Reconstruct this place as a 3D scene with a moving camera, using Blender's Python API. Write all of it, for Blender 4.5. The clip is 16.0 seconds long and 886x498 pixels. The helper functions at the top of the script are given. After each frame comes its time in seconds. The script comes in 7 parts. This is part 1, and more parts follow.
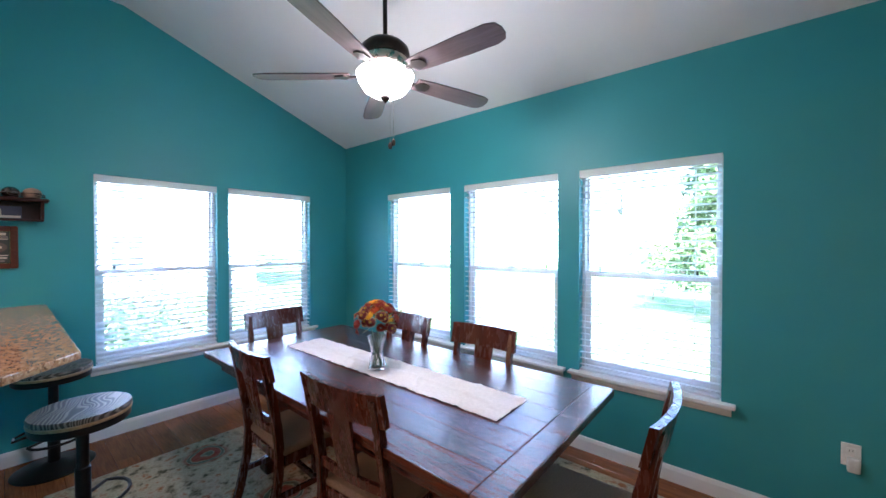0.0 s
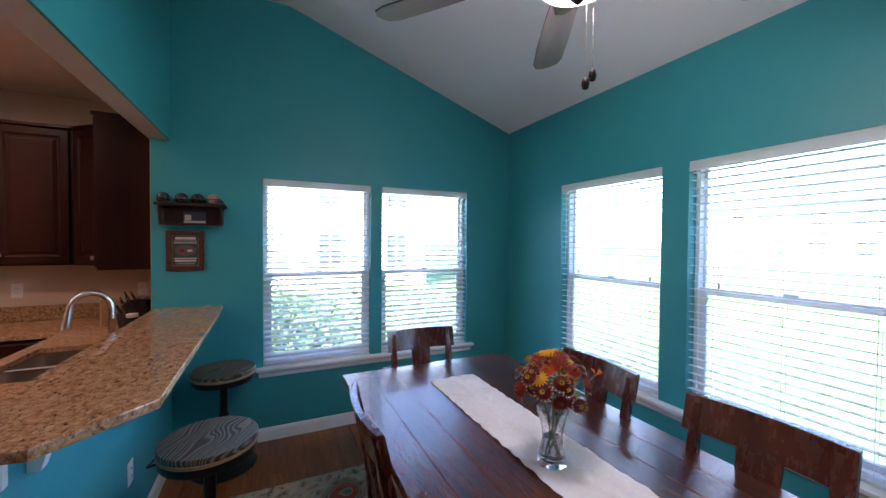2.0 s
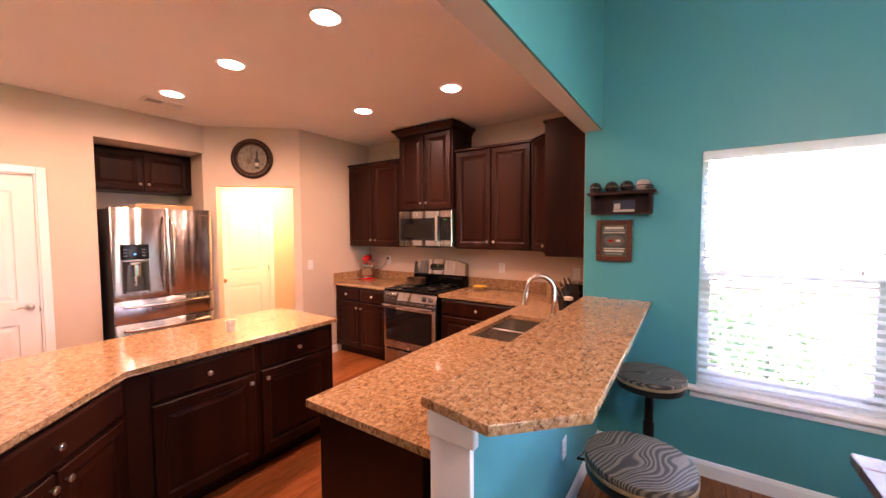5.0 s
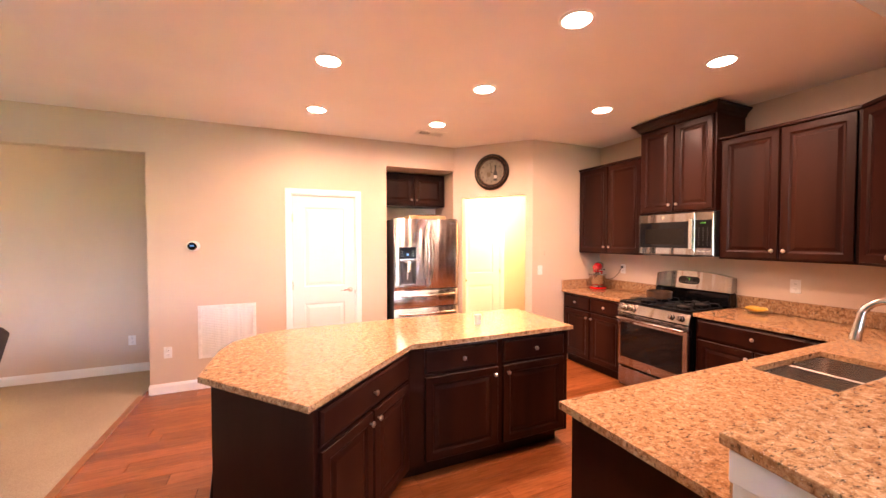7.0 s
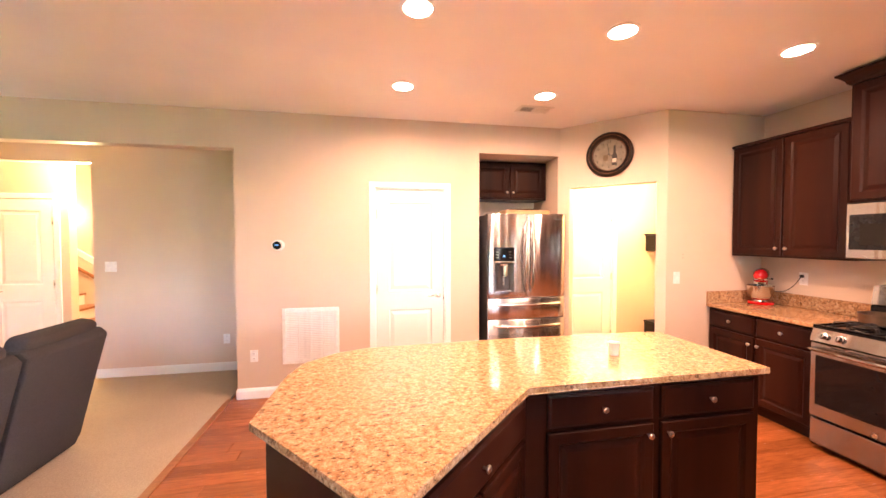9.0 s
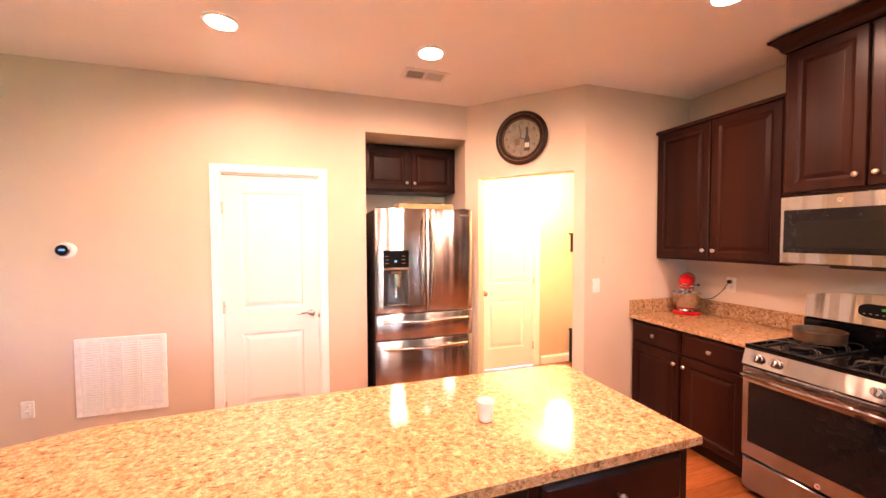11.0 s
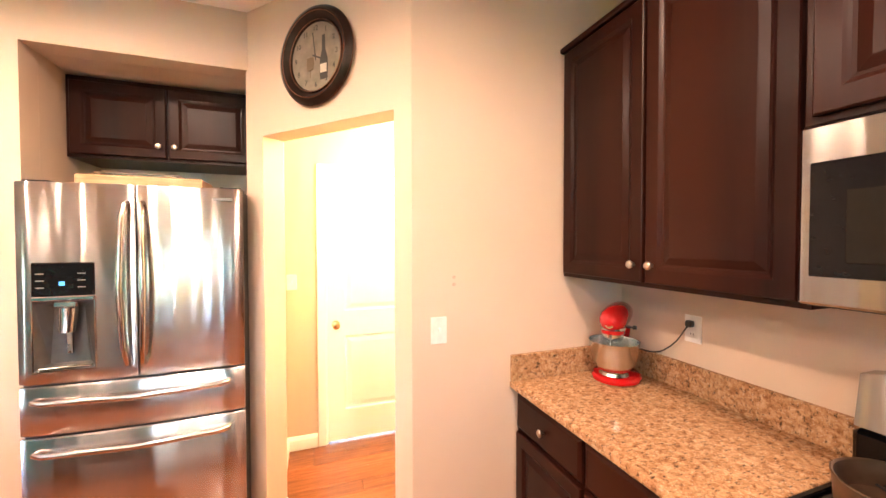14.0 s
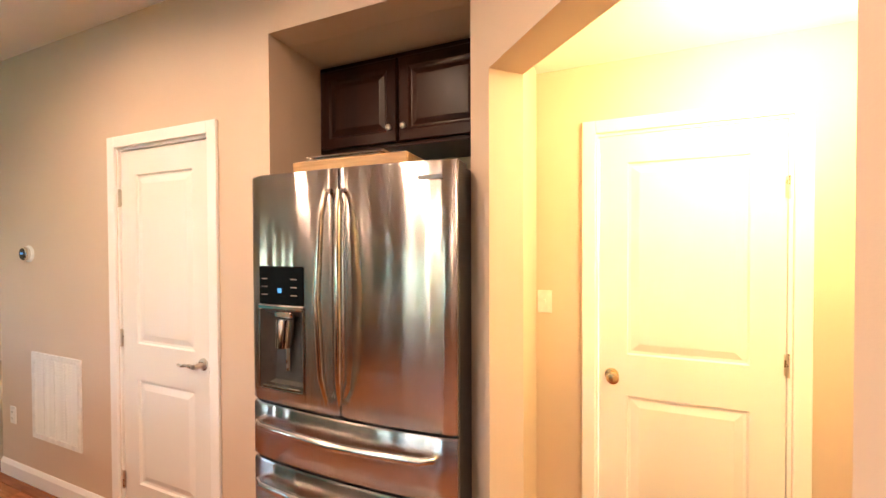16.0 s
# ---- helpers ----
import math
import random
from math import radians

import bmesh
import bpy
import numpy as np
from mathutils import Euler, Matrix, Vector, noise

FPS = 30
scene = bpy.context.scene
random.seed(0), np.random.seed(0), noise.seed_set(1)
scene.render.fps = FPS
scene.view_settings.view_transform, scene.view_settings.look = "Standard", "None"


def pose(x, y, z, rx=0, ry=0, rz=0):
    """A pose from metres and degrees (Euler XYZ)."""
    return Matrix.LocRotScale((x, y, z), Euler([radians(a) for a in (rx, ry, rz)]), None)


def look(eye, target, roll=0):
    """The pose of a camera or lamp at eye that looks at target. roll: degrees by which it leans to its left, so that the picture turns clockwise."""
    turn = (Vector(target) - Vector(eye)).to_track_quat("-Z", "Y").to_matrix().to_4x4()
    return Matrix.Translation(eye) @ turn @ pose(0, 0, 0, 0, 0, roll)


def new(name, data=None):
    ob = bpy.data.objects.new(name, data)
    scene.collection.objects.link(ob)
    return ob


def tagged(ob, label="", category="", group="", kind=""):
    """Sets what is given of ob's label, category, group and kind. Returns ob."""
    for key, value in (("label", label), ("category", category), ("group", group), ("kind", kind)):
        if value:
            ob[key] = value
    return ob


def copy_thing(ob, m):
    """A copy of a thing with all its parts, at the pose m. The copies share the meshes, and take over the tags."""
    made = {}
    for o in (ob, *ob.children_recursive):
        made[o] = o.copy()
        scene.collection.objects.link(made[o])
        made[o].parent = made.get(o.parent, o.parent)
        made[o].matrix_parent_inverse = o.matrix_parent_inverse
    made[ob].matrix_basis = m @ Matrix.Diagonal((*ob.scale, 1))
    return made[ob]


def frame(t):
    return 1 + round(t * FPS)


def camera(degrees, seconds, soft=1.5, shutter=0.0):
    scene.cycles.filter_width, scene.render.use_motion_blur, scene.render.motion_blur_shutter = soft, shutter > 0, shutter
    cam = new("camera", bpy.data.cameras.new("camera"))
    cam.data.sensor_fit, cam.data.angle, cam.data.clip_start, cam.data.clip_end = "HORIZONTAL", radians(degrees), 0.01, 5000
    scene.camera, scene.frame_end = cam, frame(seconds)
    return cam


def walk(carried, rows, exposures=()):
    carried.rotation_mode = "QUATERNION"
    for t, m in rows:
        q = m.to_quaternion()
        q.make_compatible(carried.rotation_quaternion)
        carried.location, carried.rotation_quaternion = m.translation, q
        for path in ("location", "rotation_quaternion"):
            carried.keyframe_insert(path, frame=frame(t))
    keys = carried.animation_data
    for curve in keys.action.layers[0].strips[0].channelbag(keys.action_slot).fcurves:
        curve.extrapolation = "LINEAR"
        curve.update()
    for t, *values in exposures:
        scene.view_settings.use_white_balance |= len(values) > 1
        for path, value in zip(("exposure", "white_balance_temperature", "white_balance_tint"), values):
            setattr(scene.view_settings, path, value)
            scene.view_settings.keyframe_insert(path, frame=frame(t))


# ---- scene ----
cam = camera(100.5, 16.0)
PATH = [
    (0, (0.359, 0.136, 1.553), (-0.928, 1.667, 1.525), -0.04),
    (0.5, (0.172, 0.319, 1.564), (-1.135, 1.832, 1.525), 0.02),
    (1, (-0.042, 0.434, 1.587), (-1.493, 1.809, 1.547), 0.17),
    (1.5, (-0.215, 0.552, 1.584), (-1.840, 1.718, 1.552), 0.22),
    (2, (-0.338, 0.646, 1.611), (-2.149, 1.493, 1.571), 0.41),
    (2.5, (-0.444, 0.667, 1.605), (-2.382, 1.158, 1.565), 0.38),
    (3, (-0.572, 0.657, 1.622), (-2.569, 0.739, 1.567), 0.08),
    (3.5, (-0.691, 0.617, 1.554), (-2.676, 0.375, 1.533), 0.35),
    (4, (-0.724, 0.535, 1.610), (-2.650, 0.000, 1.553), 0.18),
    (6.5, (-0.634, 0.553, 1.606), (-1.627, -1.182, 1.541), -0.01),
    (7, (-0.596, 0.432, 1.585), (-1.385, -1.405, 1.531), -0.05),
    (7.5, (-0.561, 0.339, 1.591), (-1.180, -1.561, 1.534), 0.03),
    (8, (-0.521, 0.186, 1.570), (-0.962, -1.764, 1.521), 0.04),
    (10.5, (-1.175, -0.788, 1.604), (-1.527, -2.756, 1.536), -0.08),
    (11, (-1.415, -0.878, 1.599), (-2.039, -2.777, 1.532), -0.20),
    (11.5, (-1.729, -1.029, 1.588), (-2.601, -2.828, 1.533), -0.31),
    (12, (-2.124, -1.105, 1.549), (-3.091, -2.855, 1.506), -0.18),
    (12.5, (-2.414, -1.234, 1.557), (-3.403, -2.973, 1.520), -0.12),
    (13, (-2.691, -1.423, 1.534), (-3.657, -3.174, 1.511), -0.07),
    (13.5, (-2.878, -1.655, 1.559), (-3.802, -3.429, 1.517), 0.01),
    (14, (-3.053, -1.871, 1.576), (-3.721, -3.755, 1.533), -0.10),
    (14.5, (-3.143, -2.129, 1.563), (-3.553, -4.087, 1.537), -0.24),
    (15, (-3.160, -2.419, 1.576), (-3.289, -4.414, 1.538), -0.23),
    (15.5, (-3.180, -2.668, 1.551), (-2.903, -4.649, 1.529), -0.59),
    (16, (-3.104, -2.879, 1.567), (-2.379, -4.743, 1.540), -0.23),
]
EXPOSURES = [(0.0, 4.75, 5350, 22), (1.0, 4.48, 5400, 22), (1.5, 4.16, 5450, 24), (2.0, 4.05, 5500, 24), (2.5, 4.08, 5650, 26), (3.0, 4.33, 5870, 30), (3.5, 4.6, 6250, 37), (4.0, 4.95, 6750, 42),
             (6.3, 5.63, 6800, 39), (7.0, 5.92, 6780, 36), (8.0, 6.22, 6600, 29), (11.0, 5.9, 6900, 38), (12.5, 5.95, 6700, 30), (13.5, 6.1, 6150, 18), (14.5, 6.05, 5700, 7), (15.5, 5.5, 5950, 8), (16.0, 5.2, 6150, 9)]
walk(cam, [(t, look(eye, target, roll)) for t, eye, target, roll in PATH], EXPOSURES)

# ---- light levels ----
SKY, SUN = 0.15, 4.0
P_CAN, P_FAN, P_HALL, P_FOYER = 0.50, 2.3, 2.0, 3.2
E_BOWL, E_CAN = 0.6, 1.6

# ---- world, sun, large lights ----
world = bpy.data.worlds.new("world")
scene.world = world
world.use_nodes = True
wn = world.node_tree
sky = wn.nodes.new("ShaderNodeTexSky")
sky.sky_type, sky.sun_disc = "NISHITA", False
sky.sun_elevation, sky.sun_rotation = radians(48), radians(150)
sky.air_density, sky.dust_density = 1.0, 1.2
bg = wn.nodes["Background"]
wn.links.new(sky.outputs["Color"], bg.inputs["Color"])
bg.inputs["Strength"].default_value = SKY

sun = new("sun", bpy.data.lights.new("sun", "SUN"))
sun.data.energy, sun.data.angle, sun.data.color = SUN, radians(10), (1.0, 0.95, 0.88)
sun.matrix_world = look((3.0, -6.0, 9.0), (0, 0, 0))


def area_lamp(name, m, w, h, power, color, round_shape=False, spread=180):
    data = bpy.data.lights.new(name, "AREA")
    data.shape = "DISK" if round_shape else "RECTANGLE"
    data.size, data.energy, data.color, data.spread = w, power, color, radians(spread)
    if not round_shape:
        data.size_y = h
    ob = new(name, data)
    ob.matrix_world = m
    return ob


def point_lamp(name, place, power, color, radius=0.06):
    data = bpy.data.lights.new(name, "POINT")
    data.energy, data.color, data.shadow_soft_size = power, color, radius
    ob = new(name, data)
    ob.location = place
    return ob


WARM = (1.0, 0.60, 0.37)
# recessed ceiling lamps over the kitchen
CANS = [(-0.888, -2.252), (-2.12, -2.252), (-3.40, -2.235), (-0.888, -3.29), (-2.12, -3.27), (-3.40, -1.185), (-2.12, -1.205)]
CEIL = 2.82
for x, y in CANS:
    area_lamp("can_light", pose(x, y, CEIL - 0.012), 0.13, 0, P_CAN, WARM, True, 165)
# fan lamp, hall lamp, foyer lamp
point_lamp("fan_light", (-1.18, 1.475, 2.415), P_FAN, (1.0, 0.86, 0.68), 0.13)
point_lamp("hall_light", (-3.85, -4.25, 2.22), P_HALL, (1.0, 0.72, 0.30), 0.12)
point_lamp("foyer_light", (2.72, -5.42, 2.3), P_FOYER, (1.0, 0.72, 0.32), 0.12)

# ---- materials ----
def material(name, rough=0.5, metal=0.0, spec=0.5, coat=0.0):
    m = bpy.data.materials.new(name)
    m.use_nodes = True
    b = m.node_tree.nodes["Principled BSDF"]
    b.inputs["Roughness"].default_value = rough
    b.inputs["Metallic"].default_value = metal
    b.inputs["Specular IOR Level"].default_value = spec
    b.inputs["Coat Weight"].default_value = coat
    return m, m.node_tree, b


def node(nt, kind, **values):
    n = nt.nodes.new(kind)
    for k, v in values.items():
        n.inputs[k.replace("_", " ")].default_value = v
    return n


def coords(nt, scale=(1, 1, 1), source="Object", rot=(0, 0, 0)):
    c = nt.nodes.new("ShaderNodeTexCoord")
    m = nt.nodes.new("ShaderNodeMapping")
    m.inputs["Scale"].default_value = scale
    m.inputs["Rotation"].default_value = rot
    nt.links.new(c.outputs[source], m.inputs["Vector"])
    return m.outputs["Vector"]


def ramp(nt, fac, stops):
    r = nt.nodes.new("ShaderNodeValToRGB")
    while len(r.color_ramp.elements) < len(stops):
        r.color_ramp.elements.new(0.5)
    for e, (p, c) in zip(r.color_ramp.elements, stops):
        e.position, e.color = p, (*c, 1)
    nt.links.new(fac, r.inputs["Fac"])
    return r.outputs["Color"]


def mix(nt, fac, a, b, blend="MIX"):
    m = nt.nodes.new("ShaderNodeMix")
    m.data_type, m.blend_type = "RGBA", blend
    for key, v in ((0, fac), (6, a), (7, b)):
        if isinstance(v, (int, float)):
            m.inputs[key].default_value = v
        elif isinstance(v, tuple):
            m.inputs[key].default_value = (*v, 1)
        else:
            nt.links.new(v, m.inputs[key])
    return m.outputs[2]


def bump(nt, b, height, strength=0.2, distance=0.01):
    n = nt.nodes.new("ShaderNodeBump")
    n.inputs["Strength"].default_value, n.inputs["Distance"].default_value = strength, distance
    nt.links.new(height, n.inputs["Height"])
    nt.links.new(n.outputs["Normal"], b.inputs["Normal"])


def paint(name, color, rough=0.6, var=0.06, grain=0.12, source="Object", spec=0.4):
    """Rolled wall paint: slight mottling and orange peel."""
    m, nt, b = material(name, rough, 0, spec)
    v = coords(nt, source=source)
    big = node(nt, "ShaderNodeTexNoise", Scale=1.3, Detail=3.0)
    nt.links.new(v, big.inputs["Vector"])
    fine = node(nt, "ShaderNodeTexNoise", Scale=190.0, Detail=2.0)
    nt.links.new(v, fine.inputs["Vector"])
    lo = tuple(c * (1 - var) for c in color)
    hi = tuple(min(1, c * (1 + var)) for c in color)
    nt.links.new(ramp(nt, big.outputs["Fac"], [(0.3, lo), (0.7, hi)]), b.inputs["Base Color"])
    bump(nt, b, fine.outputs["Fac"], grain, 0.002)
    return m


def plain(name, color, rough=0.5, metal=0.0, spec=0.5, var=0.08, scale=30, coat=0.0):
    m, nt, b = material(name, rough, metal, spec, coat)
    v = coords(nt)
    n = node(nt, "ShaderNodeTexNoise", Scale=scale, Detail=4.0)
    nt.links.new(v, n.inputs["Vector"])
    lo = tuple(c * (1 - var) for c in color)
    hi = tuple(min(1, c * (1 + var)) for c in color)
    nt.links.new(ramp(nt, n.outputs["Fac"], [(0.3, lo), (0.7, hi)]), b.inputs["Base Color"])
    r = nt.nodes.new("ShaderNodeMapRange")
    r.inputs["To Min"].default_value, r.inputs["To Max"].default_value = rough * 0.85, min(1, rough * 1.15)
    nt.links.new(n.outputs["Fac"], r.inputs["Value"])
    nt.links.new(r.outputs["Result"], b.inputs["Roughness"])
    return m


def glow(name, color, strength):
    m, nt, b = material(name, 0.4)
    b.inputs["Base Color"].default_value = (*color, 1)
    b.inputs["Emission Color"].default_value = (*color, 1)
    b.inputs["Emission Strength"].default_value = strength
    return m


def wood(name, dark, light, axis=0, rough=0.35, grain=1.0, coat=0.0, random_shift=0.0, bump_amt=0.08, stretch=14.0, pore=0.35):
    """Wood grain along one local axis, with pores and slow tone changes."""
    m, nt, b = material(name, rough, 0, 0.5, coat)
    sc = [stretch * grain] * 3
    sc[axis] = 1.1 * grain
    v = coords(nt, tuple(sc))
    if random_shift:
        info = nt.nodes.new("ShaderNodeObjectInfo")
        add = nt.nodes.new("ShaderNodeVectorMath")
        add.operation = "MULTIPLY_ADD"
        comb = nt.nodes.new("ShaderNodeCombineXYZ")
        for i in range(3):
            nt.links.new(info.outputs["Random"], comb.inputs[i])
        nt.links.new(comb.outputs[0], add.inputs[0])
        add.inputs[1].default_value = (37.0, 53.0, 71.0)
        nt.links.new(v, add.inputs[2])
        v = add.outputs[0]
    n = node(nt, "ShaderNodeTexNoise", Scale=1.0, Detail=6.0, Roughness=0.62, Distortion=0.8)
    nt.links.new(v, n.inputs["Vector"])
    pores = node(nt, "ShaderNodeTexNoise", Scale=6.0, Detail=3.0, Roughness=0.7)
    nt.links.new(v, pores.inputs["Vector"])
    c = ramp(nt, n.outputs["Fac"], [(0.28, dark), (0.52, tuple((a + e) / 2 for a, e in zip(dark, light))), (0.75, light)])
    c = mix(nt, pore, c, ramp(nt, pores.outputs["Fac"], [(0.35, tuple(x * 0.55 for x in dark)), (0.6, light)]))
    if random_shift:
        tone = nt.nodes.new("ShaderNodeMapRange")
        tone.inputs["To Min"].default_value, tone.inputs["To Max"].default_value = 1 - random_shift, 1 + random_shift
        nt.links.new(info.outputs["Random"], tone.inputs["Value"])
        hsv = nt.nodes.new("ShaderNodeHueSaturation")
        nt.links.new(tone.outputs["Result"], hsv.inputs["Value"])
        nt.links.new(c, hsv.inputs["Color"])
        c = hsv.outputs["Color"]
    nt.links.new(c, b.inputs["Base Color"])
    r = nt.nodes.new("ShaderNodeMapRange")
    r.inputs["To Min"].default_value, r.inputs["To Max"].default_value = rough * 0.75, rough * 1.3
    nt.links.new(pores.outputs["Fac"], r.inputs["Value"])
    nt.links.new(r.outputs["Result"], b.inputs["Roughness"])
    bump(nt, b, pores.outputs["Fac"], bump_amt, 0.003)
    return m


def zebra_wood(name, dark, light):
    """Weathered wood with strong wavy dark and light bands."""
    m, nt, b = material(name, 0.42, 0, 0.4)
    w = node(nt, "ShaderNodeTexWave", Scale=1.0, Distortion=9.0, Detail=2.5, Detail_Roughness=0.65)
    w.inputs["Detail Scale"].default_value = 0.7
    w.bands_direction = "Y"
    bend = node(nt, "ShaderNodeTexNoise", Scale=1.0, Detail=1.0)
    nt.links.new(coords(nt, (3.0, 5.5, 3.0)), bend.inputs["Vector"])
    base = coords(nt, (2.0, 20.0, 6.0))
    grow = nt.nodes.new("ShaderNodeVectorMath")
    grow.operation = "MULTIPLY_ADD"
    nt.links.new(bend.outputs["Color"], grow.inputs[0])
    grow.inputs[1].default_value = (0.5, 5.0, 0.5)
    nt.links.new(base, grow.inputs[2])
    nt.links.new(grow.outputs[0], w.inputs["Vector"])
    fine = node(nt, "ShaderNodeTexNoise", Scale=1.0, Detail=4.0)
    nt.links.new(coords(nt, (12.0, 220.0, 60.0)), fine.inputs["Vector"])
    c = ramp(nt, w.outputs["Fac"], [(0.22, dark), (0.5, tuple((p + q) * 0.42 for p, q in zip(dark, light))), (0.8, light)])
    c = mix(nt, 0.4, c, ramp(nt, fine.outputs["Fac"], [(0.35, (0.35, 0.35, 0.35)), (0.62, (1, 1, 1))]), "MULTIPLY")
    nt.links.new(c, b.inputs["Base Color"])
    bump(nt, b, w.outputs["Fac"], 0.3, 0.002)
    return m


def satin_stain(name, dark, light):
    """Smooth dark stained wood under satin lacquer, with faint long grain."""
    m, nt, b = material(name, 0.3, 0, 0.17)
    v = coords(nt, (22.0, 22.0, 1.2))
    n = node(nt, "ShaderNodeTexNoise", Scale=1.0, Detail=5.0, Roughness=0.6, Distortion=0.6)
    nt.links.new(v, n.inputs["Vector"])
    slow = node(nt, "ShaderNodeTexNoise", Scale=0.12, Detail=2.0)
    nt.links.new(v, slow.inputs["Vector"])
    c = ramp(nt, n.outputs["Fac"], [(0.3, dark), (0.7, light)])
    c = mix(nt, ramp(nt, slow.outputs["Fac"], [(0.42, (0, 0, 0)), (0.66, (0.75, 0.75, 0.75))]), c, (0.036, 0.0098, 0.0046))
    nt.links.new(c, b.inputs["Base Color"])
    r = nt.nodes.new("ShaderNodeMapRange")
    r.inputs["To Min"].default_value, r.inputs["To Max"].default_value = 0.27, 0.35
    nt.links.new(slow.outputs["Fac"], r.inputs["Value"])
    nt.links.new(r.outputs["Result"], b.inputs["Roughness"])
    return m


def granite(name):
    m, nt, b = material(name, 0.12, 0, 0.5)
    v = coords(nt)
    warp = node(nt, "ShaderNodeTexNoise", Scale=9.0, Detail=3.0)
    nt.links.new(v, warp.inputs["Vector"])
    blot = node(nt, "ShaderNodeTexNoise", Scale=46.0, Detail=6.0, Roughness=0.72, Distortion=0.6)
    nt.links.new(v, blot.inputs["Vector"])
    st = coords(nt, (1.0, 2.5, 1.5), rot=(0, 0, 0.5))
    dark = node(nt, "ShaderNodeTexNoise", Scale=38.0, Detail=5.0, Roughness=0.7)
    nt.links.new(st, dark.inputs["Vector"])
    speck = node(nt, "ShaderNodeTexVoronoi", Scale=120.0)
    nt.links.new(v, speck.inputs["Vector"])
    slow = node(nt, "ShaderNodeTexNoise", Scale=5.0, Detail=2.0)
    nt.links.new(v, slow.inputs["Vector"])
    c = ramp(nt, blot.outputs["Fac"], [(0.30, (0.12, 0.050, 0.020)), (0.42, (0.30, 0.155, 0.070)), (0.55, (0.46, 0.275, 0.142)), (0.72, (0.60, 0.44, 0.28))])
    c = mix(nt, ramp(nt, dark.outputs["Fac"], [(0.345, (1, 1, 1)), (0.46, (0, 0, 0))]), c, (0.055, 0.038, 0.026))
    c = mix(nt, ramp(nt, slow.outputs["Fac"], [(0.45, (0, 0, 0)), (0.75, (0.3, 0.3, 0.3))]), c, (0.36, 0.22, 0.12))
    c = mix(nt, ramp(nt, speck.outputs["Distance"], [(0.06, (0.7, 0.7, 0.7)), (0.2, (0, 0, 0))]), c, (0.70, 0.65, 0.57))
    nt.links.new(c, b.inputs["Base Color"])
    r = nt.nodes.new("ShaderNodeMapRange")
    r.inputs["To Min"].default_value, r.inputs["To Max"].default_value = 0.05, 0.13
    nt.links.new(blot.outputs["Fac"], r.inputs["Value"])
    nt.links.new(r.outputs["Result"], b.inputs["Roughness"])
    return m


def brushed(name, color, rough=0.38, aniso=0.96, wavy=0.12):
    """Brushed steel: the brush marks run along local x, so that reflections smear up and down."""
    m, nt, b = material(name, rough, 1.0)
    v = coords(nt, (1.5, 60.0, 60.0))
    n = node(nt, "ShaderNodeTexNoise", Scale=1.0, Detail=2.0)
    nt.links.new(v, n.inputs["Vector"])
    nt.links.new(ramp(nt, n.outputs["Fac"], [(0.3, tuple(c * 0.97 for c in color)), (0.7, color)]), b.inputs["Base Color"])
    up = nt.nodes.new("ShaderNodeVectorTransform")
    up.vector_type, up.convert_from, up.convert_to = "VECTOR", "OBJECT", "WORLD"
    up.inputs[0].default_value = (0, 0, 1)
    nt.links.new(up.outputs[0], b.inputs["Tangent"])
    b.inputs["Anisotropic"].default_value = aniso
    slow = node(nt, "ShaderNodeTexNoise", Scale=1.0, Detail=1.0)
    nt.links.new(coords(nt, (7.0, 7.0, 0.35)), slow.inputs["Vector"])
    bump(nt, b, slow.outputs["Fac"], wavy, 0.02)          # sheet metal is never quite flat
    return m


def carpet_material(name, color):
    m, nt, b = material(name, 0.95, 0, 0.1)
    v = coords(nt)
    n = node(nt, "ShaderNodeTexNoise", Scale=160.0, Detail=3.0)
    nt.links.new(v, n.inputs["Vector"])
    slow = node(nt, "ShaderNodeTexNoise", Scale=2.5, Detail=3.0)
    nt.links.new(v, slow.inputs["Vector"])
    c = ramp(nt, n.outputs["Fac"], [(0.3, tuple(x * 0.75 for x in color)), (0.7, tuple(min(1, x * 1.15) for x in color))])
    c = mix(nt, 0.25, c, ramp(nt, slow.outputs["Fac"], [(0.35, tuple(x * 0.8 for x in color)), (0.65, color)]))
    nt.links.new(c, b.inputs["Base Color"])
    bump(nt, b, n.outputs["Fac"], 0.7, 0.006)
    return m


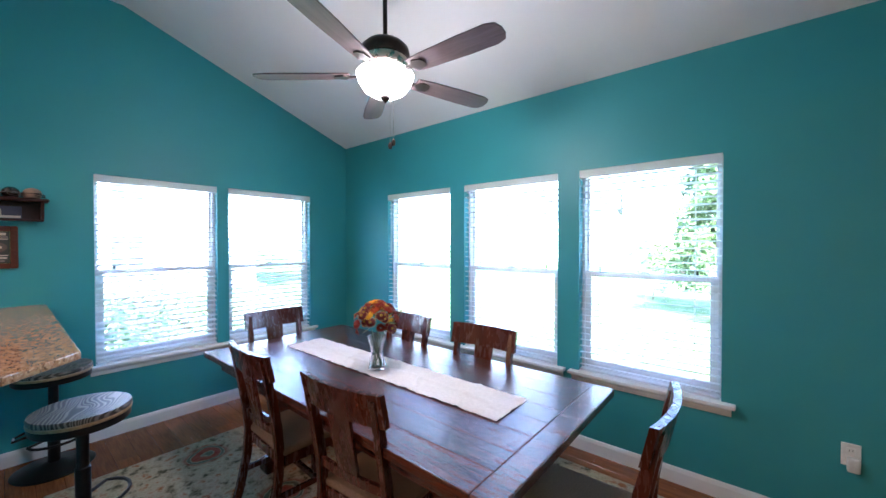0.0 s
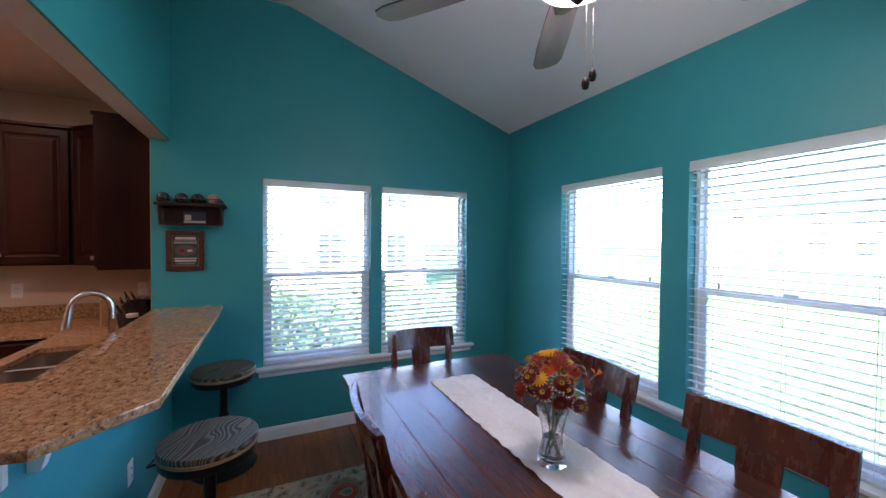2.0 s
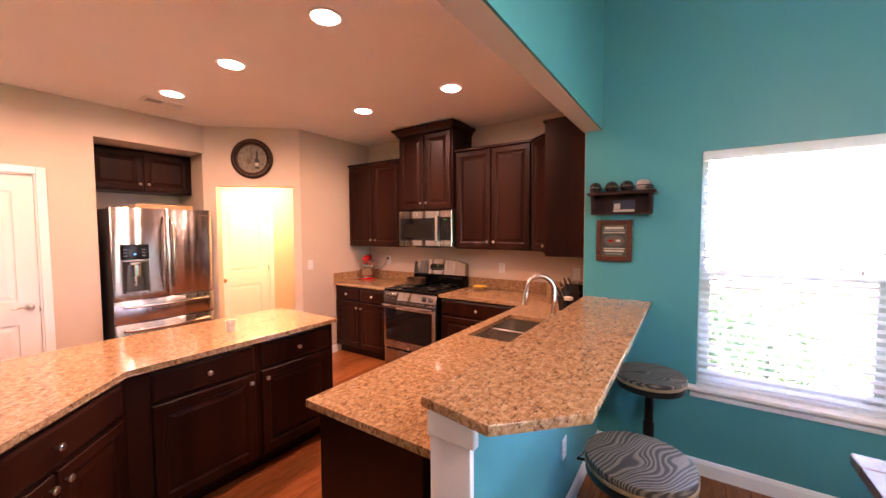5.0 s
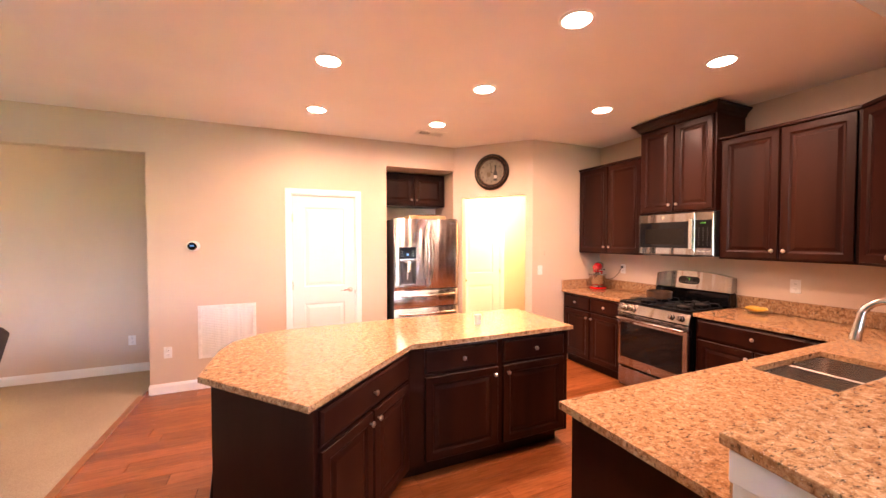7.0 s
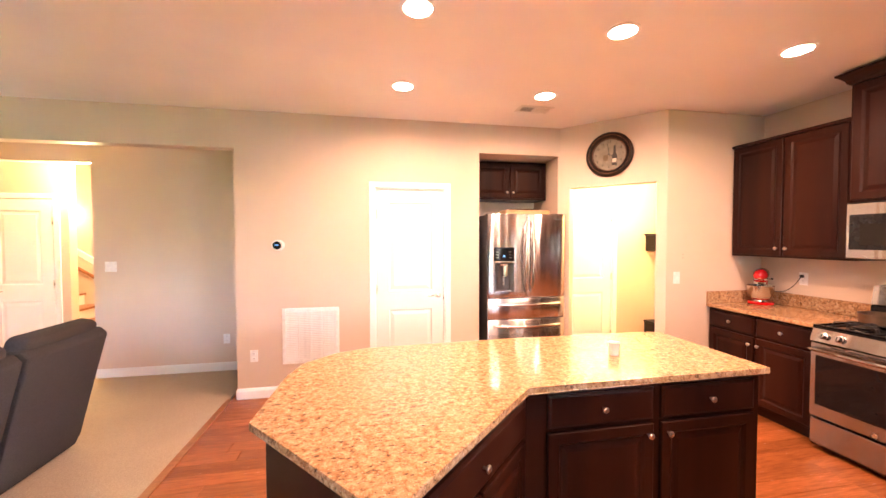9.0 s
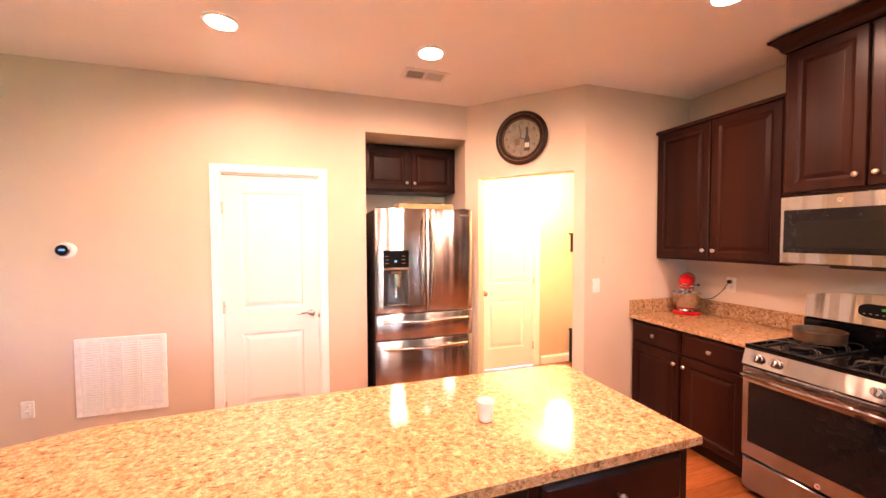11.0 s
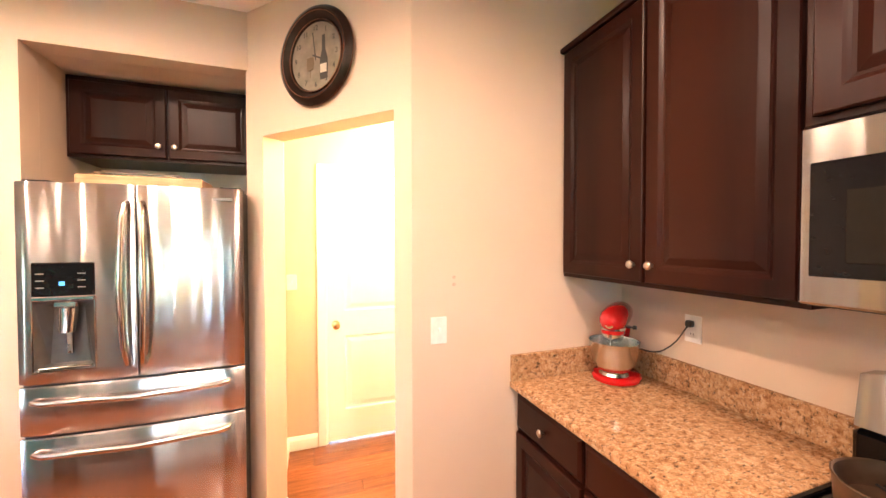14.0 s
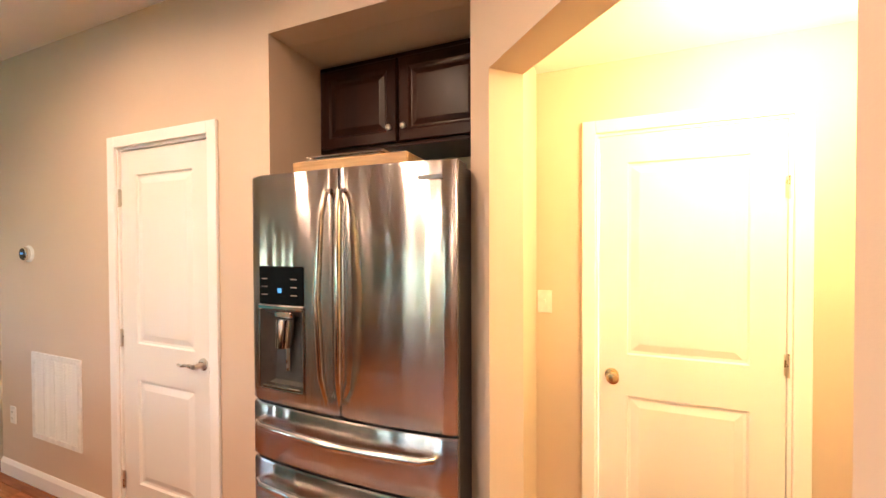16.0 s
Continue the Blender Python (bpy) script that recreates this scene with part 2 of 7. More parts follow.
def rug_material(name):
    """Beige wool rug with green, red and gold flower medallions."""
    m, nt, b = material(name, 0.95, 0, 0.1)
    v = coords(nt)
    warp = node(nt, "ShaderNodeTexNoise", Scale=7.0, Detail=4.0)
    nt.links.new(v, warp.inputs["Vector"])
    wv = mix(nt, 0.09, v, warp.outputs["Color"], "ADD")
    cell = node(nt, "ShaderNodeTexVoronoi", Scale=1.75)
    nt.links.new(wv, cell.inputs["Vector"])
    d = cell.outputs["Distance"]
    motif = node(nt, "ShaderNodeTexNoise", Scale=13.0, Detail=5.0, Roughness=0.65)
    nt.links.new(v, motif.inputs["Vector"])
    base = ramp(nt, motif.outputs["Fac"], [(0.34, (0.10, 0.085, 0.045)), (0.44, (0.42, 0.325, 0.20)), (0.54, (0.54, 0.44, 0.29)), (0.66, (0.34, 0.12, 0.035))])
    wave = nt.nodes.new("ShaderNodeMath")
    wave.operation = "SINE"
    mul = nt.nodes.new("ShaderNodeMath")
    mul.operation = "MULTIPLY"
    mul.inputs[1].default_value = 62.0
    nt.links.new(d, mul.inputs[0])
    nt.links.new(mul.outputs[0], wave.inputs[0])
    ringc = ramp(nt, wave.outputs[0], [(0.0, (0.30, 0.04, 0.025)), (0.35, (0.26, 0.12, 0.05)), (0.6, (0.44, 0.37, 0.25)), (0.9, (0.10, 0.12, 0.08))])
    inside = ramp(nt, d, [(0.24, (1, 1, 1)), (0.30, (0, 0, 0))])
    pick = node(nt, "ShaderNodeSeparateColor")
    nt.links.new(cell.outputs["Color"], pick.inputs[0])
    on = mix(nt, 1.0, inside, ramp(nt, pick.outputs[0], [(0.20, (0.3, 0.3, 0.3)), (0.30, (1, 1, 1))]), "MULTIPLY")
    c = mix(nt, on, base, ringc)
    c = mix(nt, 0.15, c, base)
    fine = node(nt, "ShaderNodeTexNoise", Scale=240.0, Detail=2.0)
    nt.links.new(v, fine.inputs["Vector"])
    nt.links.new(mix(nt, 0.4, c, ramp(nt, fine.outputs["Fac"], [(0.3, (0.3, 0.3, 0.3)), (0.7, (1, 1, 1))]), "MULTIPLY"), b.inputs["Base Color"])
    bump(nt, b, fine.outputs["Fac"], 0.5, 0.004)
    return m


def glass_material(name, color=(1, 1, 1), rough=0.0):
    m, nt, b = material(name, rough)
    b.inputs["Base Color"].default_value = (*color, 1)
    b.inputs["Transmission Weight"].default_value = 1.0
    b.inputs["IOR"].default_value = 1.45
    return m


def foliage(name, lo, hi, scale=2.0):
    m, nt, b = material(name, 0.6, 0, 0.3)
    g = nt.nodes.new("ShaderNodeNewGeometry")
    nt.links.new(ramp(nt, g.outputs["Random Per Island"], [(0.0, lo), (1.0, hi)]), b.inputs["Base Color"])
    b.inputs["Subsurface Weight"].default_value = 0.0
    return m


TEAL = paint("teal_wall_paint", (0.052, 0.325, 0.362), 0.45, 0.05, 0.15)
CREAM = paint("cream_wall_paint", (0.63, 0.505, 0.395), 0.55, 0.04, 0.15)
WHITE = paint("white_trim_paint", (0.85, 0.85, 0.84), 0.35, 0.02, 0.05)
CEILING = paint("ceiling_paint", (0.87, 0.855, 0.84), 0.8, 0.03, 0.25)
DOORWHITE = paint("white_door_paint", (0.78, 0.77, 0.74), 0.35, 0.03, 0.06)
PLASTIC = plain("white_plastic", (0.78, 0.77, 0.74), 0.35)
BLIND = plain("white_blind_slat", (0.87, 0.88, 0.88), 0.4, var=0.02)
bnt = BLIND.node_tree                              # thin vinyl slats let some light through
thin = bnt.nodes.new("ShaderNodeBsdfTranslucent")
thin.inputs["Color"].default_value = (0.93, 0.94, 0.94, 1)
both = bnt.nodes.new("ShaderNodeMixShader")
both.inputs["Fac"].default_value = 0.6
bnt.links.new(bnt.nodes["Principled BSDF"].outputs[0], both.inputs[1])
bnt.links.new(thin.outputs[0], both.inputs[2])
bnt.links.new(both.outputs[0], bnt.nodes["Material Output"].inputs["Surface"])
OAK = wood("hardwood_floor", (0.195, 0.056, 0.017), (0.36, 0.115, 0.034), 0, 0.24, 1.0, 0.15, 0.22, 0.05)
ESPRESSO = satin_stain("espresso_cabinet_wood", (0.0085, 0.0020, 0.0014), (0.0165, 0.0040, 0.0025))
TABLEWOOD = wood("distressed_table_wood", (0.018, 0.0046, 0.0026), (0.120, 0.027, 0.0125), 0, 0.24, 1.9, 0.4, 0.4, 0.9)
TABLEWOOD.node_tree.nodes["Principled BSDF"].inputs["Coat Roughness"].default_value = 0.13
TABLEWOOD.node_tree.nodes["Principled BSDF"].inputs["Specular IOR Level"].default_value = 0.5
CHAIRWOOD = wood("mahogany_chair_wood", (0.030, 0.0062, 0.0034), (0.100, 0.022, 0.0105), 2, 0.26, 1.0, 0.25, 0.12, 0.03, 7.0, 0.12)
BLADEWOOD = wood("fan_blade_wood", (0.085, 0.056, 0.060), (0.16, 0.108, 0.114), 0, 0.42, 1.2, 0.0, 0.08, 0.05)
STOOLWOOD = zebra_wood("zebra_stool_wood", (0.055, 0.045, 0.037), (0.27, 0.225, 0.18))
OAKPLAIN = wood("light_oak", (0.30, 0.17, 0.075), (0.50, 0.33, 0.17), 0, 0.4)
HANDRAIL = wood("oak_handrail", (0.20, 0.07, 0.02), (0.36, 0.15, 0.05), 0, 0.3)
SHELFWOOD = wood("dark_cherry_shelf", (0.014, 0.0045, 0.0045), (0.038, 0.012, 0.011), 1, 0.35)
GRANITE = granite("speckled_granite")
STEEL = brushed("stainless_steel", (0.33, 0.312, 0.298), 0.15, 1.0, 0.5)
STEELV = brushed("stainless_steel_door", (0.48, 0.465, 0.46), 0.21, 1.0, 0.6)
CHROME = plain("polished_steel", (0.68, 0.66, 0.63), 0.12, 1.0, var=0.03)
NICKEL = plain("satin_nickel", (0.62, 0.56, 0.48), 0.28, 1.0, var=0.05)
BRASS = plain("aged_brass_knob", (0.60, 0.44, 0.24), 0.25, 1.0, var=0.05)
BLACKGLASS = plain("black_glass", (0.006, 0.006, 0.007), 0.05, 0, 0.22, var=0.05)
BLACKENAMEL = plain("black_enamel", (0.003, 0.003, 0.0035), 0.10, 0, 0.22, var=0.1)
IRON = plain("cast_iron", (0.010, 0.010, 0.011), 0.5, 0.0, 0.35, var=0.2, scale=80)
BLACKMETAL = plain("black_metal", (0.018, 0.017, 0.017), 0.4, 0.6, var=0.15)
BRONZE = plain("oiled_bronze", (0.030, 0.022, 0.018), 0.35, 0.7, var=0.2)
BLACKPLASTIC = plain("black_plastic", (0.012, 0.012, 0.013), 0.4)
RED = plain("red_enamel", (0.42, 0.007, 0.007), 0.14, 0, 0.5, var=0.05, coat=0.5)
PANMETAL = plain("worn_pan_metal", (0.16, 0.10, 0.065), 0.38, 0.8, var=0.3, scale=14)
LINEN = plain("runner_linen", (0.82, 0.765, 0.74), 0.85, 0, 0.2, var=0.05, scale=60)
KEYPAD = plain("keypad_film", (0.006, 0.006, 0.007), 0.16, 0, 0.12, var=0.05)
UPHOLST = carpet_material("seat_upholstery", (0.26, 0.19, 0.13))
SOFACLOTH = carpet_material("grey_sofa_fabric", (0.060, 0.060, 0.066))
CARPET = carpet_material("beige_carpet", (0.46, 0.39, 0.31))
RUG = rug_material("patterned_rug_wool")
GLASS = glass_material("clear_glass", (0.97, 0.98, 0.98), 0.16)
PANE = glass_material("window_glass")
CLOCKPAPER = plain("clock_paper", (0.20, 0.175, 0.13), 0.7, var=0.22, scale=22)
PAPER = plain("aged_paper", (0.52, 0.48, 0.40), 0.7, var=0.15, scale=18)
DARKINK = plain("dark_ink", (0.03, 0.028, 0.025), 0.6)
GREYINK = plain("grey_ink", (0.20, 0.195, 0.18), 0.6)
LAMPGLASS = glow("frosted_lamp_glass", (1.0, 0.90, 0.76), E_BOWL)
CANGLOW = glow("recessed_bulb", (1.0, 0.84, 0.62), E_CAN)
GREENLED = glow("green_display", (0.12, 0.9, 0.10), 0.004)
BLUELED = glow("blue_display", (0.08, 0.35, 0.85), 0.012)
SATIN, _, satin_shader = material("satin_steel", 0.2, 1.0)
satin_shader.inputs["Base Color"].default_value = (0.58, 0.555, 0.53, 1)
CAPMETAL = plain("burner_cap_metal", (0.22, 0.19, 0.17), 0.3, 0.9, var=0.15)
PATCH = plain("wall_filler", (0.52, 0.415, 0.322), 0.8, var=0.15, scale=60)
KEYINK = plain("dim_key_print", (0.085, 0.083, 0.08), 0.5)
COPPER = plain("worn_copper_edge", (0.22, 0.10, 0.055), 0.35, 0.9, var=0.2)
TANINK = plain("tan_ink", (0.13, 0.095, 0.05), 0.7)
LEAF = foliage("tree_leaves", (0.035, 0.075, 0.020), (0.10, 0.16, 0.05))
HEDGE = foliage("hedge_leaves", (0.20, 0.29, 0.16), (0.36, 0.46, 0.28))
BARK = wood("bark", (0.06, 0.04, 0.03), (0.16, 0.12, 0.09), 2, 0.9)
SIDING = paint("pale_siding", (0.76, 0.77, 0.78), 0.6, 0.04, 0.1)
ROOFING = plain("grey_shingles", (0.16, 0.16, 0.17), 0.9, scale=6, var=0.25)
SILVERINK = plain("grey_lettering", (0.20, 0.20, 0.21), 0.4, 0.5)
LAWN = carpet_material("mown_grass", (0.075, 0.125, 0.04))

# ---- building helpers ----
def box(bm, p0, p1, bevel=0.0, seg=1):
    """An axis-aligned box from corner to corner, with its edges rounded by bevel."""
    lo = [min(a, b) for a, b in zip(p0, p1)]
    hi = [max(a, b) for a, b in zip(p0, p1)]
    r = bmesh.ops.create_cube(bm, size=1.0)
    for v in r["verts"]:
        v.co = Vector([lo[i] + (v.co[i] + 0.5) * (hi[i] - lo[i]) for i in range(3)])
    if bevel:
        edges = list({e for v in r["verts"] for e in v.link_edges})
        bmesh.ops.bevel(bm, geom=edges, offset=min(bevel, 0.45 * min(h - l for h, l in zip(hi, lo))), segments=seg, affect="EDGES", profile=0.6)


def prism(bm, poly, z0, z1, bevel=0.0):
    """A flat polygon (counter-clockwise from above) raised from z0 to z1."""
    lower = [bm.verts.new((x, y, z0)) for x, y in poly]
    upper = [bm.verts.new((x, y, z1)) for x, y in poly]
    n = len(poly)
    faces = [bm.faces.new(list(reversed(lower))), bm.faces.new(upper)]
    for i in range(n):
        faces.append(bm.faces.new((lower[i], lower[(i + 1) % n], upper[(i + 1) % n], upper[i])))
    if bevel:
        edges = [e for f in faces[:2] for e in f.edges]
        bmesh.ops.bevel(bm, geom=list(set(edges)), offset=bevel, segments=2, affect="EDGES", profile=0.6)


def lathe(bm, profile, at=(0, 0, 0), seg=24, turn=None, squash=(1, 1)):
    """Turn a profile of (radius, height) about z; open ends are capped."""
    rings = []
    for r, z in profile:
        ring = []
        for i in range(seg):
            a = 2 * math.pi * i / seg
            p = Vector((r * math.cos(a) * squash[0], r * math.sin(a) * squash[1], z))
            ring.append(bm.verts.new((turn @ p if turn else p) + Vector(at)))
        rings.append(ring)
    for a, b in zip(rings, rings[1:]):
        for i in range(seg):
            bm.faces.new((a[i], a[(i + 1) % seg], b[(i + 1) % seg], b[i]))
    bm.faces.new(list(reversed(rings[0])))
    bm.faces.new(rings[-1])


def cyl(bm, a, b, r, seg=16, r2=None):
    """A round bar from a to b."""
    a, b = Vector(a), Vector(b)
    q = (b - a).to_track_quat("Z", "Y").to_matrix()
    lathe(bm, [(r, 0), (r if r2 is None else r2, (b - a).length)], a, seg, q)


def tube(bm, pts, r, seg=10, closed=False):
    """A bent round bar through the points; r is one radius or one for each point."""
    pts = [Vector(p) for p in pts]
    n = len(pts)
    rad = [r] * n if isinstance(r, (int, float)) else r
    rings, side = [], None
    for i, p in enumerate(pts):
        before = pts[i - 1] if (i or closed) else p
        after = pts[(i + 1) % n] if (i < n - 1 or closed) else p
        d = (after - before).normalized()
        if side is None:
            side = d.orthogonal().normalized()
        side = (side - d * side.dot(d)).normalized()
        up = d.cross(side)
        rings.append([bm.verts.new(p + (side * math.cos(2 * math.pi * k / seg) + up * math.sin(2 * math.pi * k / seg)) * rad[i]) for k in range(seg)])
    pairs = list(zip(rings, rings[1:])) + ([(rings[-1], rings[0])] if closed else [])
    for a, b in pairs:
        for k in range(seg):
            bm.faces.new((a[k], a[(k + 1) % seg], b[(k + 1) % seg], b[k]))
    if not closed:
        bm.faces.new(list(reversed(rings[0])))
        bm.faces.new(rings[-1])


def ring_panel(bm, x0, z0, x1, z1, rings, back=0.0):
    """A panel facing -y: nested rectangles (inset, y), closed at the last one, with sides back to y = back."""
    loops = []
    for inset, y in [(0.0, back)] + rings:
        loops.append([bm.verts.new(p) for p in ((x0 + inset, y, z0 + inset), (x1 - inset, y, z0 + inset), (x1 - inset, y, z1 - inset), (x0 + inset, y, z1 - inset))])
    for a, b in zip(loops, loops[1:]):
        for i in range(4):
            bm.faces.new((a[i], a[(i + 1) % 4], b[(i + 1) % 4], b[i]))
    bm.faces.new(loops[-1])
    bm.faces.new(list(reversed(loops[0])))


def part(name, bm, mat, parent=None, label="", smooth=False, m=None):
    """Link a bmesh as one mesh object, as a part of parent."""
    me = bpy.data.meshes.new(name)
    bmesh.ops.recalc_face_normals(bm, faces=bm.faces[:])
    bm.to_mesh(me)
    bm.free()
    if smooth:
        me.polygons.foreach_set("use_smooth", [True] * len(me.polygons))
        me.set_sharp_from_angle(angle=radians(38))
    me.materials.append(mat)
    ob = new(name, me)
    if parent is not None:
        ob.parent = parent
    if m is not None:
        ob.matrix_basis = m
    if label:
        ob["label"] = label
    return ob


def bpart(name, mat, parent, p0, p1, bevel=0.003, label="", m=None):
    bm = bmesh.new()
    box(bm, p0, p1, bevel)
    return part(name, bm, mat, parent, label, m=m)


def thing(name, label, category, m, group="", kind=""):
    ob = new(name)
    ob.empty_display_size = 0.1
    ob.matrix_basis = m
    return tagged(ob, label, category, group, kind)


def setting(name, bm, mat, label="", smooth=False):
    return tagged(part(name, bm, mat, None, label, smooth), label, "", "", "structure")


def again(mesh_ob, parent, m):
    """Another part on the same mesh."""
    ob = new(mesh_ob.name.split(".")[0], mesh_ob.data)
    ob.parent, ob.matrix_basis = parent, m
    return ob


def wall(name, mat, axis, a0, a1, face, back, z0, z1, holes=(), label=""):
    """A wall along axis ('x' or 'y') between the planes face and back, with holes (a0, a1, z0, z1) cut through it."""
    bm = bmesh.new()
    cuts_a = sorted({a0, a1, *[h[0] for h in holes], *[h[1] for h in holes]})
    cuts_z = sorted({z0, z1, *[h[2] for h in holes], *[h[3] for h in holes]})
    cuts_a = [c for c in cuts_a if a0 <= c <= a1]
    cuts_z = [c for c in cuts_z if z0 <= c <= z1]

    def solid(i, j):
        if not (0 <= i < len(cuts_a) - 1 and 0 <= j < len(cuts_z) - 1):
            return False
        ca, cz = (cuts_a[i] + cuts_a[i + 1]) / 2, (cuts_z[j] + cuts_z[j + 1]) / 2
        return not any(h[0] < ca < h[1] and h[2] < cz < h[3] for h in holes)

    def quad(pts):
        bm.faces.new([bm.verts.new((a, d, z) if axis == "x" else (d, a, z)) for a, d, z in pts])

    for i in range(len(cuts_a) - 1):
        for j in range(len(cuts_z) - 1):
            if not solid(i, j):
                continue
            p, q, s, t = cuts_a[i], cuts_a[i + 1], cuts_z[j], cuts_z[j + 1]
            for d in (face, back):
                quad([(p, d, s), (q, d, s), (q, d, t), (p, d, t)])
            if not solid(i - 1, j):
                quad([(p, face, s), (p, back, s), (p, back, t), (p, face, t)])
            if not solid(i + 1, j):
                quad([(q, face, s), (q, back, s), (q, back, t), (q, face, t)])
            if not solid(i, j - 1):
                quad([(p, face, s), (q, face, s), (q, back, s), (p, back, s)])
            if not solid(i, j + 1):
                quad([(p, face, t), (q, face, t), (q, back, t), (p, back, t)])
    bmesh.ops.remove_doubles(bm, verts=bm.verts[:], dist=1e-5)
    return setting(name, bm, mat, label)


def text_part(name, words, size, mat, parent, m):
    """Words as a thin raised mesh with the built-in font; they read along local x and stand up along local y."""
    cu = bpy.data.curves.new(name, "FONT")
    cu.body, cu.size, cu.extrude, cu.align_x, cu.align_y = words, size, 0.0004, "CENTER", "CENTER"
    tmp = new(name, cu)
    me = bpy.data.meshes.new_from_object(tmp.evaluated_get(bpy.context.evaluated_depsgraph_get()))
    bpy.data.objects.remove(tmp)
    me.materials.clear()
    me.materials.append(mat)
    ob = new(name, me)
    ob.parent, ob.matrix_basis = parent, m
    return ob

# ---- large structure ----
WX, NY, RX, SY = -3.598, 2.93, -4.572, -4.14      # dining west wall, north wall, range wall, south wall
RETY, TEALY, SWY, BACKY, HALLY = -0.13, -0.01, -3.366, -5.03, -4.835
EAST = 4.3
DTOP, RIDGE = 3.505, 0.785                          # dining ceiling's flat part and the line where its slope begins
W_WIN = [(0.588, 1.458), (1.558, 2.432)]
N_WIN = [(-2.803, -1.898), (-1.728, -0.813), (-0.646, 0.220)]
WZ0, WZ1 = 0.590, 2.104

wall("wall_west_dining", TEAL, "y", -0.127, NY + 0.15, WX, WX - 0.16, 0, 3.6, [(a, b, WZ0, WZ1) for a, b in W_WIN], "teal painted drywall with two windows")
wall("wall_north_dining", TEAL, "x", WX - 0.15, 2.6, NY, NY + 0.16, 0, 3.6, [(a, b, WZ0, WZ1) for a, b in N_WIN], "teal painted drywall with three windows")
wall("wall_east_dining", TEAL, "y", -0.14, NY + 0.1, 2.5, 2.62, 0, 3.6, (), "plain teal painted drywall")
wall("wall_return", CREAM, "x", RX - 0.1, WX - 0.003, RETY, -0.002, 0, 2.88, (), "short cream kitchen wall")
wall("wall_range", CREAM, "y", -5.0, 0.0, RX, RX - 0.14, 0, 2.88, (), "cream kitchen wall behind the range")
wall("wall_switch", CREAM, "x", RX - 0.1, -3.4455, SWY, SWY - 0.13, 0, 2.88, (), "short cream wall with a light switch")
wall("wall_south", CREAM, "x", -2.735, EAST, SY, SY - 0.13, 0, 2.85,
     [(0.675, 3.75, -1, 2.455), (-1.40, -0.664, -1, 2.105), (-2.80, -1.783, -1, 2.508)], "cream kitchen wall with closet door and fridge alcove")
wall("wall_closet_back", CREAM, "x", -1.7, 0.0, -4.75, -4.85, 0, 2.88)
wall("wall_alcove_left", CREAM, "y", HALLY - 0.1, SY - 0.1295, -1.7835, -1.68, 0, 2.88)
wall("wall_alcove_right", CREAM, "y", HALLY - 0.1, SY - 0.02, -2.733, -2.863, 0, 2.88)
wall("wall_alcove_back", CREAM, "x", -2.75, -1.7, HALLY, HALLY - 0.1, 0, 2.88)
bm = bmesh.new()
box(bm, (-2.7325, HALLY, 2.508), (-1.7845, SY - 0.131, 2.62))
setting("ceiling_alcove", bm, CREAM, "low cream ceiling of the fridge alcove")
wall("wall_hall_south", CREAM, "x", -5.6, -2.84, HALLY, HALLY - 0.12, 0, 2.88, [(-3.906, -3.146, -1, 2.10)], "warm lit hall wall with a white door")
wall("wall_hall_west", CREAM, "y", HALLY - 0.1, SWY, -5.35, -5.45, 0, 2.88)
wall("wall_hall_north", CREAM, "x", -5.5, RX - 0.1, SWY - 0.03, SWY + 0.1, 0, 2.88)
wall("wall_living_back", CREAM, "x", 0.5, EAST, BACKY, BACKY - 0.13, 0, 2.88, [(2.44, 3.93, -1, 2.43)], "cream wall behind the sofa with a doorway")
wall("wall_passage_west", CREAM, "y", BACKY - 0.05, SY - 0.1, 0.673, 0.55, 0, 2.88)
wall("wall_living_east", CREAM, "y", -7.1, 0.1, EAST, EAST + 0.12, 0, 2.88)
# unseen opening, added so that daylight reaches the back wall and sofa
wall("wall_living_north", CREAM, "x", 2.6, EAST, -0.14, -0.02, 0, 2.88, [(3.1, 3.9, 0.9, 1.9)])

# diagonal wall with the hall doorway
dg0, dg1 = Vector((-2.73, SY)), Vector((-3.445, SWY))
dlen = (dg1 - dg0).length
dang = math.degrees(math.atan2(dg1.y - dg0.y, dg1.x - dg0.x))
bm = bmesh.new()
for a0, a1, z0, z1 in ((-0.02, 0.116, 0, 2.88), (0.965, dlen + 0.0, 0, 2.88), (0.116, 0.965, 2.138, 2.88)):
    box(bm, (a0, 0, z0), (a1, 0.13, z1))
bmesh.ops.remove_doubles(bm, verts=bm.verts[:], dist=1e-5)
diag = setting("wall_diagonal", bm, CREAM, "cream angled wall with an open doorway")
diag.matrix_basis = pose(dg0.x, dg0.y, 0, 0, 0, dang)

# beam between kitchen and dining room, teal above on the dining side
bm = bmesh.new()
box(bm, (RX - 0.1, -0.14, 2.330), (EAST + 0.1, -0.022, 2.86))
setting("beam_kitchen", bm, CREAM, "cream dropped beam over the breakfast bar")
bm = bmesh.new()
box(bm, (WX - 0.02, -0.022, 2.3305), (2.55, TEALY, 3.6))
setting("wall_south_dining_upper", bm, TEAL, "teal wall above the breakfast bar")

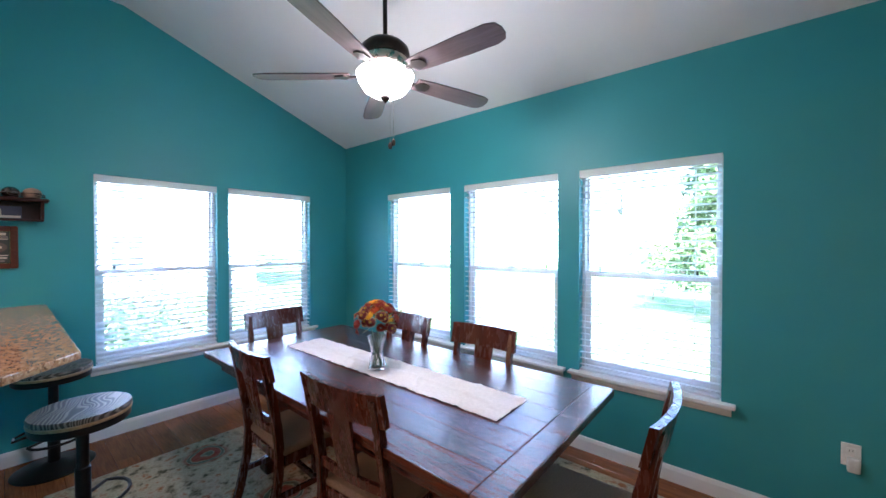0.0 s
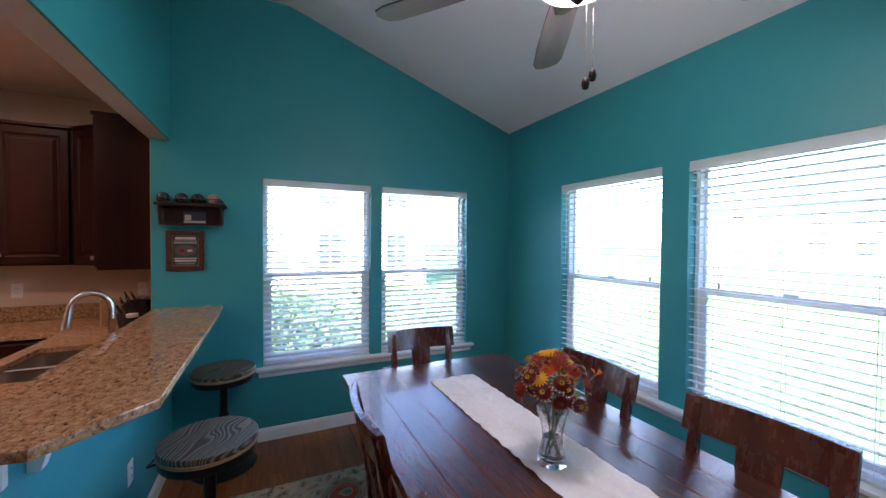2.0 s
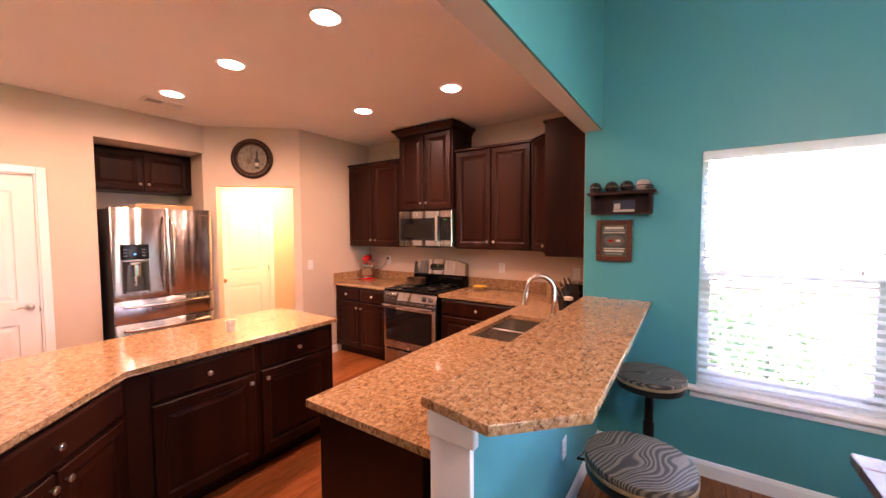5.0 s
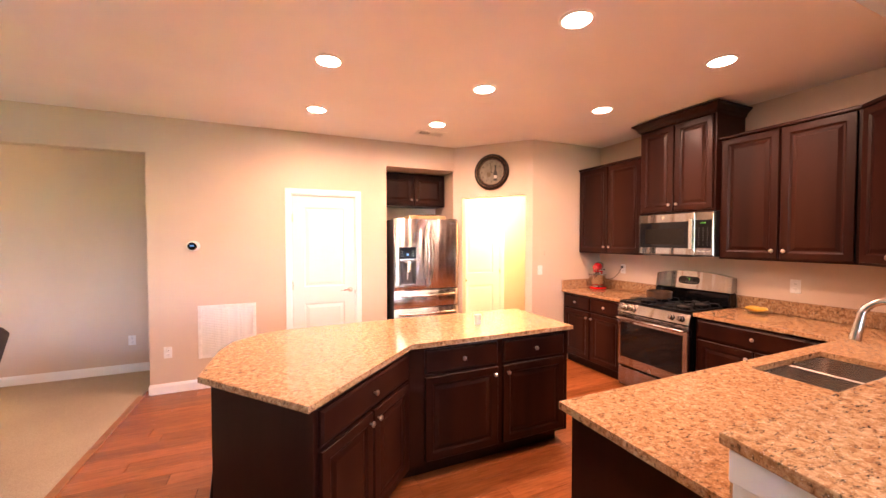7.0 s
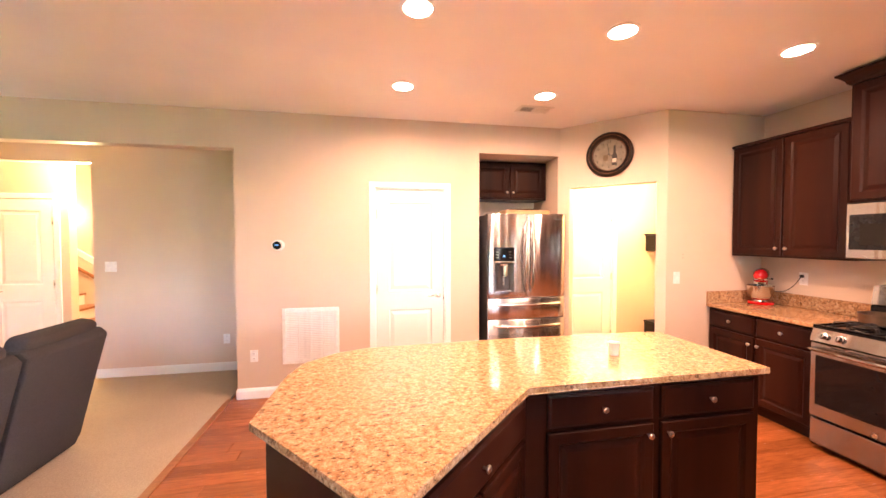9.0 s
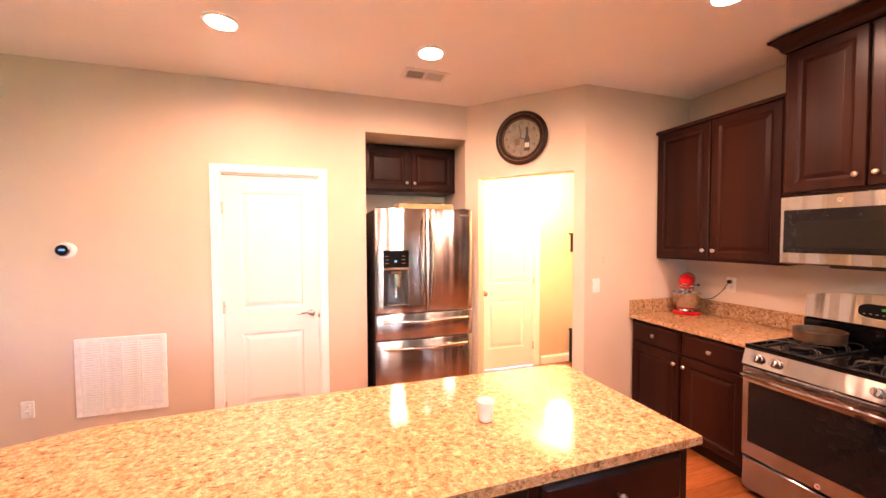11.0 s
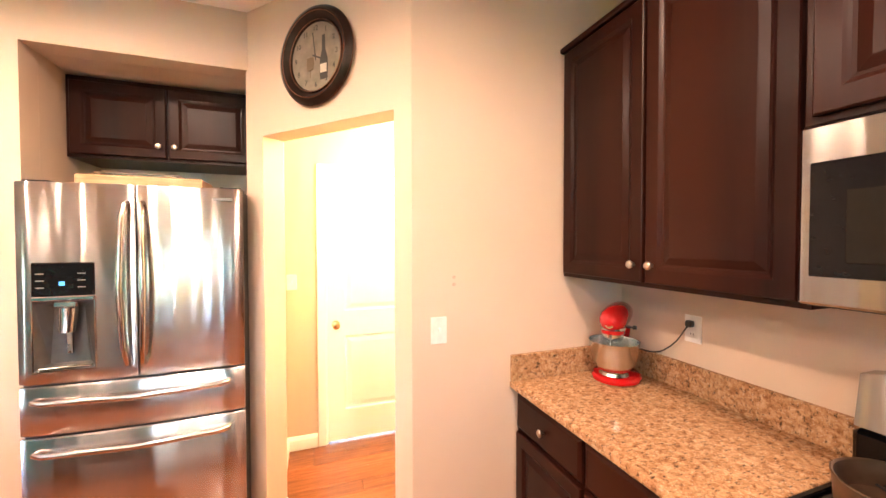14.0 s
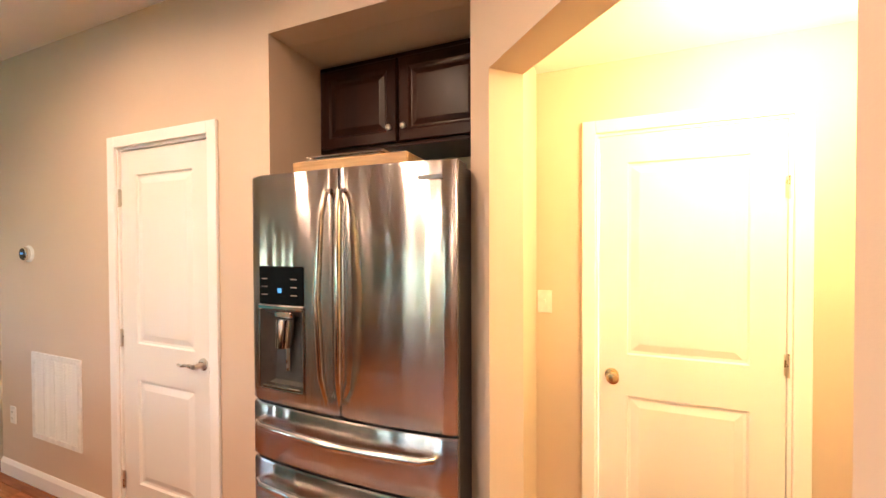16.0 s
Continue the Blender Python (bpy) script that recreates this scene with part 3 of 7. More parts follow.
# ceilings
bm = bmesh.new()
box(bm, (-5.6, -8.3, CEIL), (EAST + 0.2, -0.13, CEIL + 0.12))
setting("ceiling_kitchen", bm, CEILING, "flat white ceiling")
bm = bmesh.new()
box(bm, (WX - 0.2, -0.05, DTOP), (2.7, RIDGE, DTOP + 0.12))
v = [bm.verts.new(p) for p in ((WX - 0.2, RIDGE, DTOP), (2.7, RIDGE, DTOP), (2.7, NY + 0.2, 2.754 - 0.07), (WX - 0.2, NY + 0.2, 2.754 - 0.07),
                               (WX - 0.2, RIDGE, DTOP + 0.12), (2.7, RIDGE, DTOP + 0.12), (2.7, NY + 0.2, 2.804), (WX - 0.2, NY + 0.2, 2.804))]
for f in ((0, 1, 2, 3), (7, 6, 5, 4), (2, 3, 7, 6), (0, 3, 7, 4), (1, 2, 6, 5)):
    bm.faces.new([v[i] for i in f])
setting("ceiling_dining", bm, CEILING, "vaulted white dining ceiling")

bm = bmesh.new()
prism(bm, [(-2.84, HALLY - 0.05), (-2.84, -4.10), (-3.50, SWY - 0.12), (-5.4, SWY - 0.12), (-5.4, HALLY - 0.05)], 2.44, 2.50)
setting("ceiling_hall", bm, CEILING, "low white hall ceiling")

# floors
bm = bmesh.new()
box(bm, (-5.6, -5.2, -0.12), (0.74, NY + 0.1, -0.016))
hardwood = setting("floor_hardwood", bm, plain("subfloor", (0.05, 0.025, 0.012), 0.8), "red-brown hardwood floor")
bm = bmesh.new()
box(bm, (0.748, -8.3, -0.12), (EAST + 0.1, NY + 0.1, 0.004), 0.003)
setting("floor_carpet", bm, CARPET, "beige wall-to-wall carpet")
bm = bmesh.new()
box(bm, (1.75, -7.0, 0.0045), (EAST, BACKY - 0.06, 0.012))
setting("floor_foyer", bm, OAKPLAIN, "hardwood foyer floor")


def baseboard(x0, y0, x1, y1, inward):
    """White baseboard with a stepped top along a wall; inward is the room's side as (dx, dy)."""
    bm = bmesh.new()
    d = Vector((x1 - x0, y1 - y0, 0))
    n = Vector((*inward, 0)).normalized()
    prof = [(0, 0), (0.014, 0), (0.014, 0.078), (0.010, 0.090), (0.007, 0.098), (0.003, 0.104), (0, 0.104)]
    ends = []
    for p in (Vector((x0, y0, 0)), Vector((x1, y1, 0))):
        ends.append([bm.verts.new(p + n * a + Vector((0, 0, z))) for a, z in prof])
    k = len(prof)
    for i in range(k):
        bm.faces.new((ends[0][i], ends[0][(i + 1) % k], ends[1][(i + 1) % k], ends[1][i]))
    bm.faces.new(ends[0])
    bm.faces.new(list(reversed(ends[1])))
    return setting("baseboard", bm, WHITE, "white painted baseboard")


baseboard(WX, TEALY, WX, NY, (1, 0))
baseboard(WX, NY, 2.5, NY, (0, -1))
baseboard(WX, TEALY, -1.60, TEALY, (0, 1))
baseboard(-3.445, SWY, -3.95, SWY, (0, 1))
baseboard(0.675, SY, -0.61, SY, (0, 1))
baseboard(-1.465, SY, -1.783, SY, (0, 1))
baseboard(0.675, BACKY, 2.44, BACKY, (0, 1))
baseboard(0.675, SY, 0.675, SY - 0.13, (1, 0))
baseboard(0.675, SY - 0.13, 0.675, BACKY, (1, 0))
baseboard(-2.863, HALLY, -3.08, HALLY, (0, 1))
baseboard(-4.0, HALLY, -5.35, HALLY, (0, 1))
baseboard(-2.863, HALLY, -2.863, -4.15, (-1, 0))
for a0, a1 in ((0.0, 0.116), (0.965, dlen)):
    p, q = dg0 + (dg1 - dg0) * (a0 / dlen), dg0 + (dg1 - dg0) * (a1 / dlen)
    nrm = Vector((0.734, 0.679)).normalized()
    baseboard(p.x, p.y, q.x, q.y, nrm)
    e = q if a0 == 0 else p
    w = e - nrm * 0.13
    along = (dg1 - dg0).normalized() * (1 if a0 == 0 else -1)
    baseboard(e.x, e.y, w.x, w.y, along)


# ---- windows ----
def window(name, axis, a0, a1, group):
    """A white double-hung window set in the wall, with glass, rails and a grille-free sash."""
    w, h = a1 - a0, WZ1 - WZ0
    m = pose(WX, a0, WZ0, 0, 0, 90) if axis == "y" else pose(a0, NY, WZ0)
    t = thing(name, "white double-hung window in the teal wall", "window", m, group, "structure")
    # local: x along the wall, +y outwards, z up
    f = 0.022
    bm = bmesh.new()
    for p0, p1 in (((0, 0.07, 0), (f, 0.15, h)), ((w - f, 0.07, 0), (w, 0.15, h)), ((f, 0.07, 0), (w - f, 0.15, f)), ((f, 0.07, h - f), (w - f, 0.15, h))):
        box(bm, p0, p1, 0.003)
    part("window_frame", bm, WHITE, t)
    mid = 0.735
    for z0, z1, y, s, rail in ((f, mid + 0.02, 0.085, 0.042, 0.04), (mid - 0.02, h - f, 0.117, 0.016, 0.036)):
        bm = bmesh.new()
        low, high = (0.055, rail) if y < 0.1 else (rail, 0.016)
        for p0, p1 in (((f, y, z0), (f + s, y + 0.028, z1)), ((w - f - s, y, z0), (w - f, y + 0.028, z1)), ((f + s, y, z0), (w - f - s, y + 0.028, z0 + low)), ((f + s, y, z1 - high), (w - f - s, y + 0.028, z1))):
            box(bm, p0, p1, 0.003)
        sash = part("sash", bm, WHITE, t)
        bm = bmesh.new()
        box(bm, (f + s - 0.005, y + 0.012, z0 + low - 0.005), (w - f - s + 0.005, y + 0.016, z1 - high + 0.005))
        pane = part("pane", bm, PANE, sash)
        pane.visible_shadow = False
    bm = bmesh.new()
    box(bm, (w / 2 - 0.03, 0.078, mid + 0.02), (w / 2 + 0.03, 0.10, mid + 0.034), 0.004)
    part("sash_lock", bm, WHITE, t)
    for x in (0.13, w - 0.13):
        bm = bmesh.new()
        box(bm, (x - 0.006, 0.079, mid + 0.022), (x + 0.006, 0.086, mid + 0.052), 0.002)
        part("tilt_latch", bm, BLACKPLASTIC, t, "small dark tilt latch")
    return t


for i, (a, b) in enumerate(W_WIN):
    window("window_%d" % (i + 1), "y", a, b, "dining windows")
for i, (a, b) in enumerate(N_WIN):
    window("window_%d" % (i + 3), "x", a, b, "dining windows")


def sill(axis, a0, a1):
    """A white window stool with a moulded apron below it."""
    m = pose(WX, 0, 0, 0, 0, 90) if axis == "y" else pose(0, NY, 0)
    t = thing("window_sill", "white painted wooden sill with moulded apron", "sill", m, "", "structure")
    bm = bmesh.new()
    box(bm, (a0, -0.055, 0.570), (a1, 0.07, 0.593), 0.006, 2)
    part("stool", bm, WHITE, t)
    bm = bmesh.new()
    prof = [(0, 0.515), (-0.010, 0.515), (-0.013, 0.528), (-0.013, 0.545), (-0.022, 0.555), (-0.034, 0.563), (-0.036, 0.570), (0, 0.570)]
    ends = [[bm.verts.new((x, y, z)) for y, z in prof] for x in (a0 + 0.02, a1 - 0.02)]
    for i in range(len(prof)):
        j = (i + 1) % len(prof)
        bm.faces.new((ends[0][i], ends[0][j], ends[1][j], ends[1][i]))
    bm.faces.new(ends[0])
    bm.faces.new(list(reversed(ends[1])))
    part("apron", bm, WHITE, t)


sill("y", 0.537, 2.50)
sill("x", -2.88, -0.745)
sill("x", -0.713, 0.29)


def blind(axis, a0, a1, tilt):
    """A white two-inch slat blind, lowered, its slats turned open."""
    w = a1 - a0
    m = pose(WX, a0, WZ0, 0, 0, 90) if axis == "y" else pose(a0, NY, WZ0)
    t = thing("window_blind", "white horizontal slat blind, lowered with open slats", "blind", m, "dining blinds")
    h = WZ1 - WZ0
    bm = bmesh.new()
    box(bm, (0.003, -0.006, h - 0.062), (w - 0.003, 0.006, h - 0.002), 0.003)
    part("valance", bm, BLIND, t)
    bm = bmesh.new()
    box(bm, (0.006, 0.008, h - 0.045), (w - 0.006, 0.056, h - 0.003), 0.002)
    part("headrail", bm, BLIND, t)
    bm = bmesh.new()
    box(bm, (0.008, 0.008, 0.006), (w - 0.008, 0.056, 0.024), 0.004)
    part("bottom_rail", bm, BLIND, t)
    bm = bmesh.new()
    n = 5
    top = [bm.verts.new((x, -0.024 + 0.048 * k / n, 0.0030 * (1 - (2 * k / n - 1) ** 2))) for x in (0, w - 0.016) for k in range(n + 1)]
    low = [bm.verts.new((q.co.x, q.co.y, q.co.z - 0.0026)) for q in top]
    for k in range(n):
        bm.faces.new((top[k], top[k + 1], top[n + 2 + k], top[n + 1 + k]))
        bm.faces.new((low[k + 1], low[k], low[n + 1 + k], low[n + 2 + k]))
    bm.faces.new((top[0], top[n + 1], low[n + 1], low[0]))
    bm.faces.new((top[n], low[n], low[2 * n + 1], top[2 * n + 1]))
    count = 31
    first = None
    for i in range(count):
        z = 0.05 + (h - 0.05 - 0.07) * i / (count - 1)
        mm = pose(0.008, 0.033, z, tilt + random.uniform(-1, 1))
        if first is None:
            first = part("slat", bm, BLIND, t, m=mm)
        else:
            again(first, t, mm)
    for x in (0.14, w / 2, w - 0.14):
        for y in (0.010, 0.056):
            bm = bmesh.new()
            box(bm, (x - 0.0012, y - 0.0006, 0.02), (x + 0.0012, y + 0.0006, h - 0.04))
            part("ladder_cord", bm, BLIND, t)
    bm = bmesh.new()
    cyl(bm, (0.07, -0.010, h - 0.06), (0.07, -0.012, h - 0.66), 0.004, 8)
    part("tilt_wand", bm, PLASTIC, t)


for a, b in W_WIN:
    blind("y", a, b, 13)
for a, b in N_WIN:
    blind("x", a, b, -6)

# ---- kitchen ----
KNOB_PROFILE = [(0.006, 0), (0.005, 0.008), (0.006, 0.012), (0.013, 0.016), (0.0155, 0.021), (0.014, 0.026), (0.008, 0.029)]
TURN_OUT = Euler((radians(90), 0, 0)).to_matrix()    # z to -y
bm = bmesh.new()
lathe(bm, KNOB_PROFILE, seg=14, turn=TURN_OUT)
KNOB_MESH = bpy.data.meshes.new("knob")
bmesh.ops.recalc_face_normals(bm, faces=bm.faces[:])
bm.to_mesh(KNOB_MESH)
bm.free()
KNOB_MESH.polygons.foreach_set("use_smooth", [True] * len(KNOB_MESH.polygons))
KNOB_MESH.materials.append(NICKEL)


def knob(parent, x, y, z):
    ob = new("knob", KNOB_MESH)
    ob.parent, ob.matrix_basis = parent, pose(x, y, z)
    ob["label"] = "round satin nickel knob"
    return ob


def panel_door(parent, x0, z0, x1, z1, y, knob_at=None, name="door"):
    """A raised-panel door whose back lies at y and which faces -y."""
    bm = bmesh.new()
    t = y - 0.021
    fr = min(0.062, 0.3 * (z1 - z0), 0.3 * (x1 - x0))
    ring_panel(bm, x0, z0, x1, z1, [(0.0, t + 0.004), (0.004, t), (fr - 0.012, t), (fr - 0.006, t + 0.004), (fr, t + 0.009), (fr + 0.008, t + 0.010), (fr + 0.03, t + 0.003), (fr + 0.034, t + 0.002)], y)
    d = part(name, bm, ESPRESSO, parent)
    if knob_at:
        knob(d, knob_at[0], t, knob_at[1])
    return d


def drawer_front(parent, x0, z0, x1, z1, y, knobs):
    bm = bmesh.new()
    t = y - 0.021
    ring_panel(bm, x0, z0, x1, z1, [(0.0, t + 0.008), (0.008, t + 0.003), (0.014, t)], y)
    d = part("drawer_front", bm, ESPRESSO, parent)
    for x in knobs:
        knob(d, x, t, (z0 + z1) / 2)
    return d


def base_cabinet(m, w, doors, drawers, depth=0.60, h=0.900, label="espresso wood base cabinet with raised-panel doors", knob_in=True):
    """Base cabinet: local x along its front, -y the front, standing on a recessed toe kick."""
    t = thing("base_cabinet", label, "cabinet", m, "kitchen base cabinets")
    bm = bmesh.new()
    box(bm, (0, 0, 0.10), (w, depth, h), 0.001)
    part("body", bm, ESPRESSO, t)
    bm = bmesh.new()
    box(bm, (0.002, 0.07, 0), (w - 0.002, depth - 0.01, 0.10))
    part("toe_kick", bm, ESPRESSO, t)
    g = 0.018
    n = doors
    top = h - 0.025
    dz = 0.155 if drawers else 0
    dw = (w - g * (n + 1)) / n
    for i in range(n):
        x0 = g + i * (dw + g)
        right = (i % 2 == 0) if n > 1 else knob_in
        panel_door(t, x0, 0.125, x0 + dw, top - dz - (0.02 if dz else 0), 0, (x0 + (dw - 0.03 if right else 0.03), top - dz - 0.085))
    if drawers:
        dw = (w - g * (drawers + 1)) / drawers
        for i in range(drawers):
            x0 = g + i * (dw + g)
            drawer_front(t, x0, top - dz, x0 + dw, top, 0, [x0 + dw / 2])
    return t


def wall_cabinet(m, w, h, depth, doors, crown=False, label="espresso wood wall cabinet with raised-panel doors", knob_low=True, top_trim=True):
    t = thing("wall_cabinet", label, "cabinet", m, "kitchen wall cabinets")
    bm = bmesh.new()
    box(bm, (0, 0, 0), (w, depth, h), 0.001)
    part("body", bm, ESPRESSO, t)
    g = 0.014
    dw = (w - g * (doors + 1) - 0.012) / doors
    for i in range(doors):
        x0 = g + 0.006 + i * (dw + g)
        right = (i % 2 == 0) if doors > 1 else True
        panel_door(t, x0, 0.018, x0 + dw, h - (0.03 if not crown else 0.02), 0, (x0 + (dw - 0.032 if right else 0.032), 0.018 + 0.065))
    if crown:
        bm = bmesh.new()
        prof = [(0.0, -0.012), (0.012, 0.0), (0.018, 0.02), (0.045, 0.05), (0.058, 0.058), (0.058, 0.072), (0.0, 0.072)]
        rings = [[(-o, -o - 0.024, h + z), (w + o, -o - 0.024, h + z), (w + o, depth, h + z), (-o, depth, h + z)] for o, z in prof[:-1]]
        loops = [[bm.verts.new(p) for p in r] for r in rings]
        for a, b in zip(loops, loops[1:]):
            for i in range(4):
                bm.faces.new((a[i], a[(i + 1) % 4], b[(i + 1) % 4], b[i]))
        bm.faces.new(loops[-1])
        bm.faces.new(list(reversed(loops[0])))
        part("crown_moulding", bm, ESPRESSO, t)
    elif top_trim:
        bm = bmesh.new()
        box(bm, (-0.002, -0.030, h - 0.022), (w + 0.002, depth, h + 0.004), 0.006)
        part("top_trim", bm, ESPRESSO, t)
    return t


UZ = 1.405
wall_cabinet(pose(-4.205, -3.362, UZ, 0, 0, 90), 0.945, 1.083, 0.364, 2)
wall_cabinet(pose(-4.150, -2.409, 1.842, 0, 0, 90), 0.762, 0.882, 0.419, 2, True, "tall espresso cabinet with crown moulding above the microwave")
wall_cabinet(pose(-4.205, -1.643, UZ, 0, 0, 90), 0.885, 1.080, 0.364, 2)

# corner cabinet, five-sided, with one door on its slanted face
cc = thing("wall_cabinet", "five-sided espresso corner wall cabinet", "cabinet", pose(0, 0, UZ), "kitchen wall cabinets")
bm = bmesh.new()
prism(bm, [(RX + 0.003, -0.755), (-4.205, -0.755), (-3.965, -0.47), (-3.965, RETY - 0.003), (RX + 0.003, RETY - 0.003)], 0, 1.086)
part("body", bm, ESPRESSO, cc)
ang = math.degrees(math.atan2(0.285, 0.240))
bm = bmesh.new()
box(bm, (0.002, -0.001, 0.0), (0.370, 0.012, 1.07))
face = part("face_frame", bm, ESPRESSO, cc, m=pose(-4.205, -0.755, 0, 0, 0, ang))
panel_door(face, 0.025, 0.018, 0.347, 1.05, -0.001, (0.318, 0.083))
bm = bmesh.new()
box(bm, (0.0, -0.012, 1.06), (0.372, 0.02, 1.09), 0.005)
part("top_trim", bm, ESPRESSO, cc, m=pose(-4.205, -0.755, 0, 0, 0, ang))

# end cabinet on the return wall, its side panel towards the dining room
wall_cabinet(pose(-3.963, -0.455, UZ - 0.012), 0.272, 1.105, 0.322, 1, label="espresso end wall cabinet with plain side panel")

# base cabinets along the range wall and the peninsula
base_cabinet(pose(-3.952, -3.362, 0, 0, 0, 90), 0.915, 2, 2)
bc = base_cabinet(pose(-3.952, -1.674, 0, 0, 0, 90), 0.89, 2, 1)
base_cabinet(pose(-2.162, -0.705, 0), 0.46, 1, 1, 0.50)
base_cabinet(pose(-2.626, -0.705, 0), 0.46, 1, 1, 0.50)
base_cabinet(pose(-3.53, -0.705, 0), 0.90, 2, 1, 0.50, 0.70, label="espresso sink base cabinet")
bm = bmesh.new()
box(bm, (-1.698, -0.72, 0.0), (-1.66, -0.185, 0.899), 0.002)
tagged(part("end_panel", bm, ESPRESSO), "plain dark espresso end panel of the peninsula", "panel")


def counter(name, poly, z0, z1, label, holes=()):
    bm = bmesh.new()
    prism(bm, poly, z0, z1, 0.005)
    return tagged(part(name, bm, GRANITE), label, "countertop")


# lower worktop round the sink, pieced so that the bowls are open
SINK = (-3.450, -0.655, -2.760, -0.300)
LZ0, LZ1 = 0.900, 0.930
bm = bmesh.new()
fx = -3.908
prism(bm, [(-1.606, -0.735), (-1.606, -0.093), (SINK[2], -0.093), (SINK[2], -0.735)], LZ0, LZ1)
prism(bm, [(SINK[2], -0.735), (SINK[2], SINK[1]), (SINK[0], SINK[1]), (SINK[0], -0.735)], LZ0, LZ1)
prism(bm, [(SINK[2], SINK[3]), (SINK[2], -0.093), (SINK[0], -0.093), (SINK[0], SINK[3])], LZ0, LZ1)
prism(bm, [(SINK[0], -0.735), (SINK[0], -0.093), (-3.578, -0.093), (-3.578, -0.133), (RX + 0.002, -0.133), (RX + 0.002, -1.676), (fx, -1.676), (fx, -0.785), (fx + 0.05, -0.735)], LZ0, LZ1)
bmesh.ops.remove_doubles(bm, verts=bm.verts[:], dist=1e-5)
tagged(part("worktop", bm, GRANITE), "speckled tan granite worktop with a double sink", "countertop")
counter("worktop", [(RX + 0.002, -3.362), (fx, -3.362), (fx, -2.444), (RX + 0.002, -2.444)], LZ0, LZ1, "speckled tan granite worktop under a stand mixer")
counter("breakfast_counter", [(-3.596, -0.118), (-1.568, -0.118), (-1.528, 0.126), (-1.742, 0.332), (-3.596, 0.326)], 1.083, 1.115, "raised granite breakfast bar top with clipped corner")


def splash(p0, p1, n=(0, 0)):
    bm = bmesh.new()
    box(bm, p0, p1, 0.002)
    return tagged(part("backsplash", bm, GRANITE), "low granite backsplash strip", "backsplash")


splash((RX + 0.001, -3.364, 0.9305), (RX + 0.022, -2.444, 1.050))
splash((RX + 0.001, -1.676, 0.9305), (RX + 0.022, -0.134, 1.050))
splash((RX + 0.023, -3.365, 0.9305), (-3.912, -3.343, 1.050))
splash((RX + 0.023, -0.155, 0.9305), (-3.60, -0.133, 1.050))
splash((-3.597, -0.115, 0.9305), (-1.606, -0.093, 1.0825))

# half-height wall under the bar
bm = bmesh.new()
box(bm, (-3.60, -0.092, 0), (-1.60, -0.022, 1.081))
setting("wall_peninsula", bm, CREAM, "half wall under the breakfast bar")
bm = bmesh.new()
box(bm, (-3.60, -0.022, 0), (-1.60, TEALY, 1.081))
setting("wall_peninsula_teal", bm, TEAL, "teal side of the half wall")
post = thing("end_post", "white painted end post of the breakfast bar", "post", pose(-1.598, -0.080, 0), "", "structure")
bpart("shaft", WHITE, post, (0, -0.012, 0), (0.022, 0.126, 1.002), 0.002)
bm = bmesh.new()
box(bm, (0, -0.018, 1.002), (0.030, 0.142, 1.081), 0.004)
part("cap_moulding", bm, WHITE, post)
bm = bmesh.new()
box(bm, (0, -0.016, 0), (0.028, 0.134, 0.10), 0.004)
part("plinth", bm, WHITE, post)


def corbel(x):
    t = thing("corbel", "small white bracket under the bar top", "bracket", pose(x, TEALY + 0.001, 1.081), "bar brackets")
    bm = bmesh.new()
    pts = [(0, 0), (0.20, 0), (0.20, -0.025)] + [(0.20 - 0.17 * math.sin(a), -0.025 - 0.14 * (1 - math.cos(a))) for a in (0.3, 0.7, 1.1, 1.57)] + [(0, -0.165)]
    a = [bm.verts.new((-0.02, y, z)) for y, z in pts]
    b = [bm.verts.new((0.02, y, z)) for y, z in pts]
    bm.faces.new(a)
    bm.faces.new(list(reversed(b)))
    for i in range(len(pts)):
        j = (i + 1) % len(pts)
        bm.faces.new((a[i], a[j], b[j], b[i]))
    part("bracket", bm, WHITE, t)


corbel(-1.85)
corbel(-2.95)

# double sink
sk = thing("sink", "double-bowl stainless steel undermount sink", "sink", pose(0, 0, 0))
for x0, x1 in ((SINK[0] - 0.005, -3.113), (-3.096, SINK[2] + 0.005)):
    bm = bmesh.new()
    outer = []
    for z, ins in ((0.899, 0.0), (0.80, 0.006), (0.72, 0.02), (0.70, 0.05)):
        r = 0.06
        loop = []
        for cx, cy, a0 in ((x1 - ins - r, SINK[3] - ins - r, 0), (x0 + ins + r, SINK[3] - ins - r, 90), (x0 + ins + r, SINK[1] + ins + r, 180), (x1 - ins - r, SINK[1] + ins + r, 270)):
            for k in range(5):
                a = radians(a0 + k * 22.5)
                loop.append(bm.verts.new((cx + r * math.cos(a), cy + r * math.sin(a), z)))
        outer.append(loop)
    for a, b in zip(outer, outer[1:]):
        for i in range(len(a)):
            bm.faces.new((a[i], a[(i + 1) % len(a)], b[(i + 1) % len(a)], b[i]))
    bm.faces.new(outer[-1])
    bowl = part("bowl", bm, SATIN, sk, smooth=True)
    bm = bmesh.new()
    lathe(bm, [(0.045, 0.7005), (0.045, 0.704), (0.03, 0.702)], ((x0 + x1) / 2, -0.5, 0), 20)
    part("drain", bm, CHROME, bowl, smooth=True)

bpart("divider", SATIN, sk, (-3.114, SINK[1] - 0.004, 0.80), (-3.095, SINK[3] + 0.004, 0.903), 0.006)

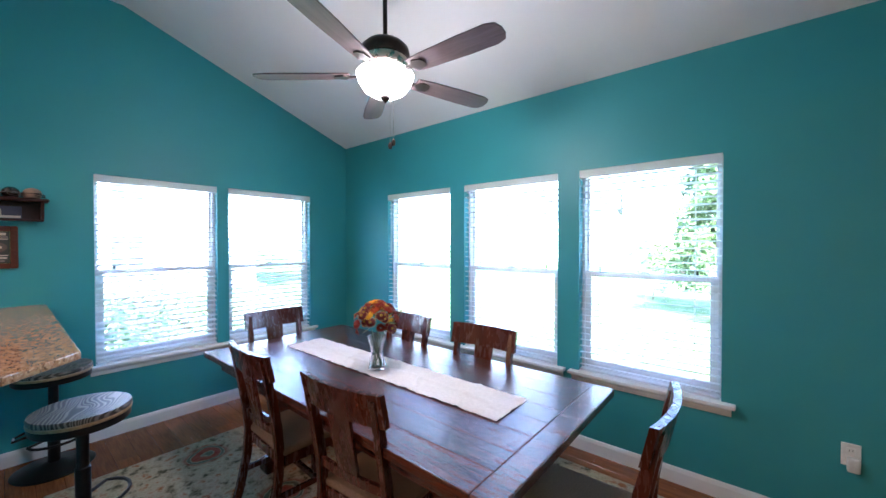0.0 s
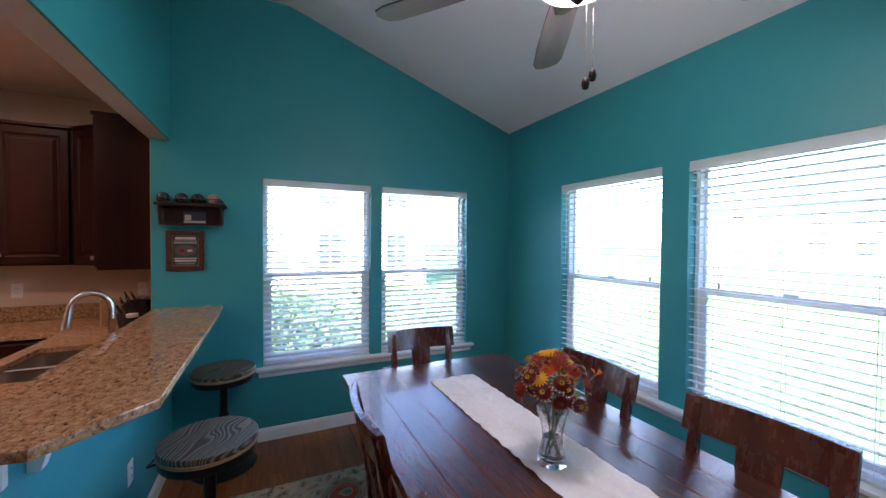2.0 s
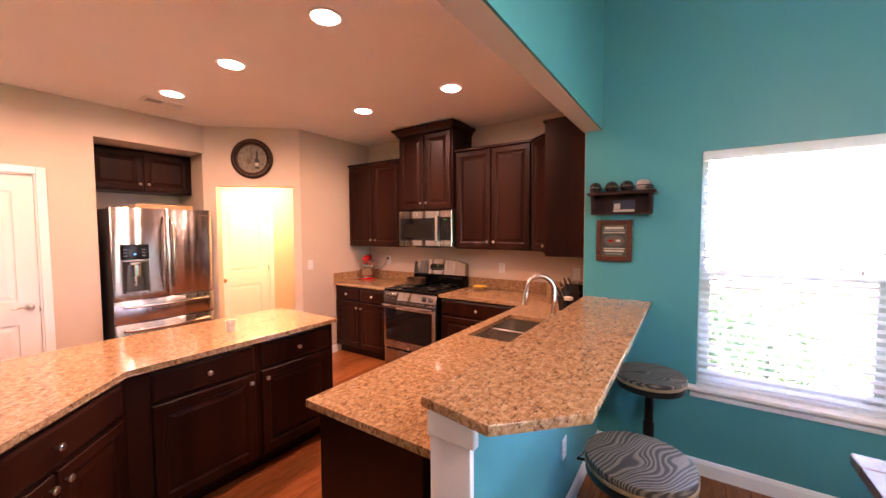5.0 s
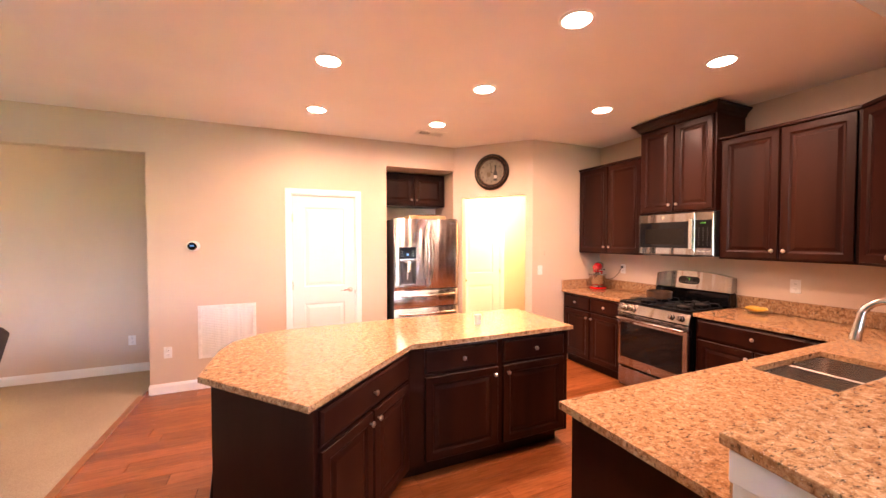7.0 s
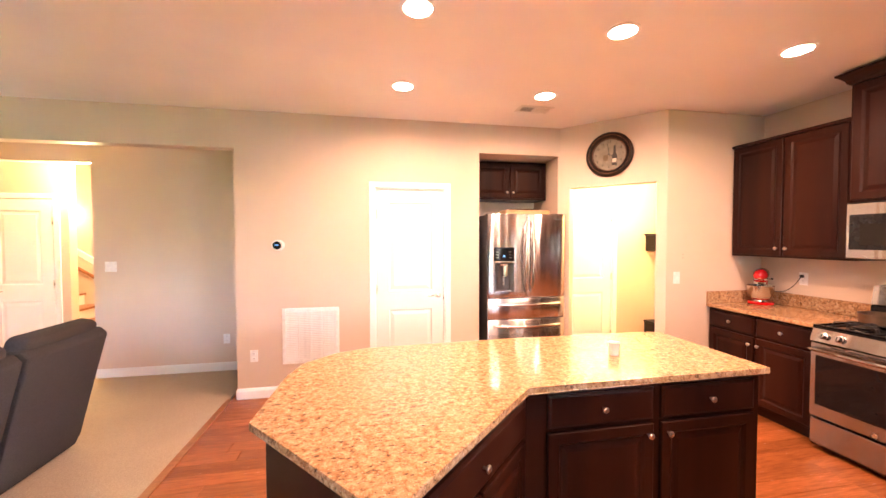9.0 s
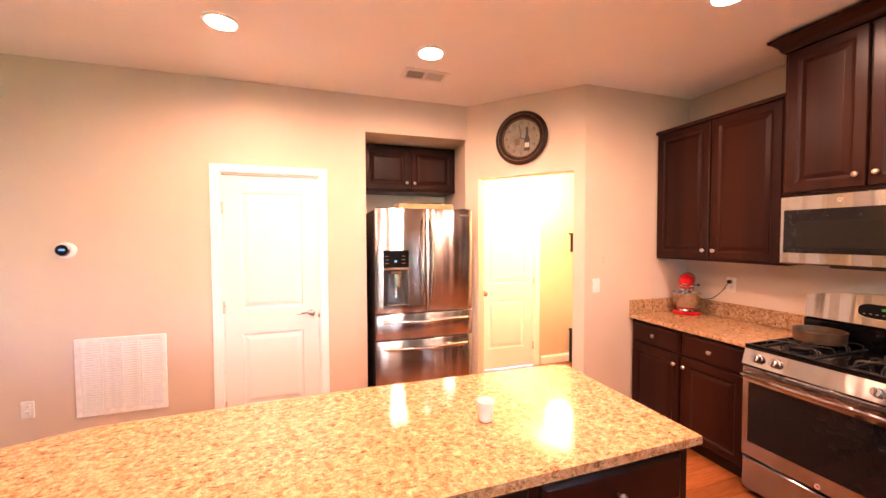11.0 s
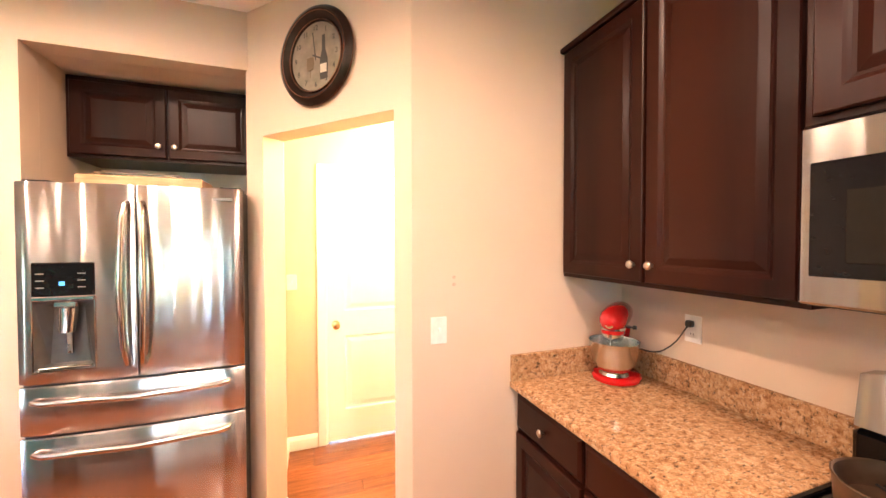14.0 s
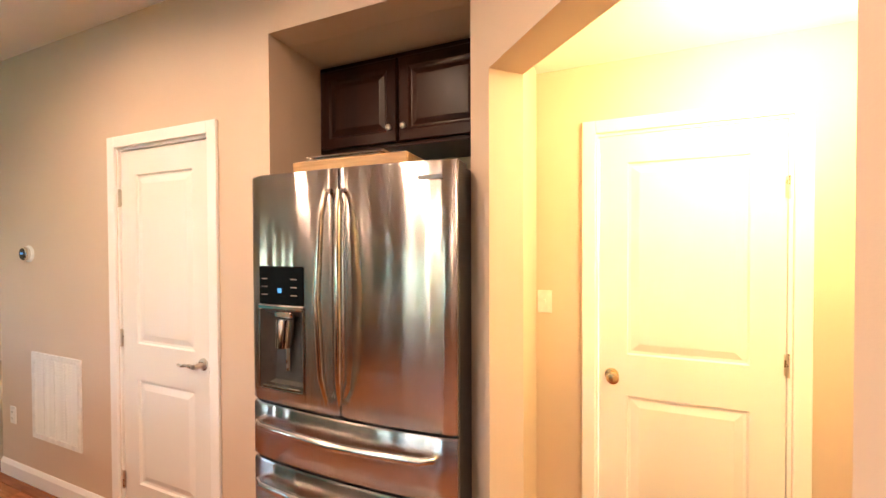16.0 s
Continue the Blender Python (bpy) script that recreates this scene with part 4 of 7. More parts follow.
# tall pull-down tap
tap = thing("kitchen_tap", "brushed nickel gooseneck pull-down tap", "tap", pose(-3.190, -0.225, LZ1, 0, 0, 205))
bm = bmesh.new()
lathe(bm, [(0.030, 0), (0.030, 0.008), (0.022, 0.014), (0.020, 0.10), (0.016, 0.115)], seg=20)
part("tap_base", bm, SATIN, tap, smooth=True)
bm = bmesh.new()
pts = [(0, 0, 0.10), (0, 0, 0.275)] + [(0, 0.090 - 0.090 * math.cos(a), 0.275 + 0.090 * math.sin(a)) for a in [math.pi * k / 10 for k in range(1, 10)]] + [(0, 0.181, 0.262)]
tube(bm, pts, 0.0165, 14)
part("spout", bm, SATIN, tap, smooth=True)
bm = bmesh.new()
cyl(bm, (0, 0.181, 0.266), (0, 0.196, 0.17), 0.0175, 16, 0.023)
part("spray_head", bm, SATIN, tap, smooth=True)
bm = bmesh.new()
cyl(bm, (0.018, 0, 0.07), (0.05, 0, 0.075), 0.009, 10)
cyl(bm, (0.05, 0, 0.07), (0.065, 0, 0.14), 0.006, 10)
part("lever", bm, SATIN, tap, smooth=True)

# ---- range ----
rg = thing("gas_range", "stainless steel gas range with black cooktop", "range", pose(-3.895, -2.440, 0, 0, 0, 90) @ Matrix.Diagonal((1, 1, 1.015, 1)))
RW = 0.762
bm = bmesh.new()
box(bm, (0.003, 0.0, 0.03), (RW - 0.003, 0.66, 0.905), 0.003)
part("body", bm, BLACKENAMEL, rg)
bpart("bottom_drawer", STEEL, rg, (0.006, -0.02, 0.05), (RW - 0.006, 0.0, 0.235), 0.006)
od = bpart("oven_door", STEEL, rg, (0.006, -0.035, 0.255), (RW - 0.006, -0.001, 0.797), 0.008)
bm = bmesh.new()
box(bm, (0.045, -0.0385, 0.345), (RW - 0.055, -0.034, 0.705), 0.002)
part("oven_window", bm, BLACKGLASS, od)
bm = bmesh.new()
tube(bm, [(0.03, -0.035, 0.752), (0.035, -0.075, 0.752), (0.06, -0.083, 0.752), (RW / 2, -0.088, 0.752), (RW - 0.06, -0.083, 0.752), (RW - 0.035, -0.075, 0.752), (RW - 0.03, -0.035, 0.752)], 0.013, 10)
part("oven_handle", bm, STEEL, od, smooth=True)
for i in range(5):
    bm = bmesh.new()
    x = 0.13 + i * 0.105
    box(bm, (x, -0.037, 0.776), (x + 0.085, -0.030, 0.786))
    part("vent_slot", bm, BLACKPLASTIC, od)
bm = bmesh.new()
lathe(bm, [(0.014, 0), (0.014, 0.002)], (RW / 2, -0.035, 0.69 - 0.41), 16, TURN_OUT)
part("badge", bm, NICKEL, od)
bm = bmesh.new()
v = [bm.verts.new(p) for p in ((0.004, -0.035, 0.806), (RW - 0.004, -0.035, 0.806), (RW - 0.004, -0.005, 0.895), (0.004, -0.005, 0.895), (0.004, 0.03, 0.806), (RW - 0.004, 0.03, 0.806), (RW - 0.004, 0.03, 0.895), (0.004, 0.03, 0.895))]
for f in ((0, 1, 2, 3), (5, 4, 7, 6), (0, 3, 7, 4), (1, 5, 6, 2), (3, 2, 6, 7), (0, 4, 5, 1)):
    bm.faces.new([v[i] for i in f])
cp = part("control_panel", bm, STEEL, rg)
tilt = Euler((radians(90 - 13), 0, 0)).to_matrix()
for x in (0.085, 0.175, RW - 0.175, RW - 0.085):
    bm = bmesh.new()
    lathe(bm, [(0.027, 0), (0.027, 0.006), (0.021, 0.008), (0.020, 0.032), (0.017, 0.035)], (x, -0.021, 0.852), 20, tilt)
    box(bm, (x - 0.004, -0.062, 0.837), (x + 0.004, -0.048, 0.873), 0.002)
    part("burner_knob", bm, STEEL, cp, smooth=True)
bm = bmesh.new()
box(bm, (0.0, -0.006, 0.896), (RW, 0.60, 0.912), 0.004)
ct = part("cooktop", bm, BLACKENAMEL, rg)
bm = bmesh.new()
for p0, p1 in (((0.0, -0.006, 0.912), (RW, 0.012, 0.922)), ((0.0, 0.012, 0.912), (0.018, 0.6, 0.922)), ((RW - 0.018, 0.012, 0.912), (RW, 0.6, 0.922))):
    box(bm, p0, p1, 0.004)
part("cooktop_rim", bm, BLACKENAMEL, rg)
for gx in (0.185, RW - 0.185):
    for gy in (0.165, 0.43):
        bm = bmesh.new()
        lathe(bm, [(0.062, 0.912), (0.06, 0.918), (0.045, 0.922), (0.045, 0.930)], (gx, gy, 0), 20)
        burner = part("burner", bm, BLACKENAMEL, ct, smooth=True)
        bm = bmesh.new()
        lathe(bm, [(0.046, 0.928), (0.048, 0.933), (0.040, 0.939), (0.022, 0.943), (0.006, 0.944)], (gx, gy, 0), 28)
        part("burner_cap", bm, CAPMETAL, ct, smooth=True)
    bm = bmesh.new()
    x0, x1, y0, y1, z = gx - 0.125, gx + 0.125, 0.035, 0.560, 0.950
    tube(bm, [(x0, y0, 0.917), (x1, y0, 0.917), (x1, y1, 0.917), (x0, y1, 0.917)], 0.0045, 6, True)
    for gy in (0.165, 0.43):
        for k in range(6):
            a = math.pi / 6 + math.pi / 3 * k
            c_, s_ = math.cos(a), math.sin(a)
            out = min(0.125 / max(abs(c_), 1e-6), 0.128 / max(abs(s_), 1e-6))
            for w in (-0.007, 0.007):
                tube(bm, [(gx + r_ * c_ - w * s_, gy + r_ * s_ + w * c_, h_) for r_, h_ in ((0.018, z - 0.002), (0.05, z), (out - 0.022, z), (out - 0.007, z - 0.006), (out - 0.001, z - 0.018), (out, 0.918))], 0.0036, 6)
    part("burner_grate", bm, IRON, rg, smooth=True)
# back guard with curved top
bm = bmesh.new()
prof = []
NB = 14
for k in range(NB + 1):
    x = RW * k / NB
    prof.append((x, 1.190 + 0.042 * math.sin(math.pi * k / NB) ** 0.7))
fr = [bm.verts.new((x, 0.585, z)) for x, z in prof]
bk = [bm.verts.new((x, 0.655, z)) for x, z in prof]
lo = [bm.verts.new((x, 0.560, 1.052)) for x, z in prof]
lb = [bm.verts.new((x, 0.655, 1.052)) for x, z in prof]
for k in range(NB):
    bm.faces.new((lo[k], lo[k + 1], fr[k + 1], fr[k]))
    bm.faces.new((fr[k], fr[k + 1], bk[k + 1], bk[k]))
    bm.faces.new((bk[k], bk[k + 1], lb[k + 1], lb[k]))
    bm.faces.new((lb[k], lb[k + 1], lo[k + 1], lo[k]))
for k in (0, NB):
    bm.faces.new((lo[k], fr[k], bk[k], lb[k]))
guard = part("back_guard", bm, STEEL, rg, smooth=True)
bpart("guard_base", BLACKENAMEL, rg, (0.0, 0.545, 0.905), (RW, 0.66, 1.050), 0.012)
gt = math.degrees(math.atan2(0.03, 0.15))
def oval(w, h, d, e=3.2, n=40):
    """A flat cushion-shaped plate facing -y."""
    bm = bmesh.new()
    ring = []
    for k in range(n):
        a = 2 * math.pi * k / n
        c_, s_ = math.cos(a), math.sin(a)
        ring.append((w * math.copysign(abs(c_) ** (2 / e), c_), h * math.copysign(abs(s_) ** (2 / e), s_)))
    f = [bm.verts.new((x, -d, z)) for x, z in ring]
    b = [bm.verts.new((x, 0.004, z)) for x, z in ring]
    bm.faces.new(f)
    bm.faces.new(list(reversed(b)))
    for k in range(n):
        bm.faces.new((f[k], b[k], b[(k + 1) % n], f[(k + 1) % n]))
    bmesh.ops.recalc_face_normals(bm, faces=bm.faces[:])
    return bm


gm = pose(RW / 2 - 0.02, 0.5725, 1.137, -gt)
part("display_frame", oval(0.112, 0.046, 0.0015), CHROME, guard, m=gm)
part("display_panel", oval(0.109, 0.043, 0.0030), BLACKGLASS, guard, m=gm)
text_part("display_digits", "2:53", 0.014, GREENLED, guard, gm @ pose(0, -0.0036, 0.012, 90))
for k in range(7):
    bpart("key_mark", GREYINK, guard, (-0.006, -0.0040, -0.0015), (0.006, -0.0028, 0.0015), 0, m=gm @ pose(-0.081 + 0.027 * k, 0, -0.018))

# pan on the back burner
pan = thing("pan", "worn brown metal cake pan on the range", "pan", pose(-4.300, -2.285, 0.9500))
bm = bmesh.new()
lathe(bm, [(0.10, 0.0), (0.118, 0.003), (0.122, 0.068), (0.125, 0.071), (0.123, 0.073), (0.118, 0.070), (0.114, 0.008), (0.05, 0.006)], seg=36)
part("pan_body", bm, PANMETAL, pan, smooth=True)

# ---- microwave ----
mw = thing("microwave", "stainless steel over-the-range microwave", "microwave", pose(-4.160, -2.410, 1.422, 0, 0, 90))
MH = 0.415
bpart("body", BLACKPLASTIC, mw, (0.002, 0.0, 0.0), (RW - 0.002, 0.405, MH), 0.003)
door = bpart("door", STEEL, mw, (0.0, -0.030, 0.006), (0.596, -0.001, MH), 0.006)
bpart("door_window", BLACKGLASS, door, (0.022, -0.0335, 0.072), (0.590, -0.029, 0.330), 0.003)
bpart("inner_window", plain("screened_glass", (0.011, 0.0098, 0.0085), 0.2, 0, 0.15), door, (0.085, -0.0350, 0.105), (0.500, -0.0330, 0.262), 0.001)
bm = bmesh.new()
lathe(bm, [(0.014, 0), (0.014, 0.002)], (0.28, -0.030, 0.375), 16, TURN_OUT)
part("badge", bm, NICKEL, door)
bm = bmesh.new()
for z0 in (0.085, 0.305):
    box(bm, (0.566, -0.052, z0), (0.584, -0.028, z0 + 0.022), 0.003)
box(bm, (0.556, -0.066, 0.062), (0.594, -0.050, 0.352), 0.007, 3)
part("handle", bm, SATIN, door, smooth=True)
cpn = bpart("control_panel", STEEL, mw, (0.5985, -0.030, 0.006), (RW, -0.001, MH), 0.006)
bpart("keypad", KEYPAD, cpn, (0.602, -0.0335, 0.078), (RW - 0.016, -0.029, 0.338), 0.003)
text_part("clock_digits", "2:51 PM", 0.014, GREENLED, cpn, pose(0.674, -0.0338, 0.31, 90))
for r in range(8):
    for c in range(3):
        if r in (1,) and c == 1:
            continue
        bpart("key_mark", KEYINK, cpn, (0.630 + 0.038 * c, -0.0342, 0.105 + 0.022 * r), (0.641 + 0.038 * c, -0.0334, 0.109 + 0.022 * r), 0)
for k in range(3):
    bpart("button", CHROME, cpn, (0.615 + 0.046 * k, -0.034, 0.04), (0.645 + 0.046 * k, -0.029, 0.055), 0.002)
bpart("grease_filter", BLACKPLASTIC, mw, (0.22, 0.02, -0.012), (0.54, 0.2, 0.001), 0.003)

# ---- refrigerator ----
fg = thing("refrigerator", "stainless steel french-door refrigerator with water dispenser", "refrigerator", pose(-1.838, -3.968, 0, 0, 0, 180) @ Matrix.Diagonal((0.965, 1, 1.02, 1)))
FW = 0.912
bpart("cabinet_body", plain("dark_grey_enamel", (0.035, 0.035, 0.038), 0.5), fg, (0.004, 0.045, 0.02), (FW - 0.004, 0.75, 1.798), 0.004)


def fridge_front(name, x0, x1, z0, z1, bow=0.022, seg=16, hole=None):
    """A steel front that bulges over the whole width of the refrigerator."""
    bm = bmesh.new()
    f, b = [], []
    xs = [x0 + (x1 - x0) * k / seg for k in range(seg + 1)]
    rows = [(z0, 0.006), (z0 + 0.008, 0), (z1 - 0.008, 0), (z1, 0.006)]
    if hole:
        xs = sorted([x for x in xs if min(abs(x - hole[0]), abs(x - hole[1])) > 0.008] + [hole[0], hole[1]])
        rows = rows[:2] + [(hole[2], 0), (hole[3], 0)] + rows[2:]
    for x in xs:
        u = 2 * x / FW - 1
        e = min(x - x0, x1 - x) / 0.02
        y = 0.0 + bow * u * u + (0.008 * (1 - e) ** 2 if e < 1 else 0)
        f.append([bm.verts.new((x, y + o, z)) for z, o in rows])
        b.append([bm.verts.new((x, 0.044, z)) for z in (z0, z1)])
    top = len(rows) - 1
    for k in range(len(xs) - 1):
        for j in range(top):
            if hole and j == 2 and hole[0] <= (xs[k] + xs[k + 1]) / 2 <= hole[1]:
                continue
            bm.faces.new((f[k][j], f[k + 1][j], f[k + 1][j + 1], f[k][j + 1]))
        bm.faces.new((b[k][0], b[k][1], b[k + 1][1], b[k + 1][0]))
        bm.faces.new((f[k][top], f[k + 1][top], b[k + 1][1], b[k][1]))
        bm.faces.new((f[k][0], b[k][0], b[k + 1][0], f[k + 1][0]))
    for k in (0, len(xs) - 1):
        bm.faces.new((*f[k], b[k][1], b[k][0]))
    return part(name, bm, STEELV, fg, smooth=True)


ld = fridge_front("left_door", 0.0, 0.453, 0.925, 1.805, hole=(0.072, 0.289, 0.990, 1.288))
rd = fridge_front("right_door", 0.459, FW, 0.925, 1.805)
md = fridge_front("middle_drawer", 0.0, FW, 0.700, 0.915)
bd = fridge_front("bottom_drawer", 0.0, FW, 0.06, 0.690)
for d, x, s in ((ld, 0.426, -1), (rd, 0.486, 1)):
    bm = bmesh.new()
    tube(bm, [(x, 0.0, 0.985), (x, -0.030, 0.995), (x + 0.008 * s, -0.050, 1.08), (x + 0.016 * s, -0.062, 1.35), (x + 0.008 * s, -0.050, 1.64), (x, -0.030, 1.715), (x, 0.0, 1.725)], [0.010, 0.012, 0.0135, 0.0145, 0.0135, 0.012, 0.010], 12)
    part("handle", bm, SATIN, d, smooth=True)
for d, z in ((md, 0.86), (bd, 0.635)):
    bm = bmesh.new()
    tube(bm, [(0.07, 0.018, z), (0.072, -0.018, z), (0.11, -0.038, z - 0.002), (FW / 2, -0.056, z - 0.008), (FW - 0.11, -0.038, z - 0.002), (FW - 0.072, -0.018, z), (FW - 0.07, 0.018, z)], [0.010, 0.012, 0.013, 0.014, 0.013, 0.012, 0.010], 12)
    part("handle", bm, SATIN, d, smooth=True)
dp = bpart("dispenser_display", BLACKGLASS, ld, (0.066, -0.001, 1.31), (0.295, 0.02, 1.455), 0.004)
for k in range(3):
    for c in (0.082, 0.232):
        bpart("key_mark", GREYINK, ld, (c, -0.002, 1.345 + 0.03 * k), (c + 0.03, -0.0008, 1.349 + 0.03 * k), 0)
bpart("display_glow", BLUELED, ld, (0.165, -0.002, 1.355), (0.185, -0.0008, 1.372), 0)
bpart("dispenser_trim", CHROME, ld, (0.066, -0.008, 1.290), (0.295, 0.014, 1.309), 0.004)
# the dispenser's niche: sides, sloping back and floor, lined in grey
rx0, rx1, rz0, rz1, deep = 0.0705, 0.2905, 0.9885, 1.2895, 0.0425
bm = bmesh.new()
ring = [bm.verts.new((x, 0.001, z)) for x, z in ((rx0, rz0), (rx1, rz0), (rx1, rz1), (rx0, rz1))]
back = [bm.verts.new((x, deep, z)) for x, z in ((rx0 + 0.035, rz0 + 0.02), (rx1 - 0.035, rz0 + 0.02), (rx1 - 0.055, rz1 - 0.03), (rx0 + 0.055, rz1 - 0.03))]
bm.faces.new(back)
for i in range(4):
    bm.faces.new((ring[i], ring[(i + 1) % 4], back[(i + 1) % 4], back[i]))
part("dispenser_recess", bm, plain("recess_grey", (0.11, 0.108, 0.105), 0.32, 0.7), ld)
bm = bmesh.new()
for p0, p1 in (((rx0 - 0.005, -0.003, rz0 - 0.006), (rx0, 0.016, rz1)), ((rx1, -0.003, rz0 - 0.006), (rx1 + 0.005, 0.016, rz1)), ((rx0, -0.003, rz0 - 0.006), (rx1, 0.016, rz0))):
    box(bm, p0, p1, 0.001)
part("recess_rim", bm, CHROME, ld)
bm = bmesh.new()
box(bm, (0.135, 0.004, 1.255), (0.228, 0.036, 1.289), 0.008)
cyl(bm, (0.192, 0.012, 1.255), (0.188, 0.004, 1.150), 0.036, 24, 0.030)
part("dispenser_nozzle", bm, CHROME, ld, smooth=True)
bm = bmesh.new()
box(bm, (0.172, 0.030, 1.05), (0.192, 0.035, 1.15), 0.003)
part("dispenser_paddle", bm, NICKEL, ld)
bpart("drip_tray", CHROME, ld, (0.085, -0.004, 0.9895), (0.276, 0.030, 1.000), 0.003)
bpart("brand_mark", SILVERINK, rd, (FW - 0.135, 0.010, 1.745), (FW - 0.045, 0.0145, 1.757), 0, m=pose(0, 0.0, 0))
bpart("hinge_cover", BLACKPLASTIC, fg, (0.01, 0.05, 1.7985), (0.11, 0.16, 1.815), 0.004)
bpart("hinge_cover", BLACKPLASTIC, fg, (FW - 0.11, 0.05, 1.7985), (FW - 0.01, 0.16, 1.815), 0.004)
# trays on top of the refrigerator
tr = thing("cutting_board", "light wooden board lying on the refrigerator", "board", pose(-2.27, -4.11, 1.8345))
bpart("board", OAKPLAIN, tr, (-0.27, -0.11, 0), (0.23, 0.11, 0.050), 0.006)
tr = thing("metal_tray", "thin dark metal tray on the wooden board", "tray", pose(-2.28, -4.11, 1.8850))
bm = bmesh.new()
box(bm, (-0.15, -0.1, 0), (0.15, 0.1, 0.008), 0.003)
box(bm, (-0.17, -0.11, 0.008), (0.17, 0.11, 0.014), 0.003)
part("tray_plate", bm, CHROME, tr)
wall_cabinet(pose(-1.786, -4.48, 2.045, 0, 0, 180), 0.942, 0.45, 0.34, 2, label="short espresso cabinet above the refrigerator", top_trim=False)

# ---- island ----
isl = thing("kitchen_island", "angled espresso island cabinet with raised-panel doors", "island", pose(0.045, 0.08, 0))
body_poly = [(-0.30, -1.745), (-0.74, -1.245), (-1.365, -1.885), (-2.655, -1.888), (-2.655, -2.45), (-1.05, -2.45), (-0.62, -2.20)]
bm = bmesh.new()
prism(bm, list(reversed(body_poly)), 0.10, 0.884)
part("body", bm, ESPRESSO, isl)
bm = bmesh.new()
prism(bm, list(reversed([(-0.36, -1.76), (-0.74, -1.33), (-1.34, -1.955), (-2.60, -1.958), (-2.60, -2.40), (-1.05, -2.40), (-0.65, -2.17)])), 0.0, 0.10)
part("toe_kick", bm, ESPRESSO, isl)
bm = bmesh.new()
box(bm, (0.0, -0.0002, 0.101), (1.243, 0.01, 0.883))
s1 = part("straight_front", bm, ESPRESSO, isl, m=pose(-1.41, -1.8875, 0, 0, 0, 180))
bm = bmesh.new()
for x0, dw, kr in ((0.06, 0.55, True), (0.655, 0.545, False)):
    panel_door(s1, x0, 0.125, x0 + dw, 0.685, 0, (x0 + (dw - 0.032 if kr else 0.032), 0.635))
    drawer_front(s1, x0, 0.705, x0 + dw, 0.862, 0, [x0 + dw / 2])
da = math.degrees(math.atan2(-1.885 + 1.245, -1.365 + 0.74))
bm = bmesh.new()
box(bm, (0.002, -0.0008, 0.101), (0.893, 0.01, 0.883))
s2 = part("slanted_front", bm, ESPRESSO, isl, m=pose(-0.74, -1.245, 0, 0, 0, da))
L2 = math.hypot(0.625, 0.64)
panel_door(s2, 0.03, 0.125, 0.43, 0.685, -0.001, (0.40, 0.635))
panel_door(s2, 0.445, 0.125, 0.845, 0.685, -0.001, (0.475, 0.635))
drawer_front(s2, 0.03, 0.705, 0.845, 0.862, -0.001, [0.4375])
top = [(-0.243, -1.749), (-0.72, -1.194), (-1.362, -1.853), (-2.686, -1.856), (-2.686, -2.592), (-2.60, -2.622), (-1.55, -2.63), (-0.66, -2.60), (-0.47, -2.53), (-0.32, -2.38), (-0.27, -2.20)]
bm = bmesh.new()
prism(bm, list(reversed(top)), 0.885, 0.917, 0.005)
tagged(part("island_top", bm, GRANITE, m=pose(0.045, 0.08, 0)), "polished speckled granite island top with slanted corner", "countertop")
# cup on the island
cup = thing("cup", "small white cup standing on the island", "cup", pose(-1.985, -2.11, 0.917))
bm = bmesh.new()
lathe(bm, [(0.022, 0), (0.025, 0.003), (0.030, 0.070), (0.032, 0.073), (0.029, 0.072), (0.023, 0.01), (0.01, 0.008)], seg=24)
part("cup_body", bm, PLASTIC, cup, smooth=True)
# folding stool frame on the living-room side of the island
fs = thing("bar_stool", "black metal stool frame tucked beside the island", "stool", pose(-0.385, -2.08, 0, 0, 0, 60))
bm = bmesh.new()
lathe(bm, [(0.15, 0.60), (0.16, 0.605), (0.16, 0.635), (0.15, 0.64)], seg=24)
part("seat", bm, BLACKMETAL, fs, smooth=True)
for sx in (-1, 1):
    for sy in (-1, 1):
        bm = bmesh.new()
        cyl(bm, (0.10 * sx, 0.10 * sy, 0.605), (0.15 * sx, 0.15 * sy, 0.0), 0.012, 10)
        part("leg", bm, BLACKMETAL, fs, smooth=True)

# stand mixer
mx = thing("stand_mixer", "red stand mixer with a steel bowl on the worktop", "mixer", pose(-4.405, -3.228, 0.9305, 0, 0, 122) @ Matrix.Scale(0.93, 4))
# local: -y is the mixer's front
bm = bmesh.new()
lathe(bm, [(0.10, 0), (0.114, 0.006), (0.115, 0.020), (0.106, 0.032), (0.06, 0.037)], (0, -0.01, 0), 40, None, (1.0, 1.2))
part("base", bm, RED, mx, smooth=True)
bm = bmesh.new()
lathe(bm, [(0.050, 0.02), (0.043, 0.08), (0.038, 0.17), (0.046, 0.25)], (0, 0.085, 0), 24, None, (1.0, 0.8))
part("column", bm, RED, mx, smooth=True)
q = Euler((radians(95), 0, 0)).to_matrix()
bm = bmesh.new()
lathe(bm, [(0.010, -0.130), (0.036, -0.124), (0.052, -0.105), (0.060, -0.06), (0.064, 0.0), (0.064, 0.06), (0.060, 0.10), (0.050, 0.130), (0.032, 0.150), (0.012, 0.158)], (0, 0.0, 0.315), 32, q, (1.0, 1.0))
part("motor_head", bm, RED, mx, smooth=True)
bm = bmesh.new()
lathe(bm, [(0.052, 0.262), (0.0575, 0.264), (0.0575, 0.276), (0.052, 0.278)], (0, -0.085, 0), 28)
part("chrome_band", bm, CHROME, mx, smooth=True)
bm = bmesh.new()
lathe(bm, [(0.046, 0.242), (0.053, 0.245), (0.055, 0.262), (0.046, 0.263)], (0, -0.085, 0), 28)
